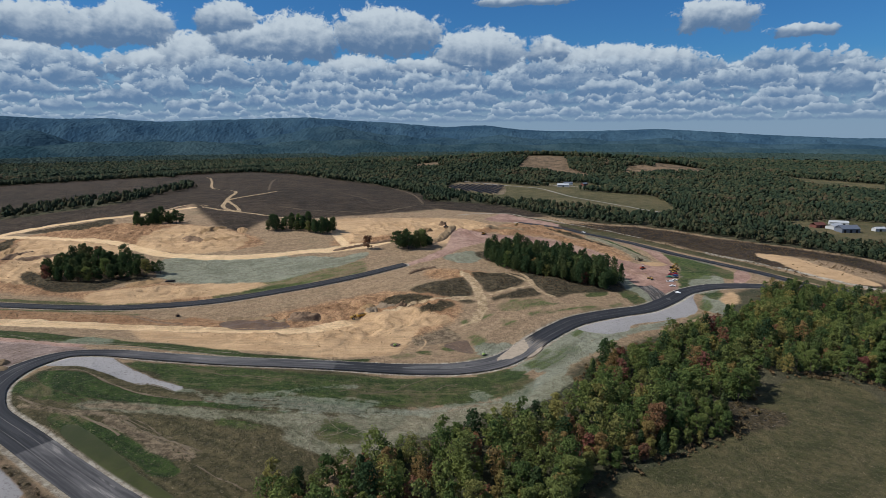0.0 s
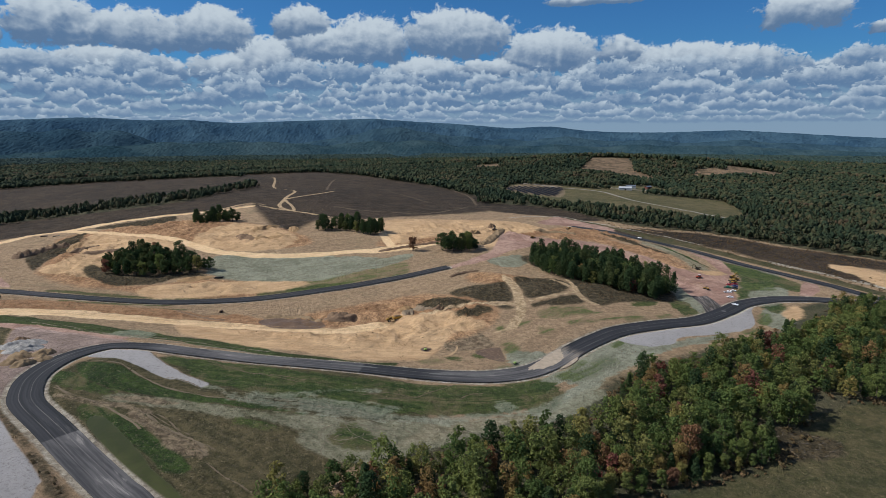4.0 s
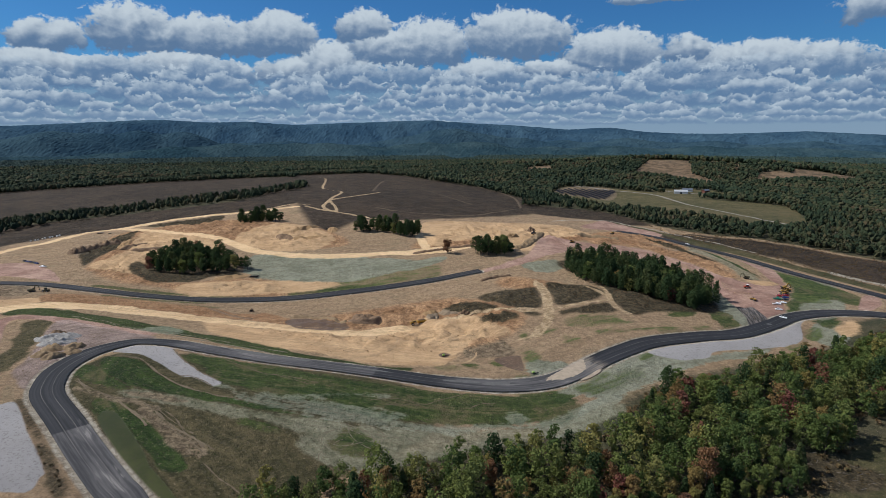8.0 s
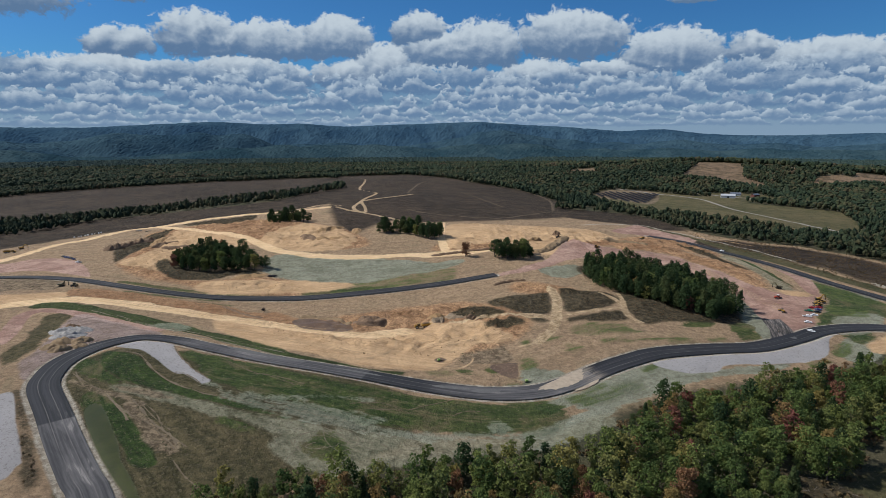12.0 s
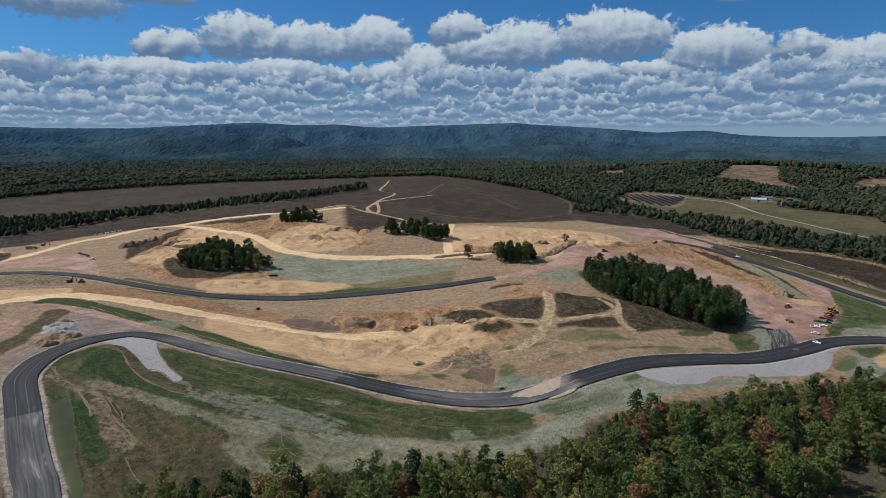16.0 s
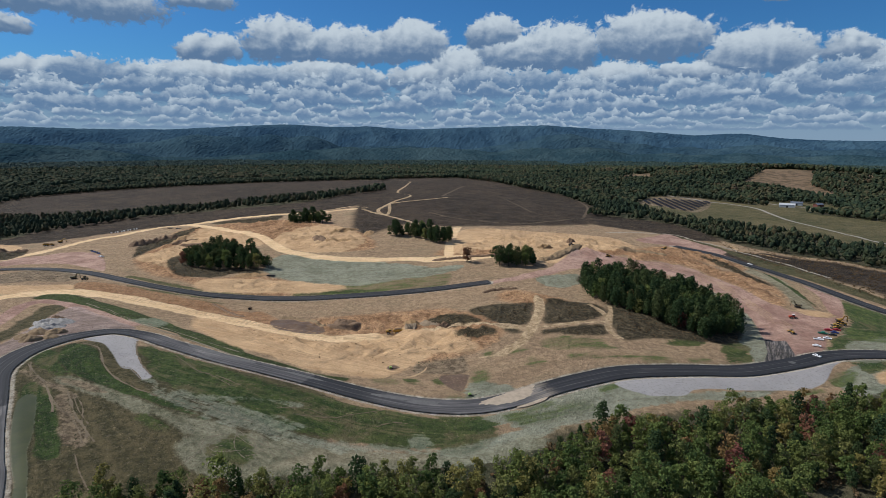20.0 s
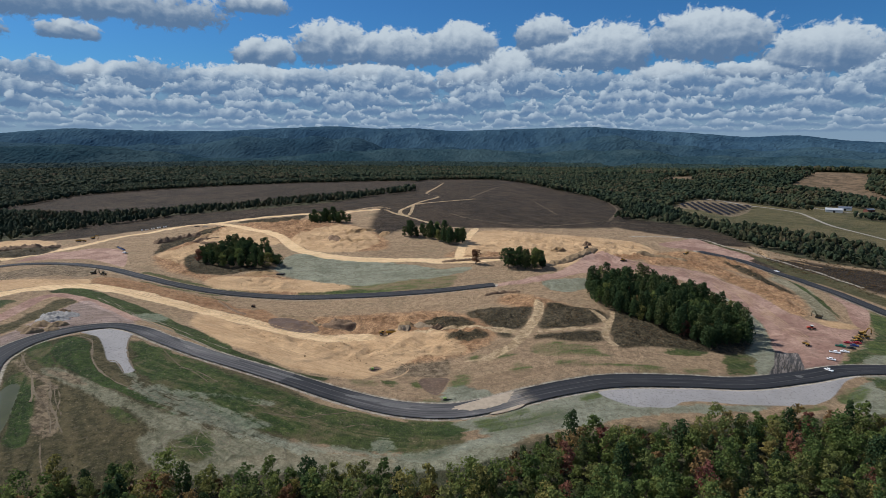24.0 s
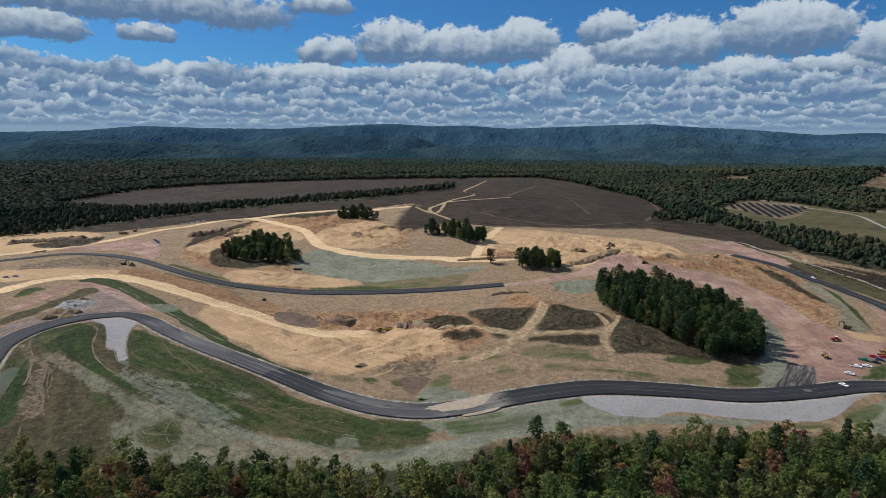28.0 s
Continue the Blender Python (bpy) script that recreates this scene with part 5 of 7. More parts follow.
def stem_mesh(rng, high, wide, kind):
    """Tapered trunk with limbs."""
    vs, fs, k = [], [], 6

    def limb(a, b, r0, r1):
        a, b = np.array(a, float), np.array(b, float)
        d = (b - a) / np.linalg.norm(b - a)
        t = np.cross(d, (0.3, 0.9, 0.1))
        t /= np.linalg.norm(t)
        q = np.cross(d, t)
        base = sum(len(v) for v in vs)
        ang = np.arange(k) * 2 * math.pi / k
        ring = np.cos(ang)[:, None] * t + np.sin(ang)[:, None] * q
        vs.append(np.concatenate([a + ring * r0, b + ring * r1]))
        fs.append(np.array([(base + i, base + (i + 1) % k, base + k + (i + 1) % k, base + k + i) for i in range(k)]))

    r = 0.018 * high + 0.05
    bend = rng.uniform(-0.3, 0.3, 2)
    limb((0, 0, -0.3), (bend[0] * 0.5, bend[1] * 0.5, high * 0.45), r, r * 0.7)
    limb((bend[0] * 0.5, bend[1] * 0.5, high * 0.45), (bend[0], bend[1], high * 0.92), r * 0.7, r * 0.15)
    for i in range(6):
        a, z0 = i * 2.4, high * rng.uniform(0.3, 0.7)
        reach = wide * rng.uniform(0.5, 0.85)
        limb((0, 0, z0), (math.cos(a) * reach, math.sin(a) * reach, z0 + high * (0.05 if kind == "pine" else 0.2)), r * 0.4, r * 0.1)
    return np.concatenate(vs), np.concatenate(fs)


def tree_kind(seed, kind, high, wide, mat, lobes=26, per=34, size=0.42):
    rng = np.random.default_rng(seed)
    c, n = crown_points(rng, kind, high, wide, lobes, per)
    v, f = leaf_quads(rng, c, n, size)
    return mesh_from("trunk", *stem_mesh(rng, high, wide, kind), BARK, True), mesh_from("crown", v, f, mat)


SIZES = ((10.8, 3.6), (12.2, 4.0), (8.9, 3.2), (11.3, 3.2), (13.5, 4.5))
OAKS = [tree_kind(10 + i, "oak", h, w, LEAVES, 50, 58, 0.25) for i, (h, w) in enumerate(SIZES)]
PINES = [tree_kind(30 + i, "pine", h, w, NEEDLES, 32, 60, 0.37) for i, (h, w) in enumerate(((12.8, 3.5), (14.9, 3.9), (10.8, 3.4)))]
CONES = [tree_kind(90 + i, "cone", h, w, NEEDLES, 34, 60, 0.34) for i, (h, w) in enumerate(((13.5, 3.2), (11.5, 3.0)))]
DARKS = [tree_kind(60 + i, "oak", h, w, NEEDLES, 40, 44, 0.34) for i, (h, w) in enumerate(SIZES)]
REDS = [tree_kind(50, "oak", 10.1, 3.4, RUST, 36, 50, 0.28)]


THIN_OAKS = [tree_kind(70 + i, "oak", h, w, LEAVES, 38, 20, 0.36) for i, (h, w) in enumerate(SIZES)]
THIN_PINES = [tree_kind(80 + i, ("cone", "pine", "pine", "pine")[i], h, w, NEEDLES, 28, 26, 0.40) for i, (h, w) in enumerate(((13.4, 2.8), (14.9, 3.0), (11.2, 3.0), (13.2, 2.7)))]


def joined_trees(name, places, kinds, mat, label):
    """Many full trees as one mesh, each with a tone of its own."""
    r = np.random.default_rng(len(places))
    vs, fs, tones, base = [], [], [], 0
    arrays = []
    for _, me in kinds:
        v, f = np.empty(len(me.vertices) * 3, np.float32), np.empty(len(me.loops), np.int32)
        me.vertices.foreach_get("co", v)
        me.loops.foreach_get("vertex_index", f)
        arrays.append((v.reshape(-1, 3), f.reshape(-1, 4)))
    for x, y, s in places:
        v, f = arrays[r.integers(len(arrays))]
        a = r.uniform(0, 6.28)
        c, q = math.cos(a), math.sin(a)
        vs.append(v @ (np.array([[c, q, 0], [-q, c, 0], [0, 0, 1]]) * s) + (x, y, ground_z(x, y) - 0.1))
        fs.append(f + base)
        base += len(v)
        tones.append(np.full(len(v), r.uniform(), np.float32))
    me = mesh_from(name, np.concatenate(vs), np.concatenate(fs), mat)
    me.attributes.new("tone", "FLOAT", "POINT").data.foreach_set("value", np.concatenate(tones))
    return tagged(new(name, me), label, "woodland", kind="stuff")


def plant(stem, crown, x, y, scale, turn, label, group):
    t = new("tree")
    t.empty_display_size = 0.5
    t.matrix_world = pose(x, y, ground_z(x, y) - 0.1, 0, 0, turn) @ Matrix.Scale(scale, 4)
    for name, me in (("trunk", stem), ("crown", crown)):
        o = new(name, me)
        o.parent = t
    return tagged(t, label, "tree", group)


def scatter(area_pts, gap, rng, tries=30000, keep_out=None):
    """Random places in an area, no two closer than gap."""
    a = np.array(area_pts, float)
    lo, hi = a.min(0), a.max(0)
    p = rng.uniform(lo, hi, (tries, 2))
    p = p[within(a, p[:, 0], p[:, 1])]
    cells, out = {}, []
    for x, y in p:
        if keep_out is not None and keep_out(x, y):
            continue
        c = (int(x // gap), int(y // gap))
        if any((x - u) ** 2 + (y - v) ** 2 < gap * gap for i in (-1, 0, 1) for j in (-1, 0, 1) for u, v in cells.get((c[0] + i, c[1] + j), ())):
            continue
        cells.setdefault(c, []).append((x, y))
        out.append((x, y))
    return out


rng = np.random.default_rng(7)
FRONT_WOOD = [(-83.7, 143.1), (-70.2, 148.5), (-66.2, 171.5), (-37.8, 182.2), (-10.8, 193.1), (13.5, 202.5), (37.8, 206.6), (60.8, 212), (78.3, 229.5), (91.8, 251.1), (117.5, 259.2), (148.5, 271.4), (183.6, 286.2), (232.2, 307.8),
              (268.7, 326.7), (310.5, 360.5), (341.6, 353.7), (383.4, 305.1), (324, 261.9), (232.2, 199.8), (217.4, 220.1), (191.7, 226.8), (179.6, 237.6), (167.4, 226.8), (159.3, 210.6), (120.2, 180.9), (40.5, 163.4), (20.2, 140.4), (-27, 129.6)]
CLEARING = np.array([(112.1, 217.4), (122.9, 214.7), (136.4, 209.2), (148.5, 202.5), (151.2, 198.5), (158, 191.7), (149.9, 182.2), (121.5, 182.2), (125.6, 193.1), (124.2, 203.9), (113.4, 210.6)], float)
spare_oaks, spare_pines, planted = [], [], 0
for x, y in sorted(scatter(FRONT_WOOD, 4.6, rng, 60000, lambda x, y: bool(within(CLEARING, np.array([x]), np.array([y]))[0])), key=lambda q: q[1] - 0.35 * q[0]):
    r, s, a = rng.uniform(), 0.55 + 0.78 * rng.uniform() ** 1.3, rng.uniform(0, 360)
    if planted >= 170:
        (spare_pines if r < 0.14 else spare_oaks).append((x, y, s))
        continue
    planted += 1
    kinds, label = (CONES, "dark green pine in the autumn wood") if r < 0.11 else (REDS, "rust red young tree in the autumn wood") if r < 0.15 else (OAKS, "broadleaf tree turning from green to autumn colours")
    plant(*kinds[rng.integers(len(kinds))], x, y, s, a, label, "trees of the near wood")
PINE_WOOD = [(110.7, 429.3), (108, 459), (124.2, 477.9), (155.2, 480.6), (190.4, 463.1), (203.9, 433.4), (201.2, 395.6), (172.8, 376.7), (152.6, 392.9), (132.3, 410.4)]
for x, y in scatter(PINE_WOOD, 4.3, rng):
    (spare_pines if rng.uniform() < 0.84 else spare_oaks).append((x, y, rng.uniform(0.75, 1.45)))
joined_trees("woodland", spare_oaks, THIN_OAKS, LEAVES_J, "mixed autumn wood beside the race track")
joined_trees("pine_stand", spare_pines, THIN_PINES, NEEDLES_J, "dark pines among the woods and on the hillside")
for area_pts, gap in (([(-229.5, 483.3), (-237.6, 513), (-213.3, 534.6), (-182.2, 519.8), (-149.9, 486), (-171.5, 477.9), (-198.5, 475.2)], 5.8),
                      ([(-202.5, 656.1), (-159.3, 656.1), (-155.2, 671), (-202.5, 672.3)], 5.7), ([(-74.2, 594), (-48.6, 591.3), (-18.9, 572.4), (-2.7, 580.5), (-13.5, 596.7), (-47.2, 614.2)], 5.8),
                      ([(41.9, 500.9), (74.2, 509), (71.6, 523.8), (40.5, 518.4)], 5.7)):
    for x, y in scatter(area_pts, gap, rng):
        pick = rng.uniform()
        kinds = DARKS if pick < 0.55 else PINES if pick < 0.85 else OAKS
        plant(*kinds[rng.integers(len(kinds))], x, y, rng.uniform(0.8, 1.25), rng.uniform(0, 360), "dark green tree spared in a clump on bare soil", "trees spared on the site")
plant(*REDS[0], 16.2, 514, 1.5, 0, "lone rust brown tree beside a dirt track", "trees spared on the site")


# ---- woods ----
OPEN = [[(-580.5, 533.2), (-526.5, 648), (-452.3, 769.5), (-256.5, 877.5), (-189, 1080), (-270, 1331.1), (-288.9, 1547.1), (-118.8, 1590.3), (58.1, 1271.7), (133.7, 1162.4), (172.8, 950.4), (148.5, 843.8),
         (222.8, 843.8), (263.2, 804.6), (284.9, 715.5), (324, 668.2), (391.5, 634.5), (445.5, 553.5), (506.3, 472.5), (526.5, 405), (513, 270), (405, 81), (-405, 81), (-702, 405)],
        [(-864, 810), (-942.3, 1116.5), (-850.5, 1294.7), (-614.2, 1447.2), (-310.5, 1498.5), (-249.8, 1336.5), (-213.3, 1147.5), (-249.8, 1053), (-317.2, 958.5), (-405, 877.5), (-499.5, 823.5), (-648, 796.5)],
        [(270, 1161), (318.6, 1248.8), (391.5, 1235.2), (465.8, 1147.5), (540, 1026), (617, 957.2), (553.5, 810), (502.2, 735.8), (422.6, 729), (391.5, 823.5), (276.8, 891), (243, 1039.5)],
        [(486, 1086.8), (488.7, 1194.8), (600.8, 1188), (600.8, 1073.2), (540, 1059.8)],
        [(603.5, 654.8), (723.6, 664.2), (776.2, 611.6), (661.5, 472.5), (553.5, 502.2)],
        [(537.3, 1424.2), (592.7, 1518.8), (668.2, 1647), (737.1, 1660.5), (747.9, 1562), (675, 1404), (689.9, 1316.2), (649.4, 1271.7), (615.6, 1346), (581.9, 1394.6)],
        [(567, 1674), (675, 1714.5), (814.1, 1697), (899.1, 1493.1), (881.6, 1464.8), (816.8, 1540.4), (729, 1599.8), (657.5, 1640.2)],
        [(791.1, 1323), (850.5, 1408.1), (897.8, 1417.5), (922.1, 1390.5), (947.7, 1451.2), (1026, 1464.8), (1066.5, 1363.5), (1001.7, 1293.3), (900.5, 1313.6)],
        [(291.6, 1566), (337.5, 1674), (405, 1701), (407.7, 1543.1), (364.5, 1521.5)],
        [(1178.6, 1250.1), (1077.3, 1035.5), (1148.9, 927.5), (1320.3, 1063.8), (1242, 1206.9)],
        [(-1094.9, 5400), (-945, 5602.5), (-675, 5602.5), (-756, 5332.5)],
        [(228.2, 3788.1), (328.1, 4590), (540, 4995), (796.5, 4725), (514.4, 4050), (356.4, 3321), (264.6, 3176.6)]]


def wooded(x, y):
    ok = np.ones(np.shape(x), bool)
    copse = np.sin(x * 0.0156 + 2 * np.sin(y * 0.0044)) + np.sin(y * 0.0126 + 1.5 * np.sin(x * 0.0067)) > 1.62
    for i, a in enumerate(OPEN):
        ok &= ~within(a, x, y) | (copse if i >= 5 else False)
    return ok


def fan_scatter(r0, r1, gap, rng, spread=62):
    n = int((r1 * r1 - r0 * r0) * radians(spread) / (gap * gap))
    r = np.sqrt(rng.uniform(r0 * r0, r1 * r1, n))
    a = rng.uniform(-radians(spread), radians(spread), n)
    x, y = np.sin(a) * r + 27, np.cos(a) * r
    ok = wooded(x, y) & (y > 135)
    return x[ok], y[ok]


def stuff_trees(name, x, y, template_v, template_f, low, high, rng, label, mat=None):
    n, m = len(x), len(template_v)
    s = rng.uniform(low, high, n)
    w = s * rng.uniform(0.8, 1.2, n)
    a = rng.uniform(0, 2 * math.pi, n)
    vx = template_v[:, 0][None] * np.cos(a)[:, None] - template_v[:, 1][None] * np.sin(a)[:, None]
    vy = template_v[:, 0][None] * np.sin(a)[:, None] + template_v[:, 1][None] * np.cos(a)[:, None]
    v = np.stack([vx * w[:, None] + x[:, None], vy * w[:, None] + y[:, None], template_v[:, 2][None] * s[:, None] + drape(x, y)[:, None]], 2)
    v += rng.normal(0, 0.045, v.shape) * s[:, None, None]
    f = (template_f[None] + (np.arange(n) * m)[:, None, None]).reshape(-1, template_f.shape[1])
    return tagged(new(name, mesh_from(name, v.reshape(-1, 3), f, mat or WOODS)), label, "woodland", kind="stuff")


def blob(seed, sub, wide, tall):
    """An uneven closed crown of unit height."""
    bm = bmesh.new()
    bmesh.ops.create_icosphere(bm, subdivisions=sub, radius=1)
    r = np.random.default_rng(seed)
    v = np.array([q.co for q in bm.verts])
    f = np.array([[q.index for q in t.verts] for t in bm.faces])
    bm.free()
    v *= r.uniform(0.72, 1.15, (len(v), 1))
    return v * (wide, wide, tall) + (0, 0, 1 - tall), f


lr = np.random.default_rng(3)
lc, ln = crown_points(lr, "oak", 1.0, 0.38, 7, 4)
LOOSE = leaf_quads(lr, lc, ln, 0.11)
x, y = fan_scatter(350, 760, 7.0, rng)
size = lr.uniform(6.5, 13.0, len(x))
stuff_trees("woodland", x, y, *blob(1, 2, 0.30, 0.40), size * 0.8, size * 0.8, rng, "dense mixed autumn woodland beyond the site")
stuff_trees("woodland", x, y, *LOOSE, size, size, rng, "outer leaves of the dense mixed woodland")
x, y = fan_scatter(760, 1080, 7.0, rng)
size = lr.uniform(6.5, 13.0, len(x))
stuff_trees("woodland", x, y, *blob(6, 1, 0.32, 0.42), size * 0.85, size * 0.85, rng, "dense mixed autumn woodland behind the meadows")
stuff_trees("woodland", x, y, LOOSE[0][:48], LOOSE[1][:12], size, size, rng, "outer leaves of the woodland behind the meadows")
x, y = fan_scatter(1080, 1755, 7.0, rng)
stuff_trees("woodland", x, y, *blob(4, 1, 0.34, 0.42), 6.0, 13.0, rng, "dense mixed woodland in the middle distance")
x, y = fan_scatter(1755, 3105, 14.8, rng)
stuff_trees("woodland", x, y, *blob(2, 1, 0.42, 0.45), 12, 20, rng, "dark green woodland reaching to the hills")


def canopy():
    """The far woods as one uneven roof of crowns, with distance haze in their colour."""
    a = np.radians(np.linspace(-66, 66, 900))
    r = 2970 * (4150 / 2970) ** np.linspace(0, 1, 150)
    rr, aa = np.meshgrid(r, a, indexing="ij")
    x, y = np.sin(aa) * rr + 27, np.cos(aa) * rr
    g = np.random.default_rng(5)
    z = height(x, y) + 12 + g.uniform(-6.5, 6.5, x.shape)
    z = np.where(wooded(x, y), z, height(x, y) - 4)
    me = mesh_from("woodland", np.stack([x, y, z], 2).reshape(-1, 3), grid_faces(len(r), len(a)), HAZED_WOODS)
    return tagged(new("woodland", me), "distant dark woodland canopy, tinted blue-green for haze", "woodland", kind="stuff")


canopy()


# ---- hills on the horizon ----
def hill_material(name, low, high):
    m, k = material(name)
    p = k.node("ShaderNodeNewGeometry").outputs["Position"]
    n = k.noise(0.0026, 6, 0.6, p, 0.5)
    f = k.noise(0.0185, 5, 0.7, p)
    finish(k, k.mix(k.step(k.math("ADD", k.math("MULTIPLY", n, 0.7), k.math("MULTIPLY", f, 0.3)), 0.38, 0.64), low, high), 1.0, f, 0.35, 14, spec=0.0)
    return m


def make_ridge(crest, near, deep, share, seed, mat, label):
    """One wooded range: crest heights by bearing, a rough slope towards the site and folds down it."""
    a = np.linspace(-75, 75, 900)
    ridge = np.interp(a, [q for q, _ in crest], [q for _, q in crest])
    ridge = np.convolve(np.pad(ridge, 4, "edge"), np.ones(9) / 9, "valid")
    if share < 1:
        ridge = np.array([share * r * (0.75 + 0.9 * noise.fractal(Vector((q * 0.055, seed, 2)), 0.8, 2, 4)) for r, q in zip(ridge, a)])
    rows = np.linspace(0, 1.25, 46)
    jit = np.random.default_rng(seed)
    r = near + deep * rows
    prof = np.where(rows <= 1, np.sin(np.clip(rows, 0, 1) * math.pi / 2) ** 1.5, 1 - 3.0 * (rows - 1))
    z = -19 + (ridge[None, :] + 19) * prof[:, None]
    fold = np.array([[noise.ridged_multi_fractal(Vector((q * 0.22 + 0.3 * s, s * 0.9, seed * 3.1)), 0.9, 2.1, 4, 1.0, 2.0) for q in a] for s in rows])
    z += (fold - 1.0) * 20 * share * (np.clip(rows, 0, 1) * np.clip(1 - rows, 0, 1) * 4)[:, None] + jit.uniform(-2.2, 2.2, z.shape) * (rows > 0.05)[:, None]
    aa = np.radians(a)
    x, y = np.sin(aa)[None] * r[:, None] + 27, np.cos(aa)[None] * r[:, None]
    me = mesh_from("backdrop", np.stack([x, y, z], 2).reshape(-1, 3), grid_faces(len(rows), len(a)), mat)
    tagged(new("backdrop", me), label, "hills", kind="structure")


CREST = [(-75, 153), (-54, 149), (-48, 162), (-43.5, 200), (-38, 190), (-32, 190), (-25, 222), (-22, 237), (-18, 218), (-14, 223), (-10.5, 201), (-5, 219), (2, 236),
         (6, 212), (10, 194), (15, 160), (18.5, 177), (21.7, 139), (25, 126), (30, 128), (34, 140), (37.7, 123), (43, 95), (48, 76), (52, 73), (75, 93)]
# aerial haze is painted into the base colours, bluer with each farther range
make_ridge(CREST, 4200, 600, 1.0, 1, hill_material("far_hills_hazed", (0.026, 0.058, 0.094), (0.048, 0.092, 0.128)), "wooded ridges on the horizon, coloured blue for haze")
make_ridge(CREST, 3950, 400, 0.66, 2, hill_material("middle_hills_hazed", (0.024, 0.052, 0.076), (0.047, 0.085, 0.106)), "dark wooded hills before the ridges, tinted blue for haze")
make_ridge(CREST, 3650, 350, 0.38, 5, hill_material("near_hills_hazed", (0.022, 0.048, 0.062), (0.046, 0.078, 0.088)), "low wooded rises at the foot of the ridges")


# ---- small building helpers ----
def part(name, bm, mat, parent, label=""):
    """Links a bmesh as one mesh object under a thing or a part."""
    me = bpy.data.meshes.new(name)
    bm.to_mesh(me)
    bm.free()
    me.materials.append(mat)
    o = new(name, me)
    o.parent = parent
    return tagged(o, label)


def thing(name, x, y, turn, label, category, group="", dz=0.0):
    t = new(name)
    t.matrix_world = pose(x, y, drape(x, y) + dz, 0, 0, turn)
    return tagged(t, label, category, group)


def box(sx, sy, sz, x=0, y=0, z=0, bevel=0.06, taper=1.0, rot=None):
    """A bevelled box whose underside centre is at x, y, z; taper narrows the top."""
    bm = bmesh.new()
    bmesh.ops.create_cube(bm, size=1)
    for v in bm.verts:
        k = taper if v.co.z > 0 else 1
        v.co = Vector((v.co.x * sx * k, v.co.y * sy * (k + 1) / 2, (v.co.z + 0.5) * sz))
    if bevel:
        bmesh.ops.bevel(bm, geom=bm.edges[:], offset=bevel, segments=1, affect="EDGES")
    if rot is not None:
        bmesh.ops.transform(bm, matrix=rot, verts=bm.verts)
    bmesh.ops.translate(bm, vec=(x, y, z), verts=bm.verts)
    return bm


def drum(r, length, x=0, y=0, z=0, axis="y", sides=14, r2=None):
    bm = bmesh.new()
    bmesh.ops.create_cone(bm, cap_ends=True, segments=sides, radius1=r, radius2=r if r2 is None else r2, depth=length)
    if axis == "y":
        bmesh.ops.rotate(bm, matrix=Matrix.Rotation(radians(90), 3, "X"), verts=bm.verts)
    elif axis == "x":
        bmesh.ops.rotate(bm, matrix=Matrix.Rotation(radians(90), 3, "Y"), verts=bm.verts)
    bmesh.ops.translate(bm, vec=(x, y, z), verts=bm.verts)
    return bm


def beam(a, b, w, h):
    """A bevelled bar from a to b."""
    a, b = Vector(a), Vector(b)
    d = b - a
    m = d.to_track_quat("Z", "Y").to_matrix().to_4x4()
    bm = box(w, h, d.length, bevel=min(w, h) * 0.15)
    bmesh.ops.transform(bm, matrix=Matrix.Translation(a) @ m, verts=bm.verts)
    return bm


PAINTS = {"white": (0.78, 0.78, 0.78), "green": (0.02, 0.16, 0.10), "dark": (0.025, 0.028, 0.03), "blue": (0.025, 0.05, 0.18), "red": (0.30, 0.02, 0.03), "silver": (0.35, 0.36, 0.38)}
PAINT = {n: plain("car_paint_" + n, c, 0.3, 0, 0.1, 1.5) for n, c in PAINTS.items()}
GLASS = plain("dark_glass", (0.02, 0.024, 0.03), 0.08, 0, 0.1, 1.0)
RUBBER = plain("rubber", (0.025, 0.024, 0.022), 0.85, 0, 0.3, 4.0)
RIM = plain("rim_metal", (0.4, 0.4, 0.42), 0.35, 0.8, 0.2, 5.0)
YELLOW = plain("machine_yellow", (0.40, 0.225, 0.035), 0.5, 0, 0.35, 1.2)
ORANGE = plain("machine_red", (0.45, 0.06, 0.03), 0.5, 0, 0.3, 1.2)
OLIVE = plain("olive_paint", (0.15, 0.125, 0.065), 0.6, 0, 0.35, 1.2)
STEEL = plain("worn_steel", (0.09, 0.08, 0.07), 0.55, 0.5, 0.4, 3.0)
LAMP_GLASS = plain("lamp_glass", (0.7, 0.7, 0.68), 0.2, 0, 0.1, 4.0)
TAIL_GLASS = plain("tail_lamp_glass", (0.35, 0.02, 0.02), 0.25, 0, 0.1, 4.0)


def wheel(x, y, r, w, parent):
    t = part("wheel", drum(r, w, x, y, r), RUBBER, parent)
    side = 1 if y > 0 else -1
    part("rim", drum(r * 0.58, 0.05, x, y + side * w * 0.5, r), RIM, t)
    return t


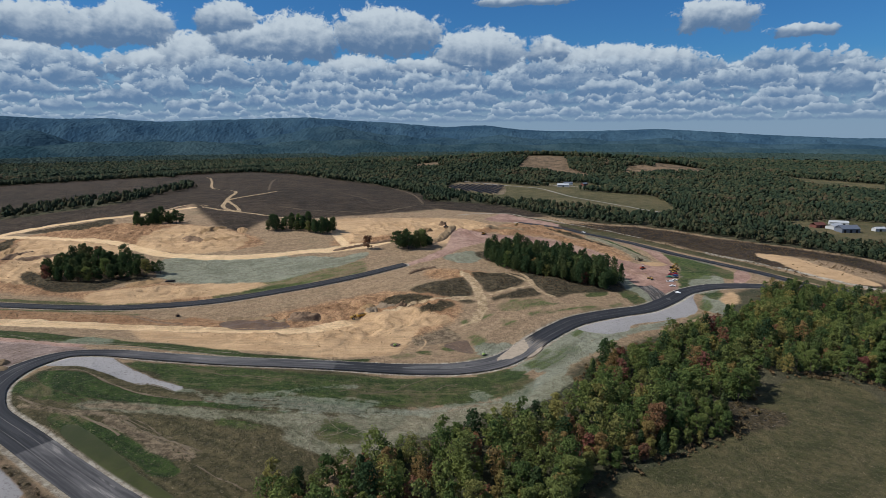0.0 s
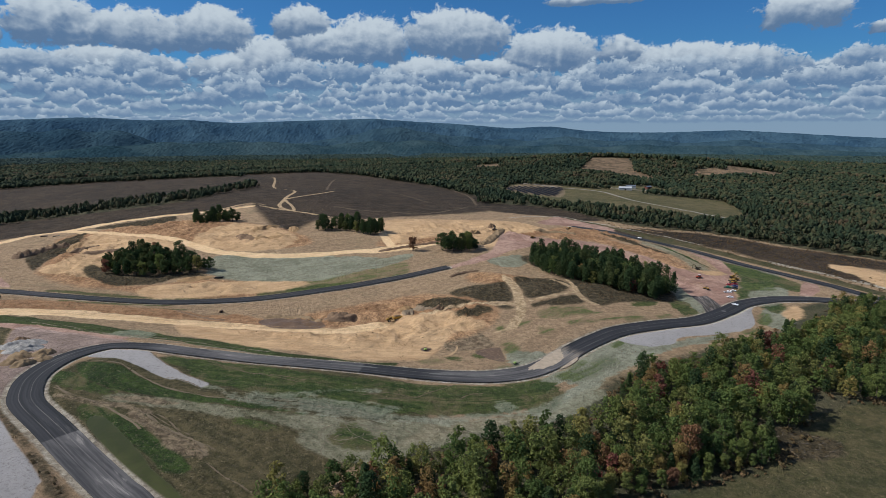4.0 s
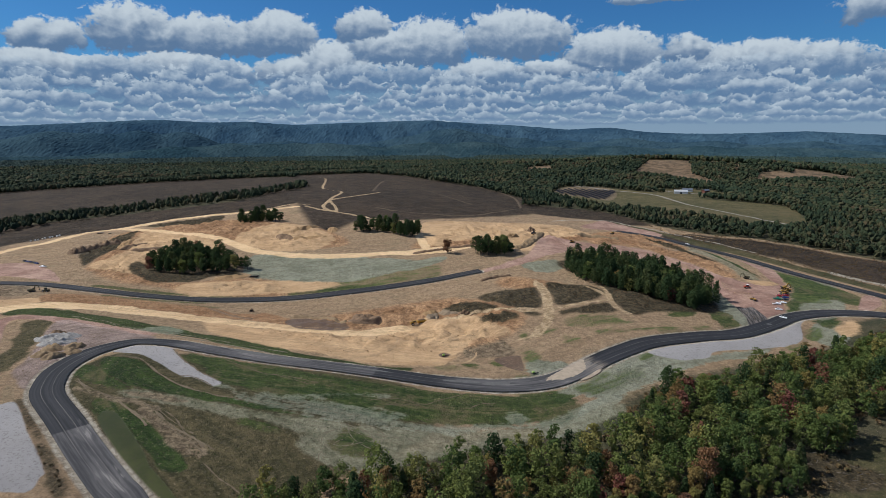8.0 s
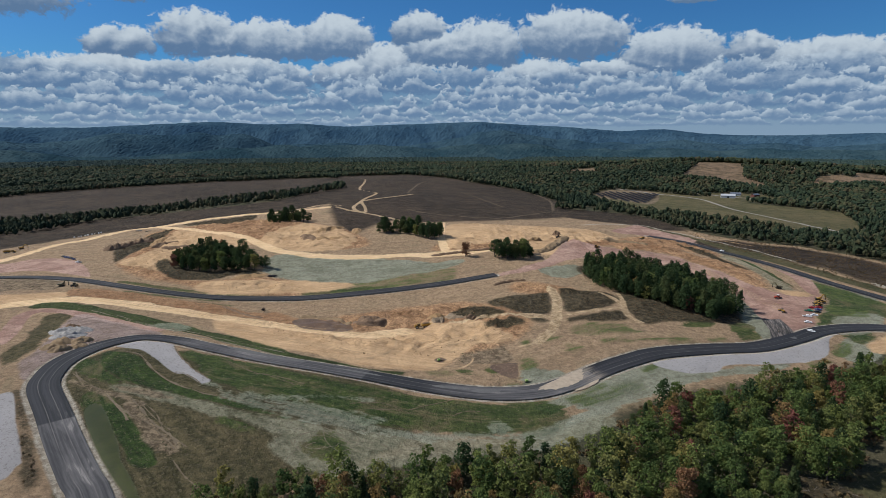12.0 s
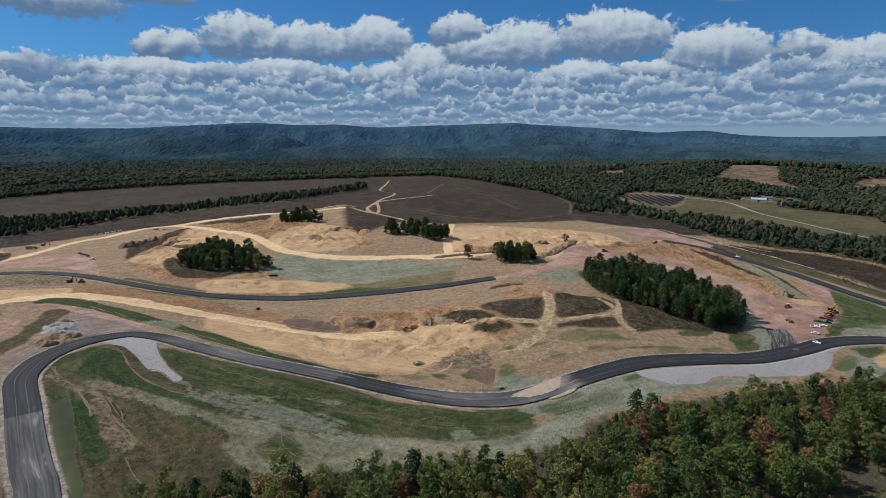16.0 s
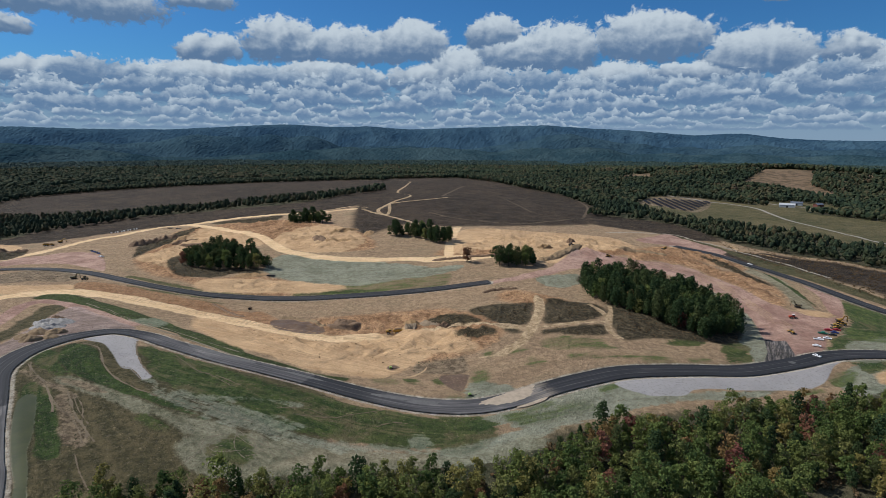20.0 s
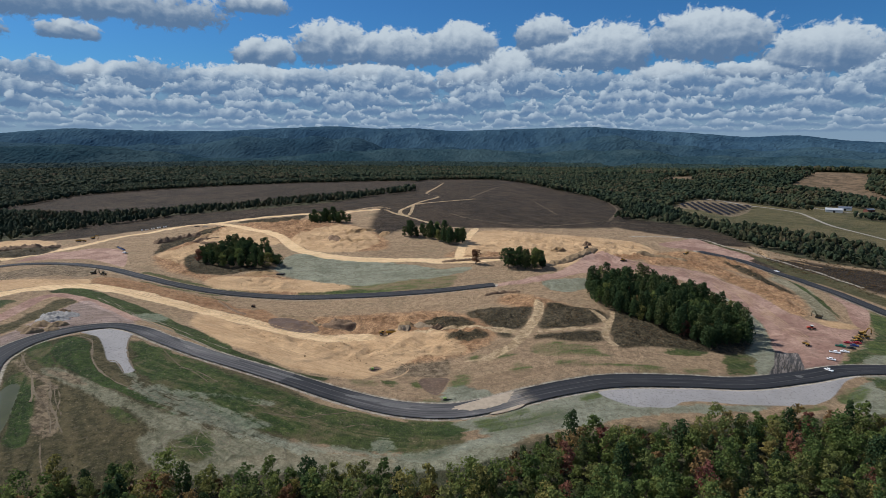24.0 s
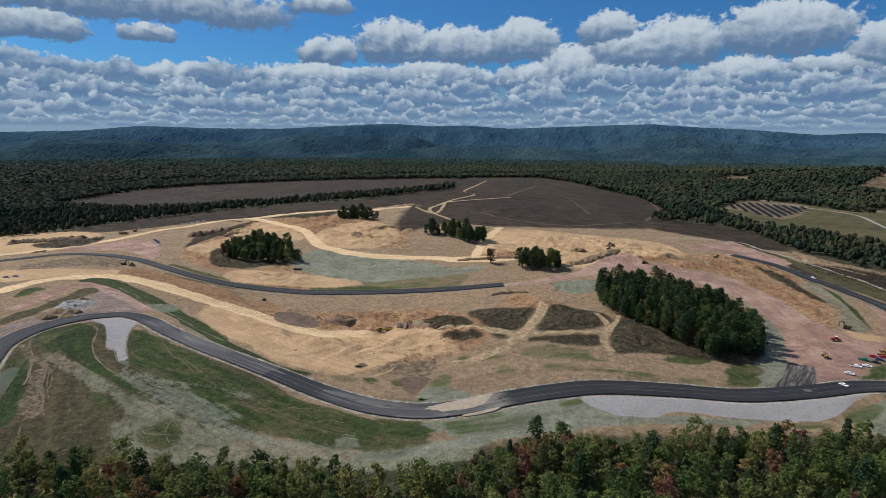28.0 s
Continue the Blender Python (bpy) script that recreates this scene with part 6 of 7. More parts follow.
def car(x, y, turn, paint, label, group, pickup=False):
    t = thing("pickup_truck" if pickup else "car", x, y, turn, label, "truck" if pickup else "car", group)
    long, wide = (5.6, 1.95) if pickup else (4.6, 1.8)
    body = part("body", box(long, wide, 0.62, 0, 0, 0.36, 0.14), PAINT[paint], t)
    if pickup:
        cab = part("cabin", box(2.2, wide * 0.94, 0.72, 0.25, 0, 0.95, 0.12, 0.78), PAINT[paint], t)
        part("cargo_bed", box(1.9, wide * 0.8, 0.06, -1.75, 0, 0.985, 0.02), STEEL, t)
        cx, cl = 0.25, 2.2
    else:
        cab = part("cabin", box(2.6, wide * 0.92, 0.56, -0.25, 0, 0.93, 0.12, 0.68), PAINT[paint], t)
        cx, cl = -0.25, 2.6
    for s in (-1, 1):
        part("side_window", box(cl * 0.66, 0.03, 0.34, cx, s * wide * 0.435, 1.04, 0.01, 0.85), GLASS, cab)
        part("headlight", box(0.08, 0.36, 0.16, long / 2 - 0.05, s * wide * 0.34, 0.66, 0.02), LAMP_GLASS, body)
        part("tail_light", box(0.08, 0.30, 0.16, -long / 2 + 0.05, s * wide * 0.36, 0.68, 0.02), TAIL_GLASS, body)
        for u in (0.31, -0.31):
            wheel(u * long, s * wide * 0.46, 0.34, 0.22, t)
    tilt = Matrix.Rotation(radians(-52), 4, "Y")
    part("windscreen", box(0.66, wide * 0.72, 0.03, cx + cl * 0.44, 0, 1.28, 0.01, 1, tilt.inverted()), GLASS, cab)
    part("rear_window", box(0.6, wide * 0.72, 0.03, cx - cl * 0.45, 0, 1.26, 0.01, 1, tilt), GLASS, cab)
    return t


def track_unit(y, long, wide, high, parent):
    bm = box(long, wide, high, 0, y, 0, high * 0.32)
    u = part("crawler_track", bm, RUBBER, parent)
    for i in range(4):
        part("roller", drum(high * 0.26, wide + 0.08, -long * 0.34 + i * long * 0.227, y, high * 0.48), STEEL, u)


def excavator(x, y, turn, paint, label, reach=1.0):
    t = thing("excavator", x, y, turn, label, "excavator", "site machines")
    for s in (-1, 1):
        track_unit(s * 1.15, 4.0, 0.6, 0.85, t)
    part("turntable", drum(0.8, 0.35, 0, 0, 0.95, "z"), STEEL, t)
    part("engine_house", box(2.6, 2.4, 1.15, -0.7, 0, 1.12, 0.16), paint, t)
    part("counterweight", box(0.8, 2.5, 1.0, -2.2, 0, 1.15, 0.2), STEEL, t)
    cab = part("cab", box(1.5, 0.95, 1.5, 1.0, 0.7, 1.12, 0.14, 0.9), paint, t)
    part("cab_window", box(1.2, 0.99, 0.7, 1.02, 0.7, 1.75, 0.03, 0.92), GLASS, cab)
    p0, p1, p2, p3 = (1.0, -0.3, 1.6), (3.2 * reach, -0.3, 4.6), (5.4 * reach, -0.3, 4.1), (5.9 * reach, -0.3, 1.5)
    boom = part("boom", beam(p0, p1, 0.45, 0.6), paint, t)
    part("boom_tip", beam(p1, p2, 0.4, 0.5), paint, boom)
    part("stick", beam(p2, p3, 0.32, 0.4), paint, t)
    part("hydraulic_ram", beam((1.6, -0.3, 1.4), (3.0 * reach, -0.3, 3.6), 0.14, 0.14), STEEL, boom)
    part("bucket", box(0.9, 1.1, 0.9, 5.7 * reach, -0.3, 0.75, 0.2, 0.7), STEEL, t)
    return t


def loader(x, y, turn, paint, label, name="wheel_loader", blade=True):
    """A wheeled machine with a cab amidships and a blade or bucket in front."""
    t = thing(name, x, y, turn, label, "machine", "site machines")
    part("engine_hood", box(2.4, 1.7, 1.1, -1.7, 0, 0.95, 0.18, 0.9), paint, t)
    part("front_frame", box(2.0, 1.3, 0.7, 1.3, 0, 0.8, 0.12), paint, t)
    cab = part("cab", box(1.4, 1.5, 1.6, -0.1, 0, 1.4, 0.12, 0.88), paint, t)
    part("cab_window", box(1.44, 1.54, 0.75, -0.1, 0, 2.0, 0.03, 0.92), GLASS, cab)
    part("cab_roof", box(1.6, 1.7, 0.12, -0.1, 0, 2.98, 0.04), PAINT["white"] if paint is ORANGE else paint, cab)
    for sx in (-1.6, 1.5):
        for s in (-1, 1):
            wheel(sx, s * 1.05, 0.75, 0.6, t)
    if blade:
        for s in (-1, 1):
            part("lift_arm", beam((0.9, s * 0.6, 1.4), (3.0, s * 0.6, 0.7), 0.2, 0.3), paint, t)
        part("bucket", box(1.0, 2.6, 0.95, 3.3, 0, 0.2, 0.2, 0.75), STEEL, t)
    return t


def roller(x, y, turn, label):
    t = thing("road_roller", x, y, turn, label, "roller", "site machines")
    part("drum", drum(0.75, 2.1, 1.7, 0, 0.75), STEEL, t)
    part("drum_frame", box(1.5, 2.3, 0.4, 1.6, 0, 1.0, 0.08), YELLOW, t)
    part("engine_hood", box(2.2, 1.6, 0.9, -1.5, 0, 0.95, 0.18, 0.9), YELLOW, t)
    part("canopy_roof", box(1.5, 1.6, 0.14, -0.1, 0, 2.6, 0.04), STEEL, t)
    for sx in (-0.7, 0.5):
        for s in (-1, 1):
            part("canopy_post", beam((sx, s * 0.65, 1.2), (sx, s * 0.65, 2.62), 0.1, 0.1), STEEL, t)
    part("seat", box(0.6, 0.6, 0.8, -0.2, 0, 1.2, 0.12), RUBBER, t)
    for s in (-1, 1):
        wheel(-1.6, s * 0.85, 0.75, 0.5, t)
    return t


def dozer(x, y, turn, label):
    t = thing("bulldozer", x, y, turn, label, "bulldozer", "site machines")
    for s in (-1, 1):
        track_unit(s * 1.0, 3.6, 0.6, 1.0, t)
    part("engine_hood", box(2.0, 1.3, 1.1, 0.9, 0, 1.0, 0.16), YELLOW, t)
    cab = part("cab", box(1.5, 1.5, 1.5, -0.6, 0, 1.35, 0.14, 0.86), YELLOW, t)
    part("cab_window", box(1.54, 1.54, 0.7, -0.6, 0, 1.95, 0.03, 0.9), GLASS, cab)
    part("blade", box(0.35, 3.6, 1.2, 2.7, 0, 0.1, 0.1), STEEL, t)
    for s in (-1, 1):
        part("push_arm", beam((0.4, s * 1.35, 0.5), (2.6, s * 1.35, 0.5), 0.2, 0.3), YELLOW, t)
    part("exhaust", drum(0.08, 0.8, 1.2, 0.3, 2.4, "z", 8), STEEL, t)
    return t


def dump_truck(x, y, turn, label):
    """An articulated hauler: tractor with cab, joint, dump body on four wheels."""
    t = thing("dump_truck", x, y, turn, label, "dump truck", "site machines")
    part("engine_hood", box(2.0, 1.9, 1.2, 4.2, 0, 1.2, 0.2, 0.85), YELLOW, t)
    cab = part("cab", box(1.7, 1.8, 1.7, 2.5, 0, 1.3, 0.14, 0.88), YELLOW, t)
    part("cab_window", box(1.74, 1.84, 0.8, 2.5, 0, 2.0, 0.03, 0.92), GLASS, cab)
    part("hitch", box(1.6, 0.7, 0.5, 1.1, 0, 0.9, 0.1), STEEL, t)
    bed = part("dump_body", box(6.0, 2.7, 1.5, -2.4, 0, 1.35, 0.22, 1.06), YELLOW, t)
    part("load", box(5.2, 2.2, 0.6, -2.4, 0, 2.82, 0.25, 0.55), SPOIL, bed, "heap of brown soil")
    for sx in (3.7, -1.6, -3.5):
        for s in (-1, 1):
            wheel(sx, s * 1.2, 0.9, 0.65, t)
    return t


# ---- heaps ----
SPOIL = plain("brown_spoil", (0.22, 0.14, 0.085), 0.95, 0, 0.5, 0.8)
OCHRE = plain("ochre_spoil", (0.36, 0.225, 0.11), 0.95, 0, 0.4, 0.8)
RUBBLE = plain("grey_rubble", (0.37, 0.35, 0.325), 0.9, 0, 0.55, 0.9)
TAN = plain("tan_spoil", (0.27, 0.185, 0.105), 0.95, 0, 0.4, 0.8)
CREAM = plain("cream_rubble", (0.33, 0.245, 0.160), 0.9, 0, 0.5, 0.9)
SAND_RUT = plain("sandy_rut", (0.44, 0.295, 0.165), 0.95, 0, 0.3, 0.5)
WASH = plain("washed_soil", (0.175, 0.132, 0.084), 0.95, 0, 0.35, 0.5)
DUST = plain("pale_rut", (0.22, 0.185, 0.125), 0.95, 0, 0.3, 0.5)


def heap(x, y, long, wide, high, turn, mat, seed, label, name="spoil_mound", rough=0.35):
    n = 26
    g = np.linspace(-1, 1, n)
    u, v = np.meshgrid(g, g)
    r = np.sqrt(u * u + v * v)
    z = high * np.clip(1 - r * r, -0.1, 1)
    bumpy = np.array([[noise.fractal(Vector((a * 2.3, b * 2.3, seed)), 0.7, 2.1, 5) for a in g] for b in g])
    z = z * (1 + rough * bumpy) + high * rough * 0.35 * bumpy * (r < 0.98)
    a = radians(turn)
    xx = x + (u * long * math.cos(a) - v * wide * math.sin(a)) / 2
    yy = y + (u * long * math.sin(a) + v * wide * math.cos(a)) / 2
    zz = drape(xx, yy) + np.where(r < 1, z, -0.4)
    me = mesh_from(name, np.stack([xx, yy, zz], 2).reshape(-1, 3), grid_faces(n, n), mat, True)
    return tagged(new(name, me), label, "heap", "heaps of soil and stone")


for hx, hy, lo, wi, hi, tu, seed in ((-207.9, 315.9, 23, 13.5, 2.2, 20, 1), (-202.5, 305.1, 18.9, 12.2, 1.9, 30, 2)):
    heap(hx, hy, lo, wi, hi, tu, RUBBLE, seed, "heap of pale grey broken rubble on gravel", "rubble_mound", 0.6)
for hx, hy, lo, wi, hi, tu, seed in ((-197.1, 293, 12.2, 9.5, 2.4, 0, 3), (-189, 295.7, 12.2, 8.1, 2.3, 40, 4), (-197.1, 283.5, 10.8, 8.1, 2.2, 10, 5), (-190.4, 280.8, 12.2, 8.1, 2.2, 60, 6), (-185, 287.6, 9.5, 8.1, 2, 0, 7)):
    heap(hx, hy, lo, wi, hi, tu, TAN, seed, "smooth heap of tan sand on gravel", "sand_mound", 0.3)
heap(-212, 322.7, 10.8, 6.8, 2.4, 10, SPOIL, 8, "dark heap of soil beside grey rubble")
heap(-47.2, 365.9, 23, 13.5, 2.3, 20, SPOIL, 9, "low brown spoil heap beside a muddy pond", rough=0.35)
heap(-5.4, 372.6, 12.2, 8.1, 2, 0, OCHRE, 11, "ochre soil heap beside the hauling truck", rough=0.4)
heap(6.8, 372.6, 14.9, 6.8, 2.2, -10, CREAM, 12, "pale cream heap of broken stone beside dark brush", "rubble_mound", 0.5)
heap(16.2, 367.2, 9.5, 6.8, 2.2, 30, SPOIL, 13, "low brown heap beside dark brush", rough=0.7)
heap(109.4, 598.1, 9.5, 6.8, 3.2, 0, SPOIL, 14, "dark heap on the sandy slope", rough=0.7)
heap(83.7, 567, 18.9, 9.5, 3.5, 30, OCHRE, 15, "ochre spoil heap on the sandy slope", rough=0.5)
for i, (hx, hy) in enumerate(((-159.3, 468.5), (-276.8, 567), (-290.2, 583.2), (-313.2, 594), (-256.5, 550.8), (-121.5, 610.2), (-94.5, 604.8), (-135, 572.4), (-113.4, 567))):
    heap(hx, hy, 27 + 5.4 * (i % 3), 10.8, 1.35 + 0.54 * (i % 2), 15 + 40 * (i % 4), (OCHRE, SPOIL, OCHRE)[i % 3], 20 + i, "rough bank of dug soil in the cutting", "soil_bank", 0.7)


def bank(line, half, high, mat, seed, label, name):
    """A rough ridge of tipped soil or stone along a line."""
    n, m = 16 * len(line), 13
    mid = spline(line, n)
    d = np.gradient(mid, axis=0)
    d /= np.linalg.norm(d, axis=1)[:, None] + 1e-9
    nrm = np.stack([-d[:, 1], d[:, 0]], 1)
    u = np.linspace(-1, 1, m)
    ends = np.clip(np.minimum(np.arange(n), np.arange(n)[::-1]) / 6.0, 0.03, 1)
    xy = mid[:, None, :] + nrm[:, None, :] * (u[None, :, None] * half * (0.6 + 0.4 * ends[:, None, None]))
    bumpy = np.array([[noise.fractal(Vector((x * 0.30, y * 0.30, seed)), 0.7, 2.1, 5) for x, y in row] for row in xy])
    z = high * (np.clip(1 - u * u, 0, 1)[None, :] * ends[:, None] * (0.9 + 0.55 * bumpy) + 0.07 * bumpy) - 0.12 - 0.5 * (np.abs(u) > 0.99)[None, :]
    z = drape(xy[..., 0], xy[..., 1]) + z
    me = mesh_from(name, np.concatenate([xy, z[..., None]], 2).reshape(-1, 3), grid_faces(n, m), mat, True)
    return tagged(new(name, me), label, "bank", "banks of soil and stone")


bank([(77.9, 526.5), (86.6, 532.5), (96.4, 545.5), (106.4, 563.6), (116.9, 586.1)], 5.0, 2.4, TAN, 41, "bank of tan broken stone under the sand quarry", "rubble_bank")
bank([(150.7, 586.8), (166.3, 586.9), (181.3, 583.9), (195.5, 578.6)], 4.0, 1.8, TAN, 42, "bank of tan broken rock beside pink gravel", "rubble_bank")
bank([(-511.9, 492.4), (-510.2, 505.6), (-496.4, 514.3), (-482, 522.7), (-467.1, 533.2), (-448.7, 533.7)], 6.5, 3.6, SPOIL, 43, "long dark bank of turned soil before the woods", "soil_bank")
bank([(-443.2, 528.9), (-439.5, 537.5), (-435.6, 546.3)], 4.0, 2.0, SPOIL, 44, "short dark bank of turned soil", "soil_bank")
bank([(-426.6, 453.4), (-426, 460.6), (-423.3, 466.3)], 2.5, 1.2, SPOIL, 45, "low dark heap of soil beside the hauling track", "soil_bank")
bank([(-14.5, 516.8), (1, 520.9), (15, 527.2), (31, 532.3), (43.7, 536.6)], 2.6, 1.6, SPOIL, 46, "rough dark edge of a dug soil step", "soil_bank")
bank([(35.6, 433.2), (43.3, 438.3), (52.5, 441.6), (60.9, 443.6)], 1.8, 1.3, SPOIL, 47, "dark heap of roots and soil on the hill crest", "soil_bank")
bank([(-97.4, 382.4), (-87.3, 380.8), (-76.4, 377.5), (-64.8, 369.5), (-58.7, 362.4)], 2.0, 1.3, TAN, 48, "tan earth rim along a muddy pond", "soil_bank")
bank([(-53.2, 362.7), (-51.5, 372.7), (-47.7, 372.7), (-41.5, 374.5)], 4.5, 1.7, SPOIL, 49, "brown rocky spoil heap beside a muddy pond", "soil_bank")
bank([(-157.2, 402.4), (-143.2, 393.1), (-129.6, 384), (-120.4, 379.1)], 1.6, 0.9, SPOIL, 50, "dark rough ditch edge below the upper track", "soil_bank")
bank([(-7.4, 363.3), (-4, 364.7), (-0.2, 364.5)], 3.0, 2.2, CREAM, 51, "pale heap of broken stone behind the dump truck", "rubble_bank")
bank([(-329.2, 554.7), (-320.8, 568.7), (-312.6, 583.8), (-296.7, 592.6)], 6.0, 4.0, SPOIL, 54, "dark heap of turned soil and roots in the cutting", "soil_bank")


# ---- vehicles and machines ----
car(236, 372.5, -48, "white", "white car with dark windows driven onto the asphalt track", "parked cars")
car(243, 388.5, -22, "white", "white saloon car on pink gravel", "parked cars")
car(249.3, 400.6, -20, "white", "white pickup truck on pink gravel", "parked cars", True)
car(255.2, 402.4, -20, "white", "white hatchback beside a pickup truck", "parked cars")
car(256.2, 411, -20, "green", "green pickup truck on pink gravel", "parked cars", True)
car(261.6, 409.6, -20, "dark", "black car beside a green truck", "parked cars")
car(265.0, 414.6, -20, "blue", "dark blue car on pink gravel", "parked cars")
car(263.4, 419.4, -20, "red", "dark red car on pink gravel", "parked cars")
car(268.6, 419.8, -20, "red", "dark red van beside a blue car", "parked cars")
car(272.7, 590, -58, "white", "white car on the far asphalt track", "parked cars")
for i, (cx, cy) in enumerate(((-357, 537), (-352.5, 533.5), (-348, 530), (-343.5, 527), (-339, 523.5))):
    car(cx, cy, 150, ("dark", "blue", "blue", "dark", "blue")[i], "dark blue car parked in a row on pink gravel", "cars parked in a row")
car(-326, 510, 165, "white", "white pickup truck on pink gravel", "parked cars", True)
for cx, cy in ((-332.9, 360.2), (-329.8, 365.5)):
    car(cx, cy, 8, "silver", "silver car parked beside a dark soil heap", "parked cars")
loader(270.5, 424, 190, YELLOW, "yellow wheel loader parked at the gravel edge")
loader(277, 431, 175, YELLOW, "yellow wheel loader parked at the gravel edge")
dozer(272.5, 428.5, 185, "yellow bulldozer parked between loaders")
excavator(278.5, 437, 0, YELLOW, "yellow excavator parked beside the loaders", 0.8)
excavator(261.9, 462.5, 165, OLIVE, "olive excavator with its boom folded", 0.75)
loader(250.4, 440.6, 0, ORANGE, "red soil stabiliser with a white roof", "soil_stabiliser", False)
roller(236.9, 410, 100, "yellow and black road roller on pink gravel")
dump_truck(-13.5, 360.5, 196, "yellow articulated dump truck loaded with soil on bare sand")
loader(-278, 428.6, 170, OLIVE, "olive brown wheeled carrier beside the asphalt track", "site_carrier", False)
excavator(-288, 429.5, 20, OLIVE, "olive excavator beside the wheeled carrier", 0.8)
dump_truck(-432.3, 569.5, 20, "yellow dump truck on the sandy hauling track")
excavator(-433.5, 587.4, 20, YELLOW, "yellow excavator on the sandy hauling track")
dozer(201.6, 614.8, 200, "yellow bulldozer levelling the sandy slope")
dozer(138.6, 550.6, 20, "dark dusty bulldozer spreading soil on pink gravel")
loader(109, 584, 20, STEEL, "dark wheel loader on top of the sandy slope")

# ---- loose site gear ----
PLASTIC = plain("black_plastic", (0.02, 0.02, 0.022), 0.5, 0, 0.3, 2.0)
WRAP = plain("white_wrap", (0.72, 0.72, 0.70), 0.5, 0, 0.15, 2.0)
LIME = plain("lime_paint", (0.32, 0.45, 0.12), 0.5, 0, 0.25, 2.0)
CONCRETE = plain("concrete", (0.42, 0.40, 0.37), 0.85, 0, 0.3, 1.0)
TIMBER = plain("grey_timber", (0.20, 0.17, 0.14), 0.85, 0, 0.4, 2.0)
for px, py in ((-1.4, 298.4), (41.9, 274.1)):
    t = thing("pump", px, py, 20, "lime green pump set beside a muddy hollow", "pump", "pumps")
    part("housing", box(1.6, 1.1, 0.9, 0, 0, 0.35, 0.15, 0.9), LIME, t)
    part("skid", box(2.0, 1.2, 0.35, 0, 0, 0, 0.05), STEEL, t)
    part("hose", drum(0.12, 3.0, 1.8, 0, 0.15, "x", 8), PLASTIC, t)
for i in range(6):
    t = tagged(new("drain_pipe"), "long black plastic drain pipe lying on soil", "pipe", "stacked pipes")
    t.matrix_world = pose(-141.8 + 0.2 * i, 468.4 + 0.75 * (i % 3), drape(-141.8, 468.4) + 0.05 + 0.55 * (i // 3), 0, 0, 4)
    part("pipe", drum(0.32, 6.2, 0, 0, 0.35, "x", 12), PLASTIC, t)
t = thing("culvert", -126.9, 399.6, -80, "concrete culvert mouth in an earth bank", "culvert")
bm = drum(1.0, 2.4, 0, 0, 0.8, "x", 18)
part("pipe", bm, SPOIL, t)
part("bore", drum(0.8, 0.1, 1.2, 0, 0.8, "x", 18), PLASTIC, t)
part("headwall", box(0.4, 2.8, 1.3, 0.6, 0, 0, 0.05), SPOIL, t, "soil-stained headwall")
for i in range(9):
    u = i / 8
    t = thing("wrapped_bale", -413 + 19 * u + (i % 2), 641 + 19 * u, 20 * i, "white wrapped bale beside the dirt track", "bale", "wrapped bales")
    part("bale", drum(0.75, 1.3, 0, 0, 0.75), WRAP, t)
for px, py in ((-351, 660.2), (-337.5, 656.1)):
    t = thing("mat_stack", px, py, 10, "stack of dark mats on sandy soil", "mats", "mat stacks")
    for i in range(3):
        part("mat", box(6.0, 2.6, 0.25, 0.1 * i, 0, 0.27 * i, 0.04), PLASTIC, t)

# ---- solar field ----
CELLS, _cells = material("solar_cells")
finish(_cells, _cells.mix(_cells.step(_cells.noise(0.6, 4), 0.35, 0.65), (0.008, 0.009, 0.012), (0.018, 0.019, 0.026)), 0.7, spec=0.05)
for i in range(10):
    sx = 284.9 + 12.15 * i
    lo, hi = np.interp(sx, (279.5, 305.1, 326.7, 401), (1147.5, 1047.6, 1012.5, 1158.3)), np.interp(sx, (279.5, 324, 401), (1171.8, 1231.2, 1177.2))
    t = thing("solar_table", sx, (lo + hi) / 2, 0, "long tilted row of dark solar panels in a meadow", "solar panels", "solar panel rows", 0.6)
    tilt = Matrix.Rotation(radians(-10), 4, "Y")
    n = max(2, int((hi - lo) / 19))
    ln = (hi - lo) / n
    for j in range(n):
        part("panel", box(4.3, ln - 1.1, 0.14, 0, -(hi - lo) / 2 + ln * (j + 0.5), 1.9, 0.02, 1, tilt), CELLS, t)
        part("post", box(0.2, 0.2, 1.9, 0, -(hi - lo) / 2 + ln * (j + 0.5), 0, 0.02), STEEL, t)
        part("rail", box(0.3, ln - 0.4, 0.25, -2.2, -(hi - lo) / 2 + ln * (j + 0.5), 0.85, 0.02), STEEL, t, "grey metal edge rail")

# ---- farm buildings ----
WALLS = {"white": plain("white_boards", (0.46, 0.46, 0.44), 0.7, 0, 0.15, 1.0), "grey": plain("grey_sheet", (0.20, 0.22, 0.26), 0.5, 0.3, 0.25, 1.0), "red": plain("red_boards", (0.16, 0.06, 0.045), 0.8, 0, 0.3, 1.0)}
ROOFS = {"grey": plain("blue_grey_roof", (0.17, 0.19, 0.23), 0.4, 0.3, 0.25, 0.7), "white": plain("white_roof", (0.48, 0.49, 0.50), 0.45, 0.1, 0.15, 0.7), "red": plain("rust_roof", (0.15, 0.055, 0.04), 0.6, 0, 0.3, 0.7)}


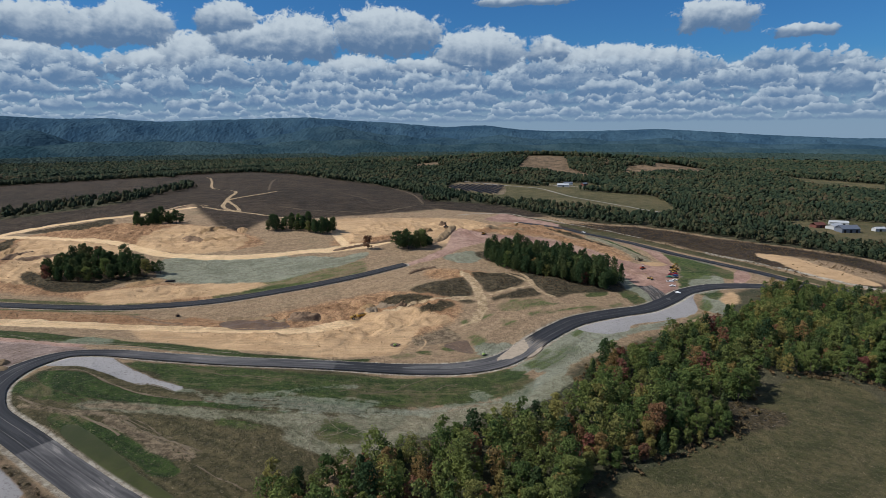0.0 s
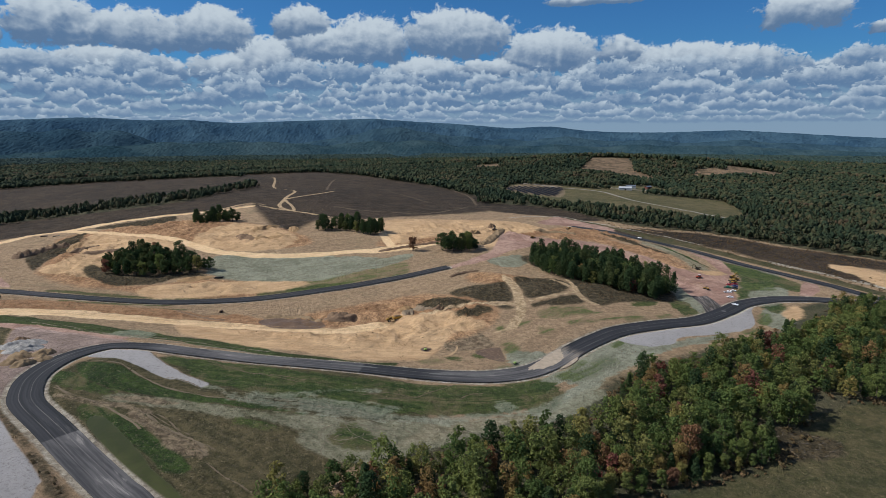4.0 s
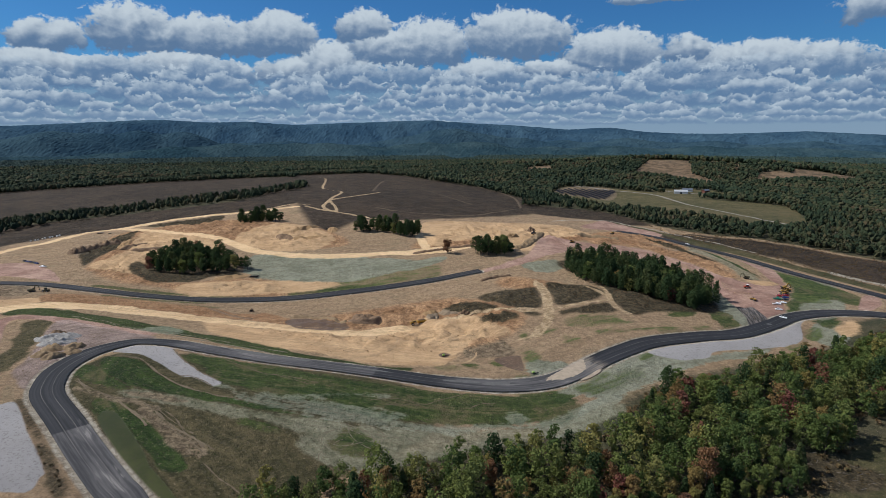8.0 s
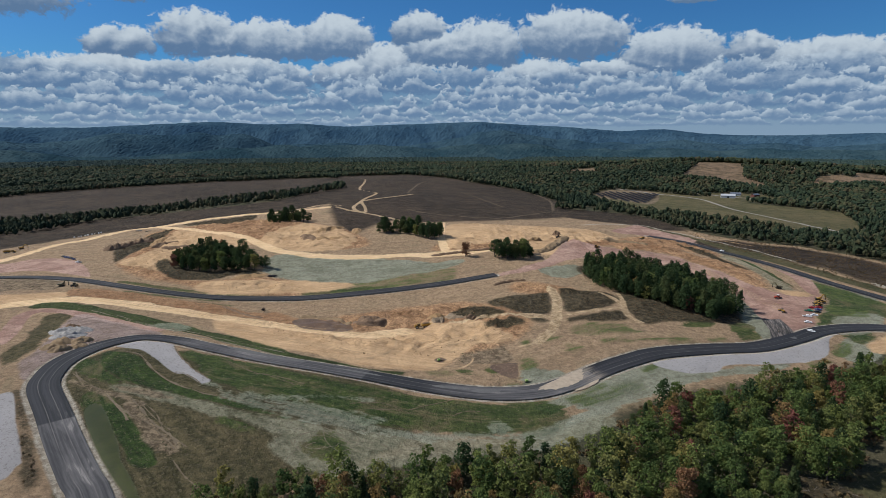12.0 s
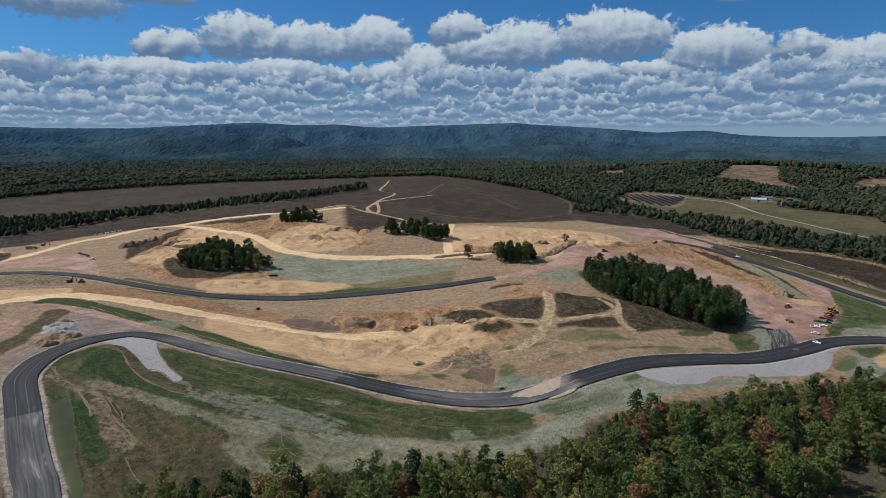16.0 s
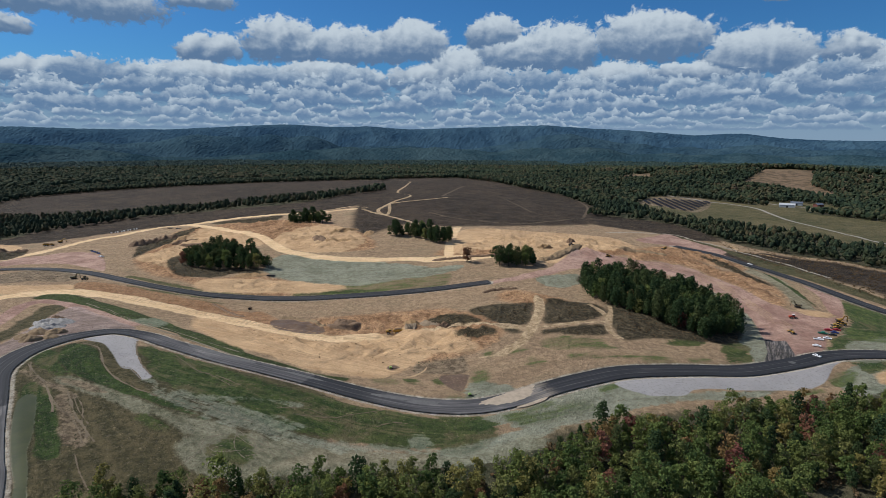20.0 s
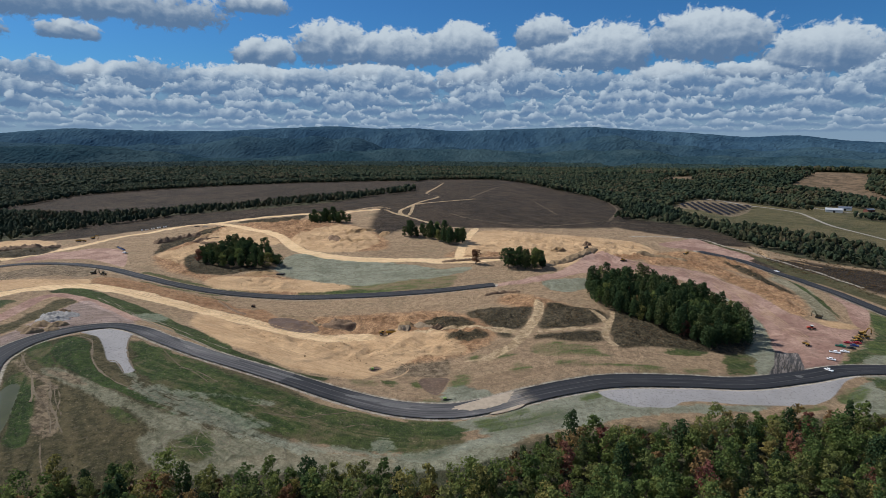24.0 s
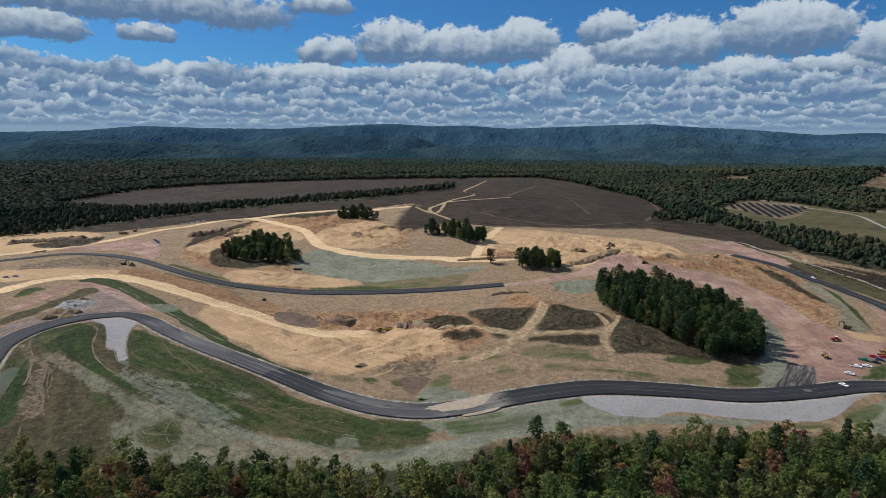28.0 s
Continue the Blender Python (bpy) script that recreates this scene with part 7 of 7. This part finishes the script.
def building(x, y, turn, long, wide, high, wall, roof, label, doors=1, name="farm_building"):
    t = thing(name, x, y, turn, label, "building", "farm buildings", -0.2)
    w = part("wall", box(long, wide, high, 0, 0, 0, 0.05), WALLS[wall], t)
    rise = wide * 0.26
    for s in (-1, 1):
        a = math.atan2(rise, wide / 2)
        ln = math.hypot(rise, wide / 2) + 0.5
        m = Matrix.Rotation(-s * a, 4, "X")
        part("roof", box(long + 0.8, ln, 0.14, 0, s * wide * 0.25 , high + rise * 0.5 - 0.05, 0.03, 1, m), ROOFS[roof], t)
    bm = bmesh.new()
    for sx in (-long / 2 + 0.1, long / 2 - 0.1):
        bm.faces.new([bm.verts.new((sx, -wide / 2, high)), bm.verts.new((sx, wide / 2, high)), bm.verts.new((sx, 0, high + rise))])
    bmesh.ops.solidify(bm, geom=bm.faces[:], thickness=0.15)
    part("gable", bm, WALLS[wall], t)
    for i in range(doors):
        part("door", box(3.0, 0.12, high * 0.75, -long / 2 + long * (i + 0.5) / doors, -wide / 2 - 0.03, 0, 0.02), GLASS, w)
    for i in range(3):
        part("window", box(1.2, 0.1, 0.9, -long / 2 + long * (i + 0.2) / 3, wide / 2 + 0.03, high * 0.45, 0.02), GLASS, w)
    return t


building(648, 583.2, -12, 24.3, 14.9, 5.4, "grey", "grey", "open grey metal barn in a meadow", 3, "barn")
building(653.4, 606.2, 10, 20.2, 12.2, 4.3, "white", "white", "white farmhouse with a pale roof")
building(639.9, 619.7, 0, 16.2, 10.8, 4.1, "red", "red", "farmhouse with a rust red roof")
building(685.8, 629.1, -35, 23, 8.1, 4.6, "white", "white", "long white shed beside trees", 2)
building(698, 580.5, -8, 14.9, 6.8, 4.1, "white", "white", "white mobile home at the edge of a meadow")
building(515.7, 1123.2, -20, 24.3, 10.8, 4.6, "white", "white", "white roadside building at the far meadow")
building(545.4, 1158.3, -20, 18.9, 9.5, 4.3, "white", "grey", "small white building beside the far road")
building(390.2, 1275.8, 10, 16.2, 8.1, 4.1, "white", "white", "white shed behind the solar rows")
building(575.1, 1142.1, 30, 16.2, 8.1, 4.6, "red", "grey", "red roadside shed beside the far lane")
building(772.2, 982.8, 15, 18.9, 6.8, 5.4, "white", "white", "white roadside shed among dense trees")

for px, py in ((332.1, 1221.8), (394.2, 1208.2), (429.3, 1171.8), (455, 1131.3), (475.2, 1088.1), (502.2, 1039.5), (675, 650.7), (567, 945), (691.2, 639.9)):
    t = thing("utility_pole", px, py, 35, "grey timber utility pole with a crossarm", "pole", "utility poles")
    part("pole", drum(0.16, 10.5, 0, 0, 5.2, "z", 8, 0.11), TIMBER, t)
    part("crossarm", box(2.4, 0.14, 0.16, 0, 0, 9.3, 0.02), TIMBER, t)
    for s in (-1, 0, 1):
        part("insulator", drum(0.06, 0.22, s * 1.0, 0, 9.55, "z", 6), CONCRETE, t)


# ---- wheel ruts and tracks pressed into the ground ----
def rut(pts, half, n=40):
    line = spline(pts, n)
    d = np.gradient(line, axis=0)
    d /= np.linalg.norm(d, axis=1)[:, None] + 1e-9
    nrm = np.stack([-d[:, 1], d[:, 0]], 1)
    wob = np.array([noise.noise(Vector((i * 0.35, half * 50, pts[0][0] * 0.1))) for i in range(n)])
    w = 0.45 * half * np.clip(1 + 1.6 * wob, 0.05, 2)
    xy = np.stack([line - nrm * w[:, None], line + nrm * w[:, None]], 1)
    z = drape(xy[..., 0], xy[..., 1]) + 0.07
    return np.concatenate([xy, z[..., None]], 2).reshape(-1, 3), grid_faces(n, 2)


def rut_set(label, sets, mat):
    vs, fs, base = [], [], 0
    for pts, half, copies, gap in sets:
        for c in range(copies):
            q = [(x + c * gap * 0.3, y + c * gap) for x, y in pts]
            v, f = rut(q, half)
            vs.append(v)
            fs.append(f + base)
            base += len(v)
    tagged(new("wheel_ruts", mesh_from("wheel_ruts", np.concatenate(vs), np.concatenate(fs), mat, True)), label, "ruts", kind="stuff")


rut_set("pale wheel ruts turning on sprayed grass", [
    ([(-37.3, 211.4), (-38.0, 208.7), (-40.8, 206.4), (-44.6, 205.2), (-48.3, 205.4), (-50.6, 207.1), (-50.7, 209.6), (-48.6, 212.2), (-44.9, 213.9), (-41.0, 214.2)], 0.26, 1, 0),
    ([(-45.3, 202.5), (-50.0, 203.4), (-53.0, 205.9), (-53.7, 209.3), (-51.8, 212.9), (-47.6, 215.5), (-42.4, 216.5), (-37.7, 215.5), (-34.7, 212.9), (-34.2, 209.5)], 0.26, 1, 0),
    ([(-41.9, 208.4), (-41.7, 207.2), (-42.5, 205.9), (-44.1, 204.9), (-46.1, 204.5), (-47.8, 204.8), (-48.8, 205.7), (-48.7, 206.9), (-47.6, 208.2), (-45.8, 209.1)], 0.26, 1, 0),
    ([(-43.3, 219.4), (-39.7, 219.7), (-36.3, 219.3), (-33.5, 218.1), (-31.4, 216.4), (-30.3, 214.2), (-30.2, 211.9), (-31.1, 209.5), (-32.8, 207.1), (-35.3, 205.2)], 0.26, 1, 0),
    ([(-53.3, 205.6), (-54.3, 206.7), (-54.8, 207.9), (-54.8, 209.4), (-54.2, 210.8), (-53.2, 212.2), (-51.6, 213.5), (-49.8, 214.6), (-47.8, 215.4), (-45.6, 215.8)], 0.26, 1, 0),
    ([(-46.5, 220.2), (-37.5, 216.1), (-28.4, 212.9), (-21.9, 212.5), (-17.9, 210.5)], 0.3, 1, 0),
    ([(-44.5, 216.7), (-37.7, 213.2), (-28.7, 210.2), (-23.9, 208.1)], 0.3, 1, 0),
    ([(-44.7, 218.6), (-43.5, 213.3), (-39.9, 207.5), (-33.6, 203.5)], 0.3, 1, 0),
    ([(-51.4, 205.9), (-52.4, 201.8), (-53.4, 197.8), (-52.9, 194.7)], 0.3, 1, 0),
    ([(-30.9, 221.3), (-20.0, 218.7), (-9.9, 218.7)], 0.3, 1, 0),
    ([(-96.7, 242.7), (-80.4, 233.7), (-65.6, 228.6)], 0.3, 1, 0),
    ([(-73.7, 235.2), (-56.2, 229.4), (-41.6, 226.4)], 0.3, 1, 0)], DUST)
rut_set("thin tan washed lines across the grass", [
    ([(-30.4, 238.4), (-16.9, 240.2), (-4.8, 246.6), (6.3, 253.5)], 0.5, 1, 0),
    ([(-38.2, 240.9), (-26.7, 244.3), (-16.2, 241.1)], 0.5, 1, 0),
    ([(-110.2, 281.8), (-90.6, 267.3), (-76.7, 260.8), (-65.9, 254.0)], 0.5, 1, 0),
    ([(5.9, 239.3), (11.9, 243.7), (18.3, 244.7)], 0.5, 1, 0),
    ([(-135.6, 293.1), (-120.4, 286.3), (-102.9, 282.5), (-88.1, 277.4)], 0.5, 1, 0),
    ([(-88.3, 264.5), (-76.7, 262.7), (-61.1, 254.9)], 0.5, 1, 0),
    ([(-164.2, 249.7), (-151.4, 240.2), (-136.6, 231.9), (-129.3, 230.6)], 0.5, 1, 0),
    ([(-128.4, 222.2), (-117.3, 213.8), (-107.7, 210.6), (-96.4, 202.1)], 0.5, 1, 0),
    ([(-122.9, 227.4), (-111.4, 216.3), (-101.1, 208.7)], 0.5, 1, 0),
    ([(-111.3, 211.5), (-101.7, 204.0), (-93.2, 195.4)], 0.5, 1, 0)], WASH)
rut_set("wheel ruts on bare sand", [
    ([(-243, 391.5), (-189, 383.4), (-135, 369.9), (-81, 349.7), (-47.2, 344.2), (-13.5, 353.7)], 0.47, 4, 2.3), ([(-81, 334.8), (-54, 324), (-27, 318.6), (6.8, 321.3), (27, 334.8)], 0.41, 4, 3.2),
    ([(40.5, 634.5), (81, 623.7), (121.5, 610.2), (162, 610.2), (202.5, 594)], 0.68, 5, 5.4), ([(-27, 307.8), (-13.5, 313.2), (8.1, 310.5), (16.2, 299.7), (8.1, 288.9), (-8.1, 287.6)], 0.54, 2, 1.6),
    ([(-62.4, 303.1), (-50.9, 294.6), (-38.8, 297.0), (-29.8, 307.2), (-26.4, 321.0), (-29.5, 335.1)], 0.5, 3, 1.5), ([(-75.7, 329.3), (-61.4, 325.7), (-46.9, 329.2), (-34.2, 339.9)], 0.5, 2, 2.0), ([(-135.9, 347.4), (-106.7, 331.9), (-84.5, 320.7), (-63.7, 309.8), (-43.3, 302.6)], 0.45, 3, 1.8),
    ([(162, 553.5), (195.8, 534.6), (216, 502.2), (224.1, 465.8), (232.2, 432), (237.6, 405)], 0.47, 5, 4.3), ([(141.8, 545.4), (175.5, 537.3), (202.5, 513), (210.6, 479.3)], 0.41, 3, 4.1)], SAND_RUT)
rut_set("tan washed soil along the grass banks", [
    ([(-160.4, 280.8), (-148, 275.8), (-131.4, 257.8), (-118.3, 247.6), (-104.3, 240.2), (-89.7, 234.8)], 0.88, 1, 0),
    ([(-139.5, 294.4), (-129.5, 279.3), (-117.4, 265.5), (-105.3, 254.4)], 0.76, 1, 0),
    ([(-123.2, 257.9), (-118.8, 258.8), (-106.7, 249.6)], 0.68, 1, 0),
    ([(-164.1, 251.7), (-154.9, 241.3), (-142.1, 233.8), (-125.2, 218.7), (-118.9, 211.5)], 0.76, 1, 0),
    ([(-126.6, 229), (-109.3, 212), (-101.1, 206.4), (-93.7, 198.4)], 0.88, 1, 0),
    ([(-121.2, 226.6), (-111, 218.2), (-103.8, 208.7), (-95.7, 201.7), (-89.8, 197.5)], 0.48, 1, 0),
    ([(-91.1, 189.1), (-85.5, 183.4), (-79.5, 178), (-74.1, 173.8)], 0.48, 1, 0)], WASH)
rut_set("pale sprayed lines along the grass band", [
    ([(-227.5, 366.8), (-183.6, 344.2), (-156.5, 327.1), (-127.9, 313), (-99.8, 300.3), (-79.4, 290.7)], 1.0, 1, 0),
    ([(-206.3, 358.5), (-168.4, 337.3), (-144.6, 326.5), (-112.9, 310.8), (-83.2, 298.5)], 0.8, 1, 0)], DUST)


# ---- brush on the open ground ----
def bushes():
    r = np.random.default_rng(21)
    xs, ys = [], []
    for closed, half, line in COVERS["brush"]:
        lo, hi = line.min(0), line.max(0)
        size = (hi[0] - lo[0]) * (hi[1] - lo[1])
        q = r.uniform(lo, hi, (int(size / 9.1), 2))
        ok = within(line, q[:, 0], q[:, 1]) & (edge_distance(ROAD_LOWER, q[:, 0], q[:, 1], False)[0] > 9.5)
        for _, _, pad in COVERS["gravel"]:
            ok &= ~within(pad, q[:, 0], q[:, 1])
        for _, wide, lane in COVERS["track"]:
            ok &= edge_distance(lane, q[:, 0], q[:, 1], False)[0] > wide + 1.3
        xs.append(q[ok, 0])
        ys.append(q[ok, 1])
    x, y = np.concatenate(xs), np.concatenate(ys)
    stuff_trees("brush", x, y, *LOW_BUSH, 0.4, 1.0, r, "dark dry brush and saplings on the hillside", BRUSH_LEAVES)
    q = r.uniform((277, 391), (540, 702), (5200, 2))
    east = np.interp(q[:, 1], ROAD_FAR[::-1, 1][np.argsort(ROAD_FAR[::-1, 1])], ROAD_FAR[::-1, 0][np.argsort(ROAD_FAR[::-1, 1])])
    ok = (q[:, 0] > east + 24) & within(np.array(OPEN[0], float), q[:, 0], q[:, 1])
    for _, _, pit in COVERS["sand"]:
        ok &= ~within(pit, q[:, 0], q[:, 1]) | (r.uniform(0, 1, len(q)) < 0.15)
    stuff_trees("brush", q[ok, 0], q[ok, 1], *LOW_BUSH, 0.47, 1.6, r, "low reddish brown scrub on the open field", BRUSH_LEAVES)
    q = r.uniform((-95, 135), (392, 365), (7000, 2))
    d, inside = edge_distance(np.array(FRONT_WOOD, float), q[:, 0], q[:, 1], True)
    ok = (d < 4.7) & (edge_distance(ROAD_LOWER, q[:, 0], q[:, 1], False)[0] > 16)
    stuff_trees("brush", q[ok, 0], q[ok, 1], *LOW_BUSH, 1.1, 3.5, r, "low brown and green brush along the wood edge", BRUSH_LEAVES)


BRUSH_LEAVES = wood_stuff_material("brush_leaves", [(0.0, (0.090, 0.078, 0.036)), (0.5, (0.180, 0.115, 0.060)), (1.0, (0.270, 0.155, 0.085))])
br = np.random.default_rng(33)
bc, bn = crown_points(br, "oak", 1.0, 0.75, 5, 7)
LOW_BUSH = leaf_quads(br, bc * (1, 1, 0.9) - (0, 0, 0.25), bn, 0.2)
bushes()



# ---- stones on dug ground, weeds on graded ground ----
def litter():
    r = np.random.default_rng(58)

    def strew(kinds, per, pick):
        out = []
        for kind in kinds:
            for closed, half, line in COVERS[kind]:
                if not closed:
                    continue
                lo, hi = line.min(0), line.max(0)
                if hi[1] > 850:
                    continue
                q = r.uniform(lo, hi, (int((hi[0] - lo[0]) * (hi[1] - lo[1]) / per), 2))
                out.append(q[within(line, q[:, 0], q[:, 1])])
        q = np.concatenate(out)
        lumps = np.array([noise.noise(Vector((x * 0.06, y * 0.06, pick))) + 0.5 * noise.noise(Vector((x * 0.25, y * 0.25, pick))) for x, y in q])
        ok = lumps + r.normal(0, 0.22, len(q)) > 0.12
        for road, wide in ((ROAD_LOWER, 8.5), (ROAD_UPPER, 6.5), (ROAD_FAR, 7.5)):
            ok &= edge_distance(road, q[:, 0], q[:, 1], False)[0] > wide
        for kind in ("gravel", "mud", "ditch"):
            for _, _, pad in COVERS[kind]:
                ok &= ~within(pad, q[:, 0], q[:, 1])
        for kind in ("haul", "track"):
            for closed, half, lane in COVERS[kind]:
                ok &= edge_distance(lane, q[:, 0], q[:, 1], closed)[0] > half + 0.4
        return q[ok]

    q = strew(("ochre", "clay"), 13.0, 3.0)
    size = 0.16 + 0.5 * r.uniform(0, 1, len(q)) ** 3
    stuff_trees("loose_stones", q[:, 0], q[:, 1], *blob(9, 1, 0.85, 0.6), size, size, r, "brown stones and clods strewn over dug soil", CLOD)
    q = strew(("grass", "dry", "bare"), 9.0, 8.0)
    stuff_trees("weed_tufts", q[:, 0], q[:, 1], *TUFT, 0.2, 0.6, r, "dark weed tufts scattered over sprayed grass", TUFT_LEAVES)
    q = strew(("site",), 30.0, 12.0)
    q = q[(q[:, 1] < 620) & (q[:, 1] > 255) & (np.abs(q[:, 0]) < 330)]
    stuff_trees("weed_tufts", q[:, 0], q[:, 1], *TUFT, 0.2, 0.6, r, "dry weeds scattered over graded soil", BRUSH_LEAVES)


CLOD = plain("clods", (0.36, 0.235, 0.130), 0.95, 0, 0.5, 0.7)
TUFT_LEAVES = wood_stuff_material("tuft_leaves", [(0.0, (0.026, 0.044, 0.014)), (0.5, (0.060, 0.070, 0.024)), (1.0, (0.110, 0.088, 0.044))])
tc, tn = crown_points(br, "oak", 1.0, 0.8, 3, 3)
TUFT = leaf_quads(br, tc * (1, 1, 0.8) - (0, 0, 0.2), tn, 0.32)
litter()



# ---- felled timber in the clearing of the near wood ----
LOGWOOD = plain("grey_deadwood", (0.21, 0.175, 0.14), 0.9, 0, 0.4, 2.0)
lg = np.random.default_rng(77)
for lx, ly in scatter(CLEARING, 4.9, lg, 500)[:26]:
    long, thick = lg.uniform(1.6, 3.8), lg.uniform(0.08, 0.15)
    t = thing("fallen_log", lx, ly, lg.uniform(-40, 60), "bare grey felled tree stem lying in brush", "log", "felled timber")
    part("stem", drum(thick, long, 0, 0, thick * 0.8, "x", 8, thick * 0.55), LOGWOOD, t)
    part("branch", beam((long * 0.15, 0, thick), (long * 0.4, lg.uniform(0.3, 0.7), thick + lg.uniform(0.2, 0.5)), 0.06, 0.06), LOGWOOD, t)


# ---- dust swept over the asphalt ----
def dust_sheet(x, y, long, wide, turn, seed, mat, label):
    """A thin uneven spill lying on the road."""
    r = np.random.default_rng(seed)
    n = 28
    a = np.linspace(0, 2 * math.pi, n, endpoint=False)
    rad = 1 + 0.16 * np.sin(2 * a + seed) + r.uniform(-0.12, 0.12, n)
    c, s = math.cos(radians(turn)), math.sin(radians(turn))
    vs = [(x, y)]
    for k in (0.5, 1.0):
        u, w = np.cos(a) * rad * k * long / 2, np.sin(a) * rad * k * wide / 2
        vs += list(zip(x + u * c - w * s, y + u * s + w * c))
    v = np.array(vs)
    z = height(v[:, 0], v[:, 1]) + 0.03
    fs = []
    for i in range(n):
        j = (i + 1) % n
        fs += [(0, 1 + i, 1 + j), (1 + i, 1 + n + i, 1 + n + j), (1 + i, 1 + n + j, 1 + j)]
    return tagged(new("dust_spill", mesh_from("dust_spill", np.concatenate([v, z[:, None]], 1), fs, mat)), label, "dust", "dust on the road", kind="stuff")


def soil_spill(pts, label):
    """Soil carried over the edge of the asphalt: an uneven thin sheet of the given outline."""
    edge = spline(pts, 8 * len(pts), True)
    mid = edge.mean(0)
    wob = np.array([1 + 0.16 * noise.noise(Vector((x * 0.7, y * 0.7, 3.0))) for x, y in edge])
    rings = [mid[None]] + [mid + (edge - mid) * (f * wob)[:, None] for f in (0.5, 1.0)]
    xy, n = np.concatenate(rings), len(edge)
    z = np.maximum(height(xy[:, 0], xy[:, 1]), drape(xy[:, 0], xy[:, 1])) + np.concatenate([[0.12], np.full(n, 0.10), np.full(n, 0.03)])
    fs = []
    for i in range(n):
        j = (i + 1) % n
        fs += [(0, 1 + i, 1 + j), (1 + i, 1 + n + i, 1 + n + j), (1 + i, 1 + n + j, 1 + j)]
    return tagged(new("soil_spill", mesh_from("soil_spill", np.concatenate([xy, z[:, None]], 1), fs, CARRIED)), label, "soil", "soil carried onto the road", kind="stuff")


CARRIED = plain("carried_soil", (0.43, 0.345, 0.255), 0.95, 0, 0.4, 0.35)
soil_spill([(46.6, 267.2), (52.5, 273.5), (61.3, 281.2), (70.0, 288.4), (71.4, 285.5), (69.5, 278.5), (65.3, 273.5), (60.3, 270.1), (54.1, 267.0)], "pale soil carried over the asphalt at a paving joint")
soil_spill([(63.8, 266.9), (69.1, 271.3), (77.2, 278.5), (75.9, 274.7), (68.1, 268.0)], "pale soil carried over the verge at a paving joint")
GREY_DUST = plain("grey_dust", (0.13, 0.125, 0.12), 0.9, 0, 0.35, 0.5)
for dx, dy, lo, wi, tu, sd in ((-101.2, 295.7, 29.7, 3.5, -20, 5), (-78.3, 287.6, 21.6, 3, -16, 6), (5.4, 266, 16.2, 3.4, -8, 7), (21.6, 263.9, 12.2, 4.7, 4, 8),
                               (216, 356.4, 5.4, 2.7, 30, 11), (-40.5, 276.8, 27, 2.2, -15, 12)):
    dust_sheet(dx, dy, lo, wi, tu, sd, GREY_DUST, "thin grey dust on black asphalt")
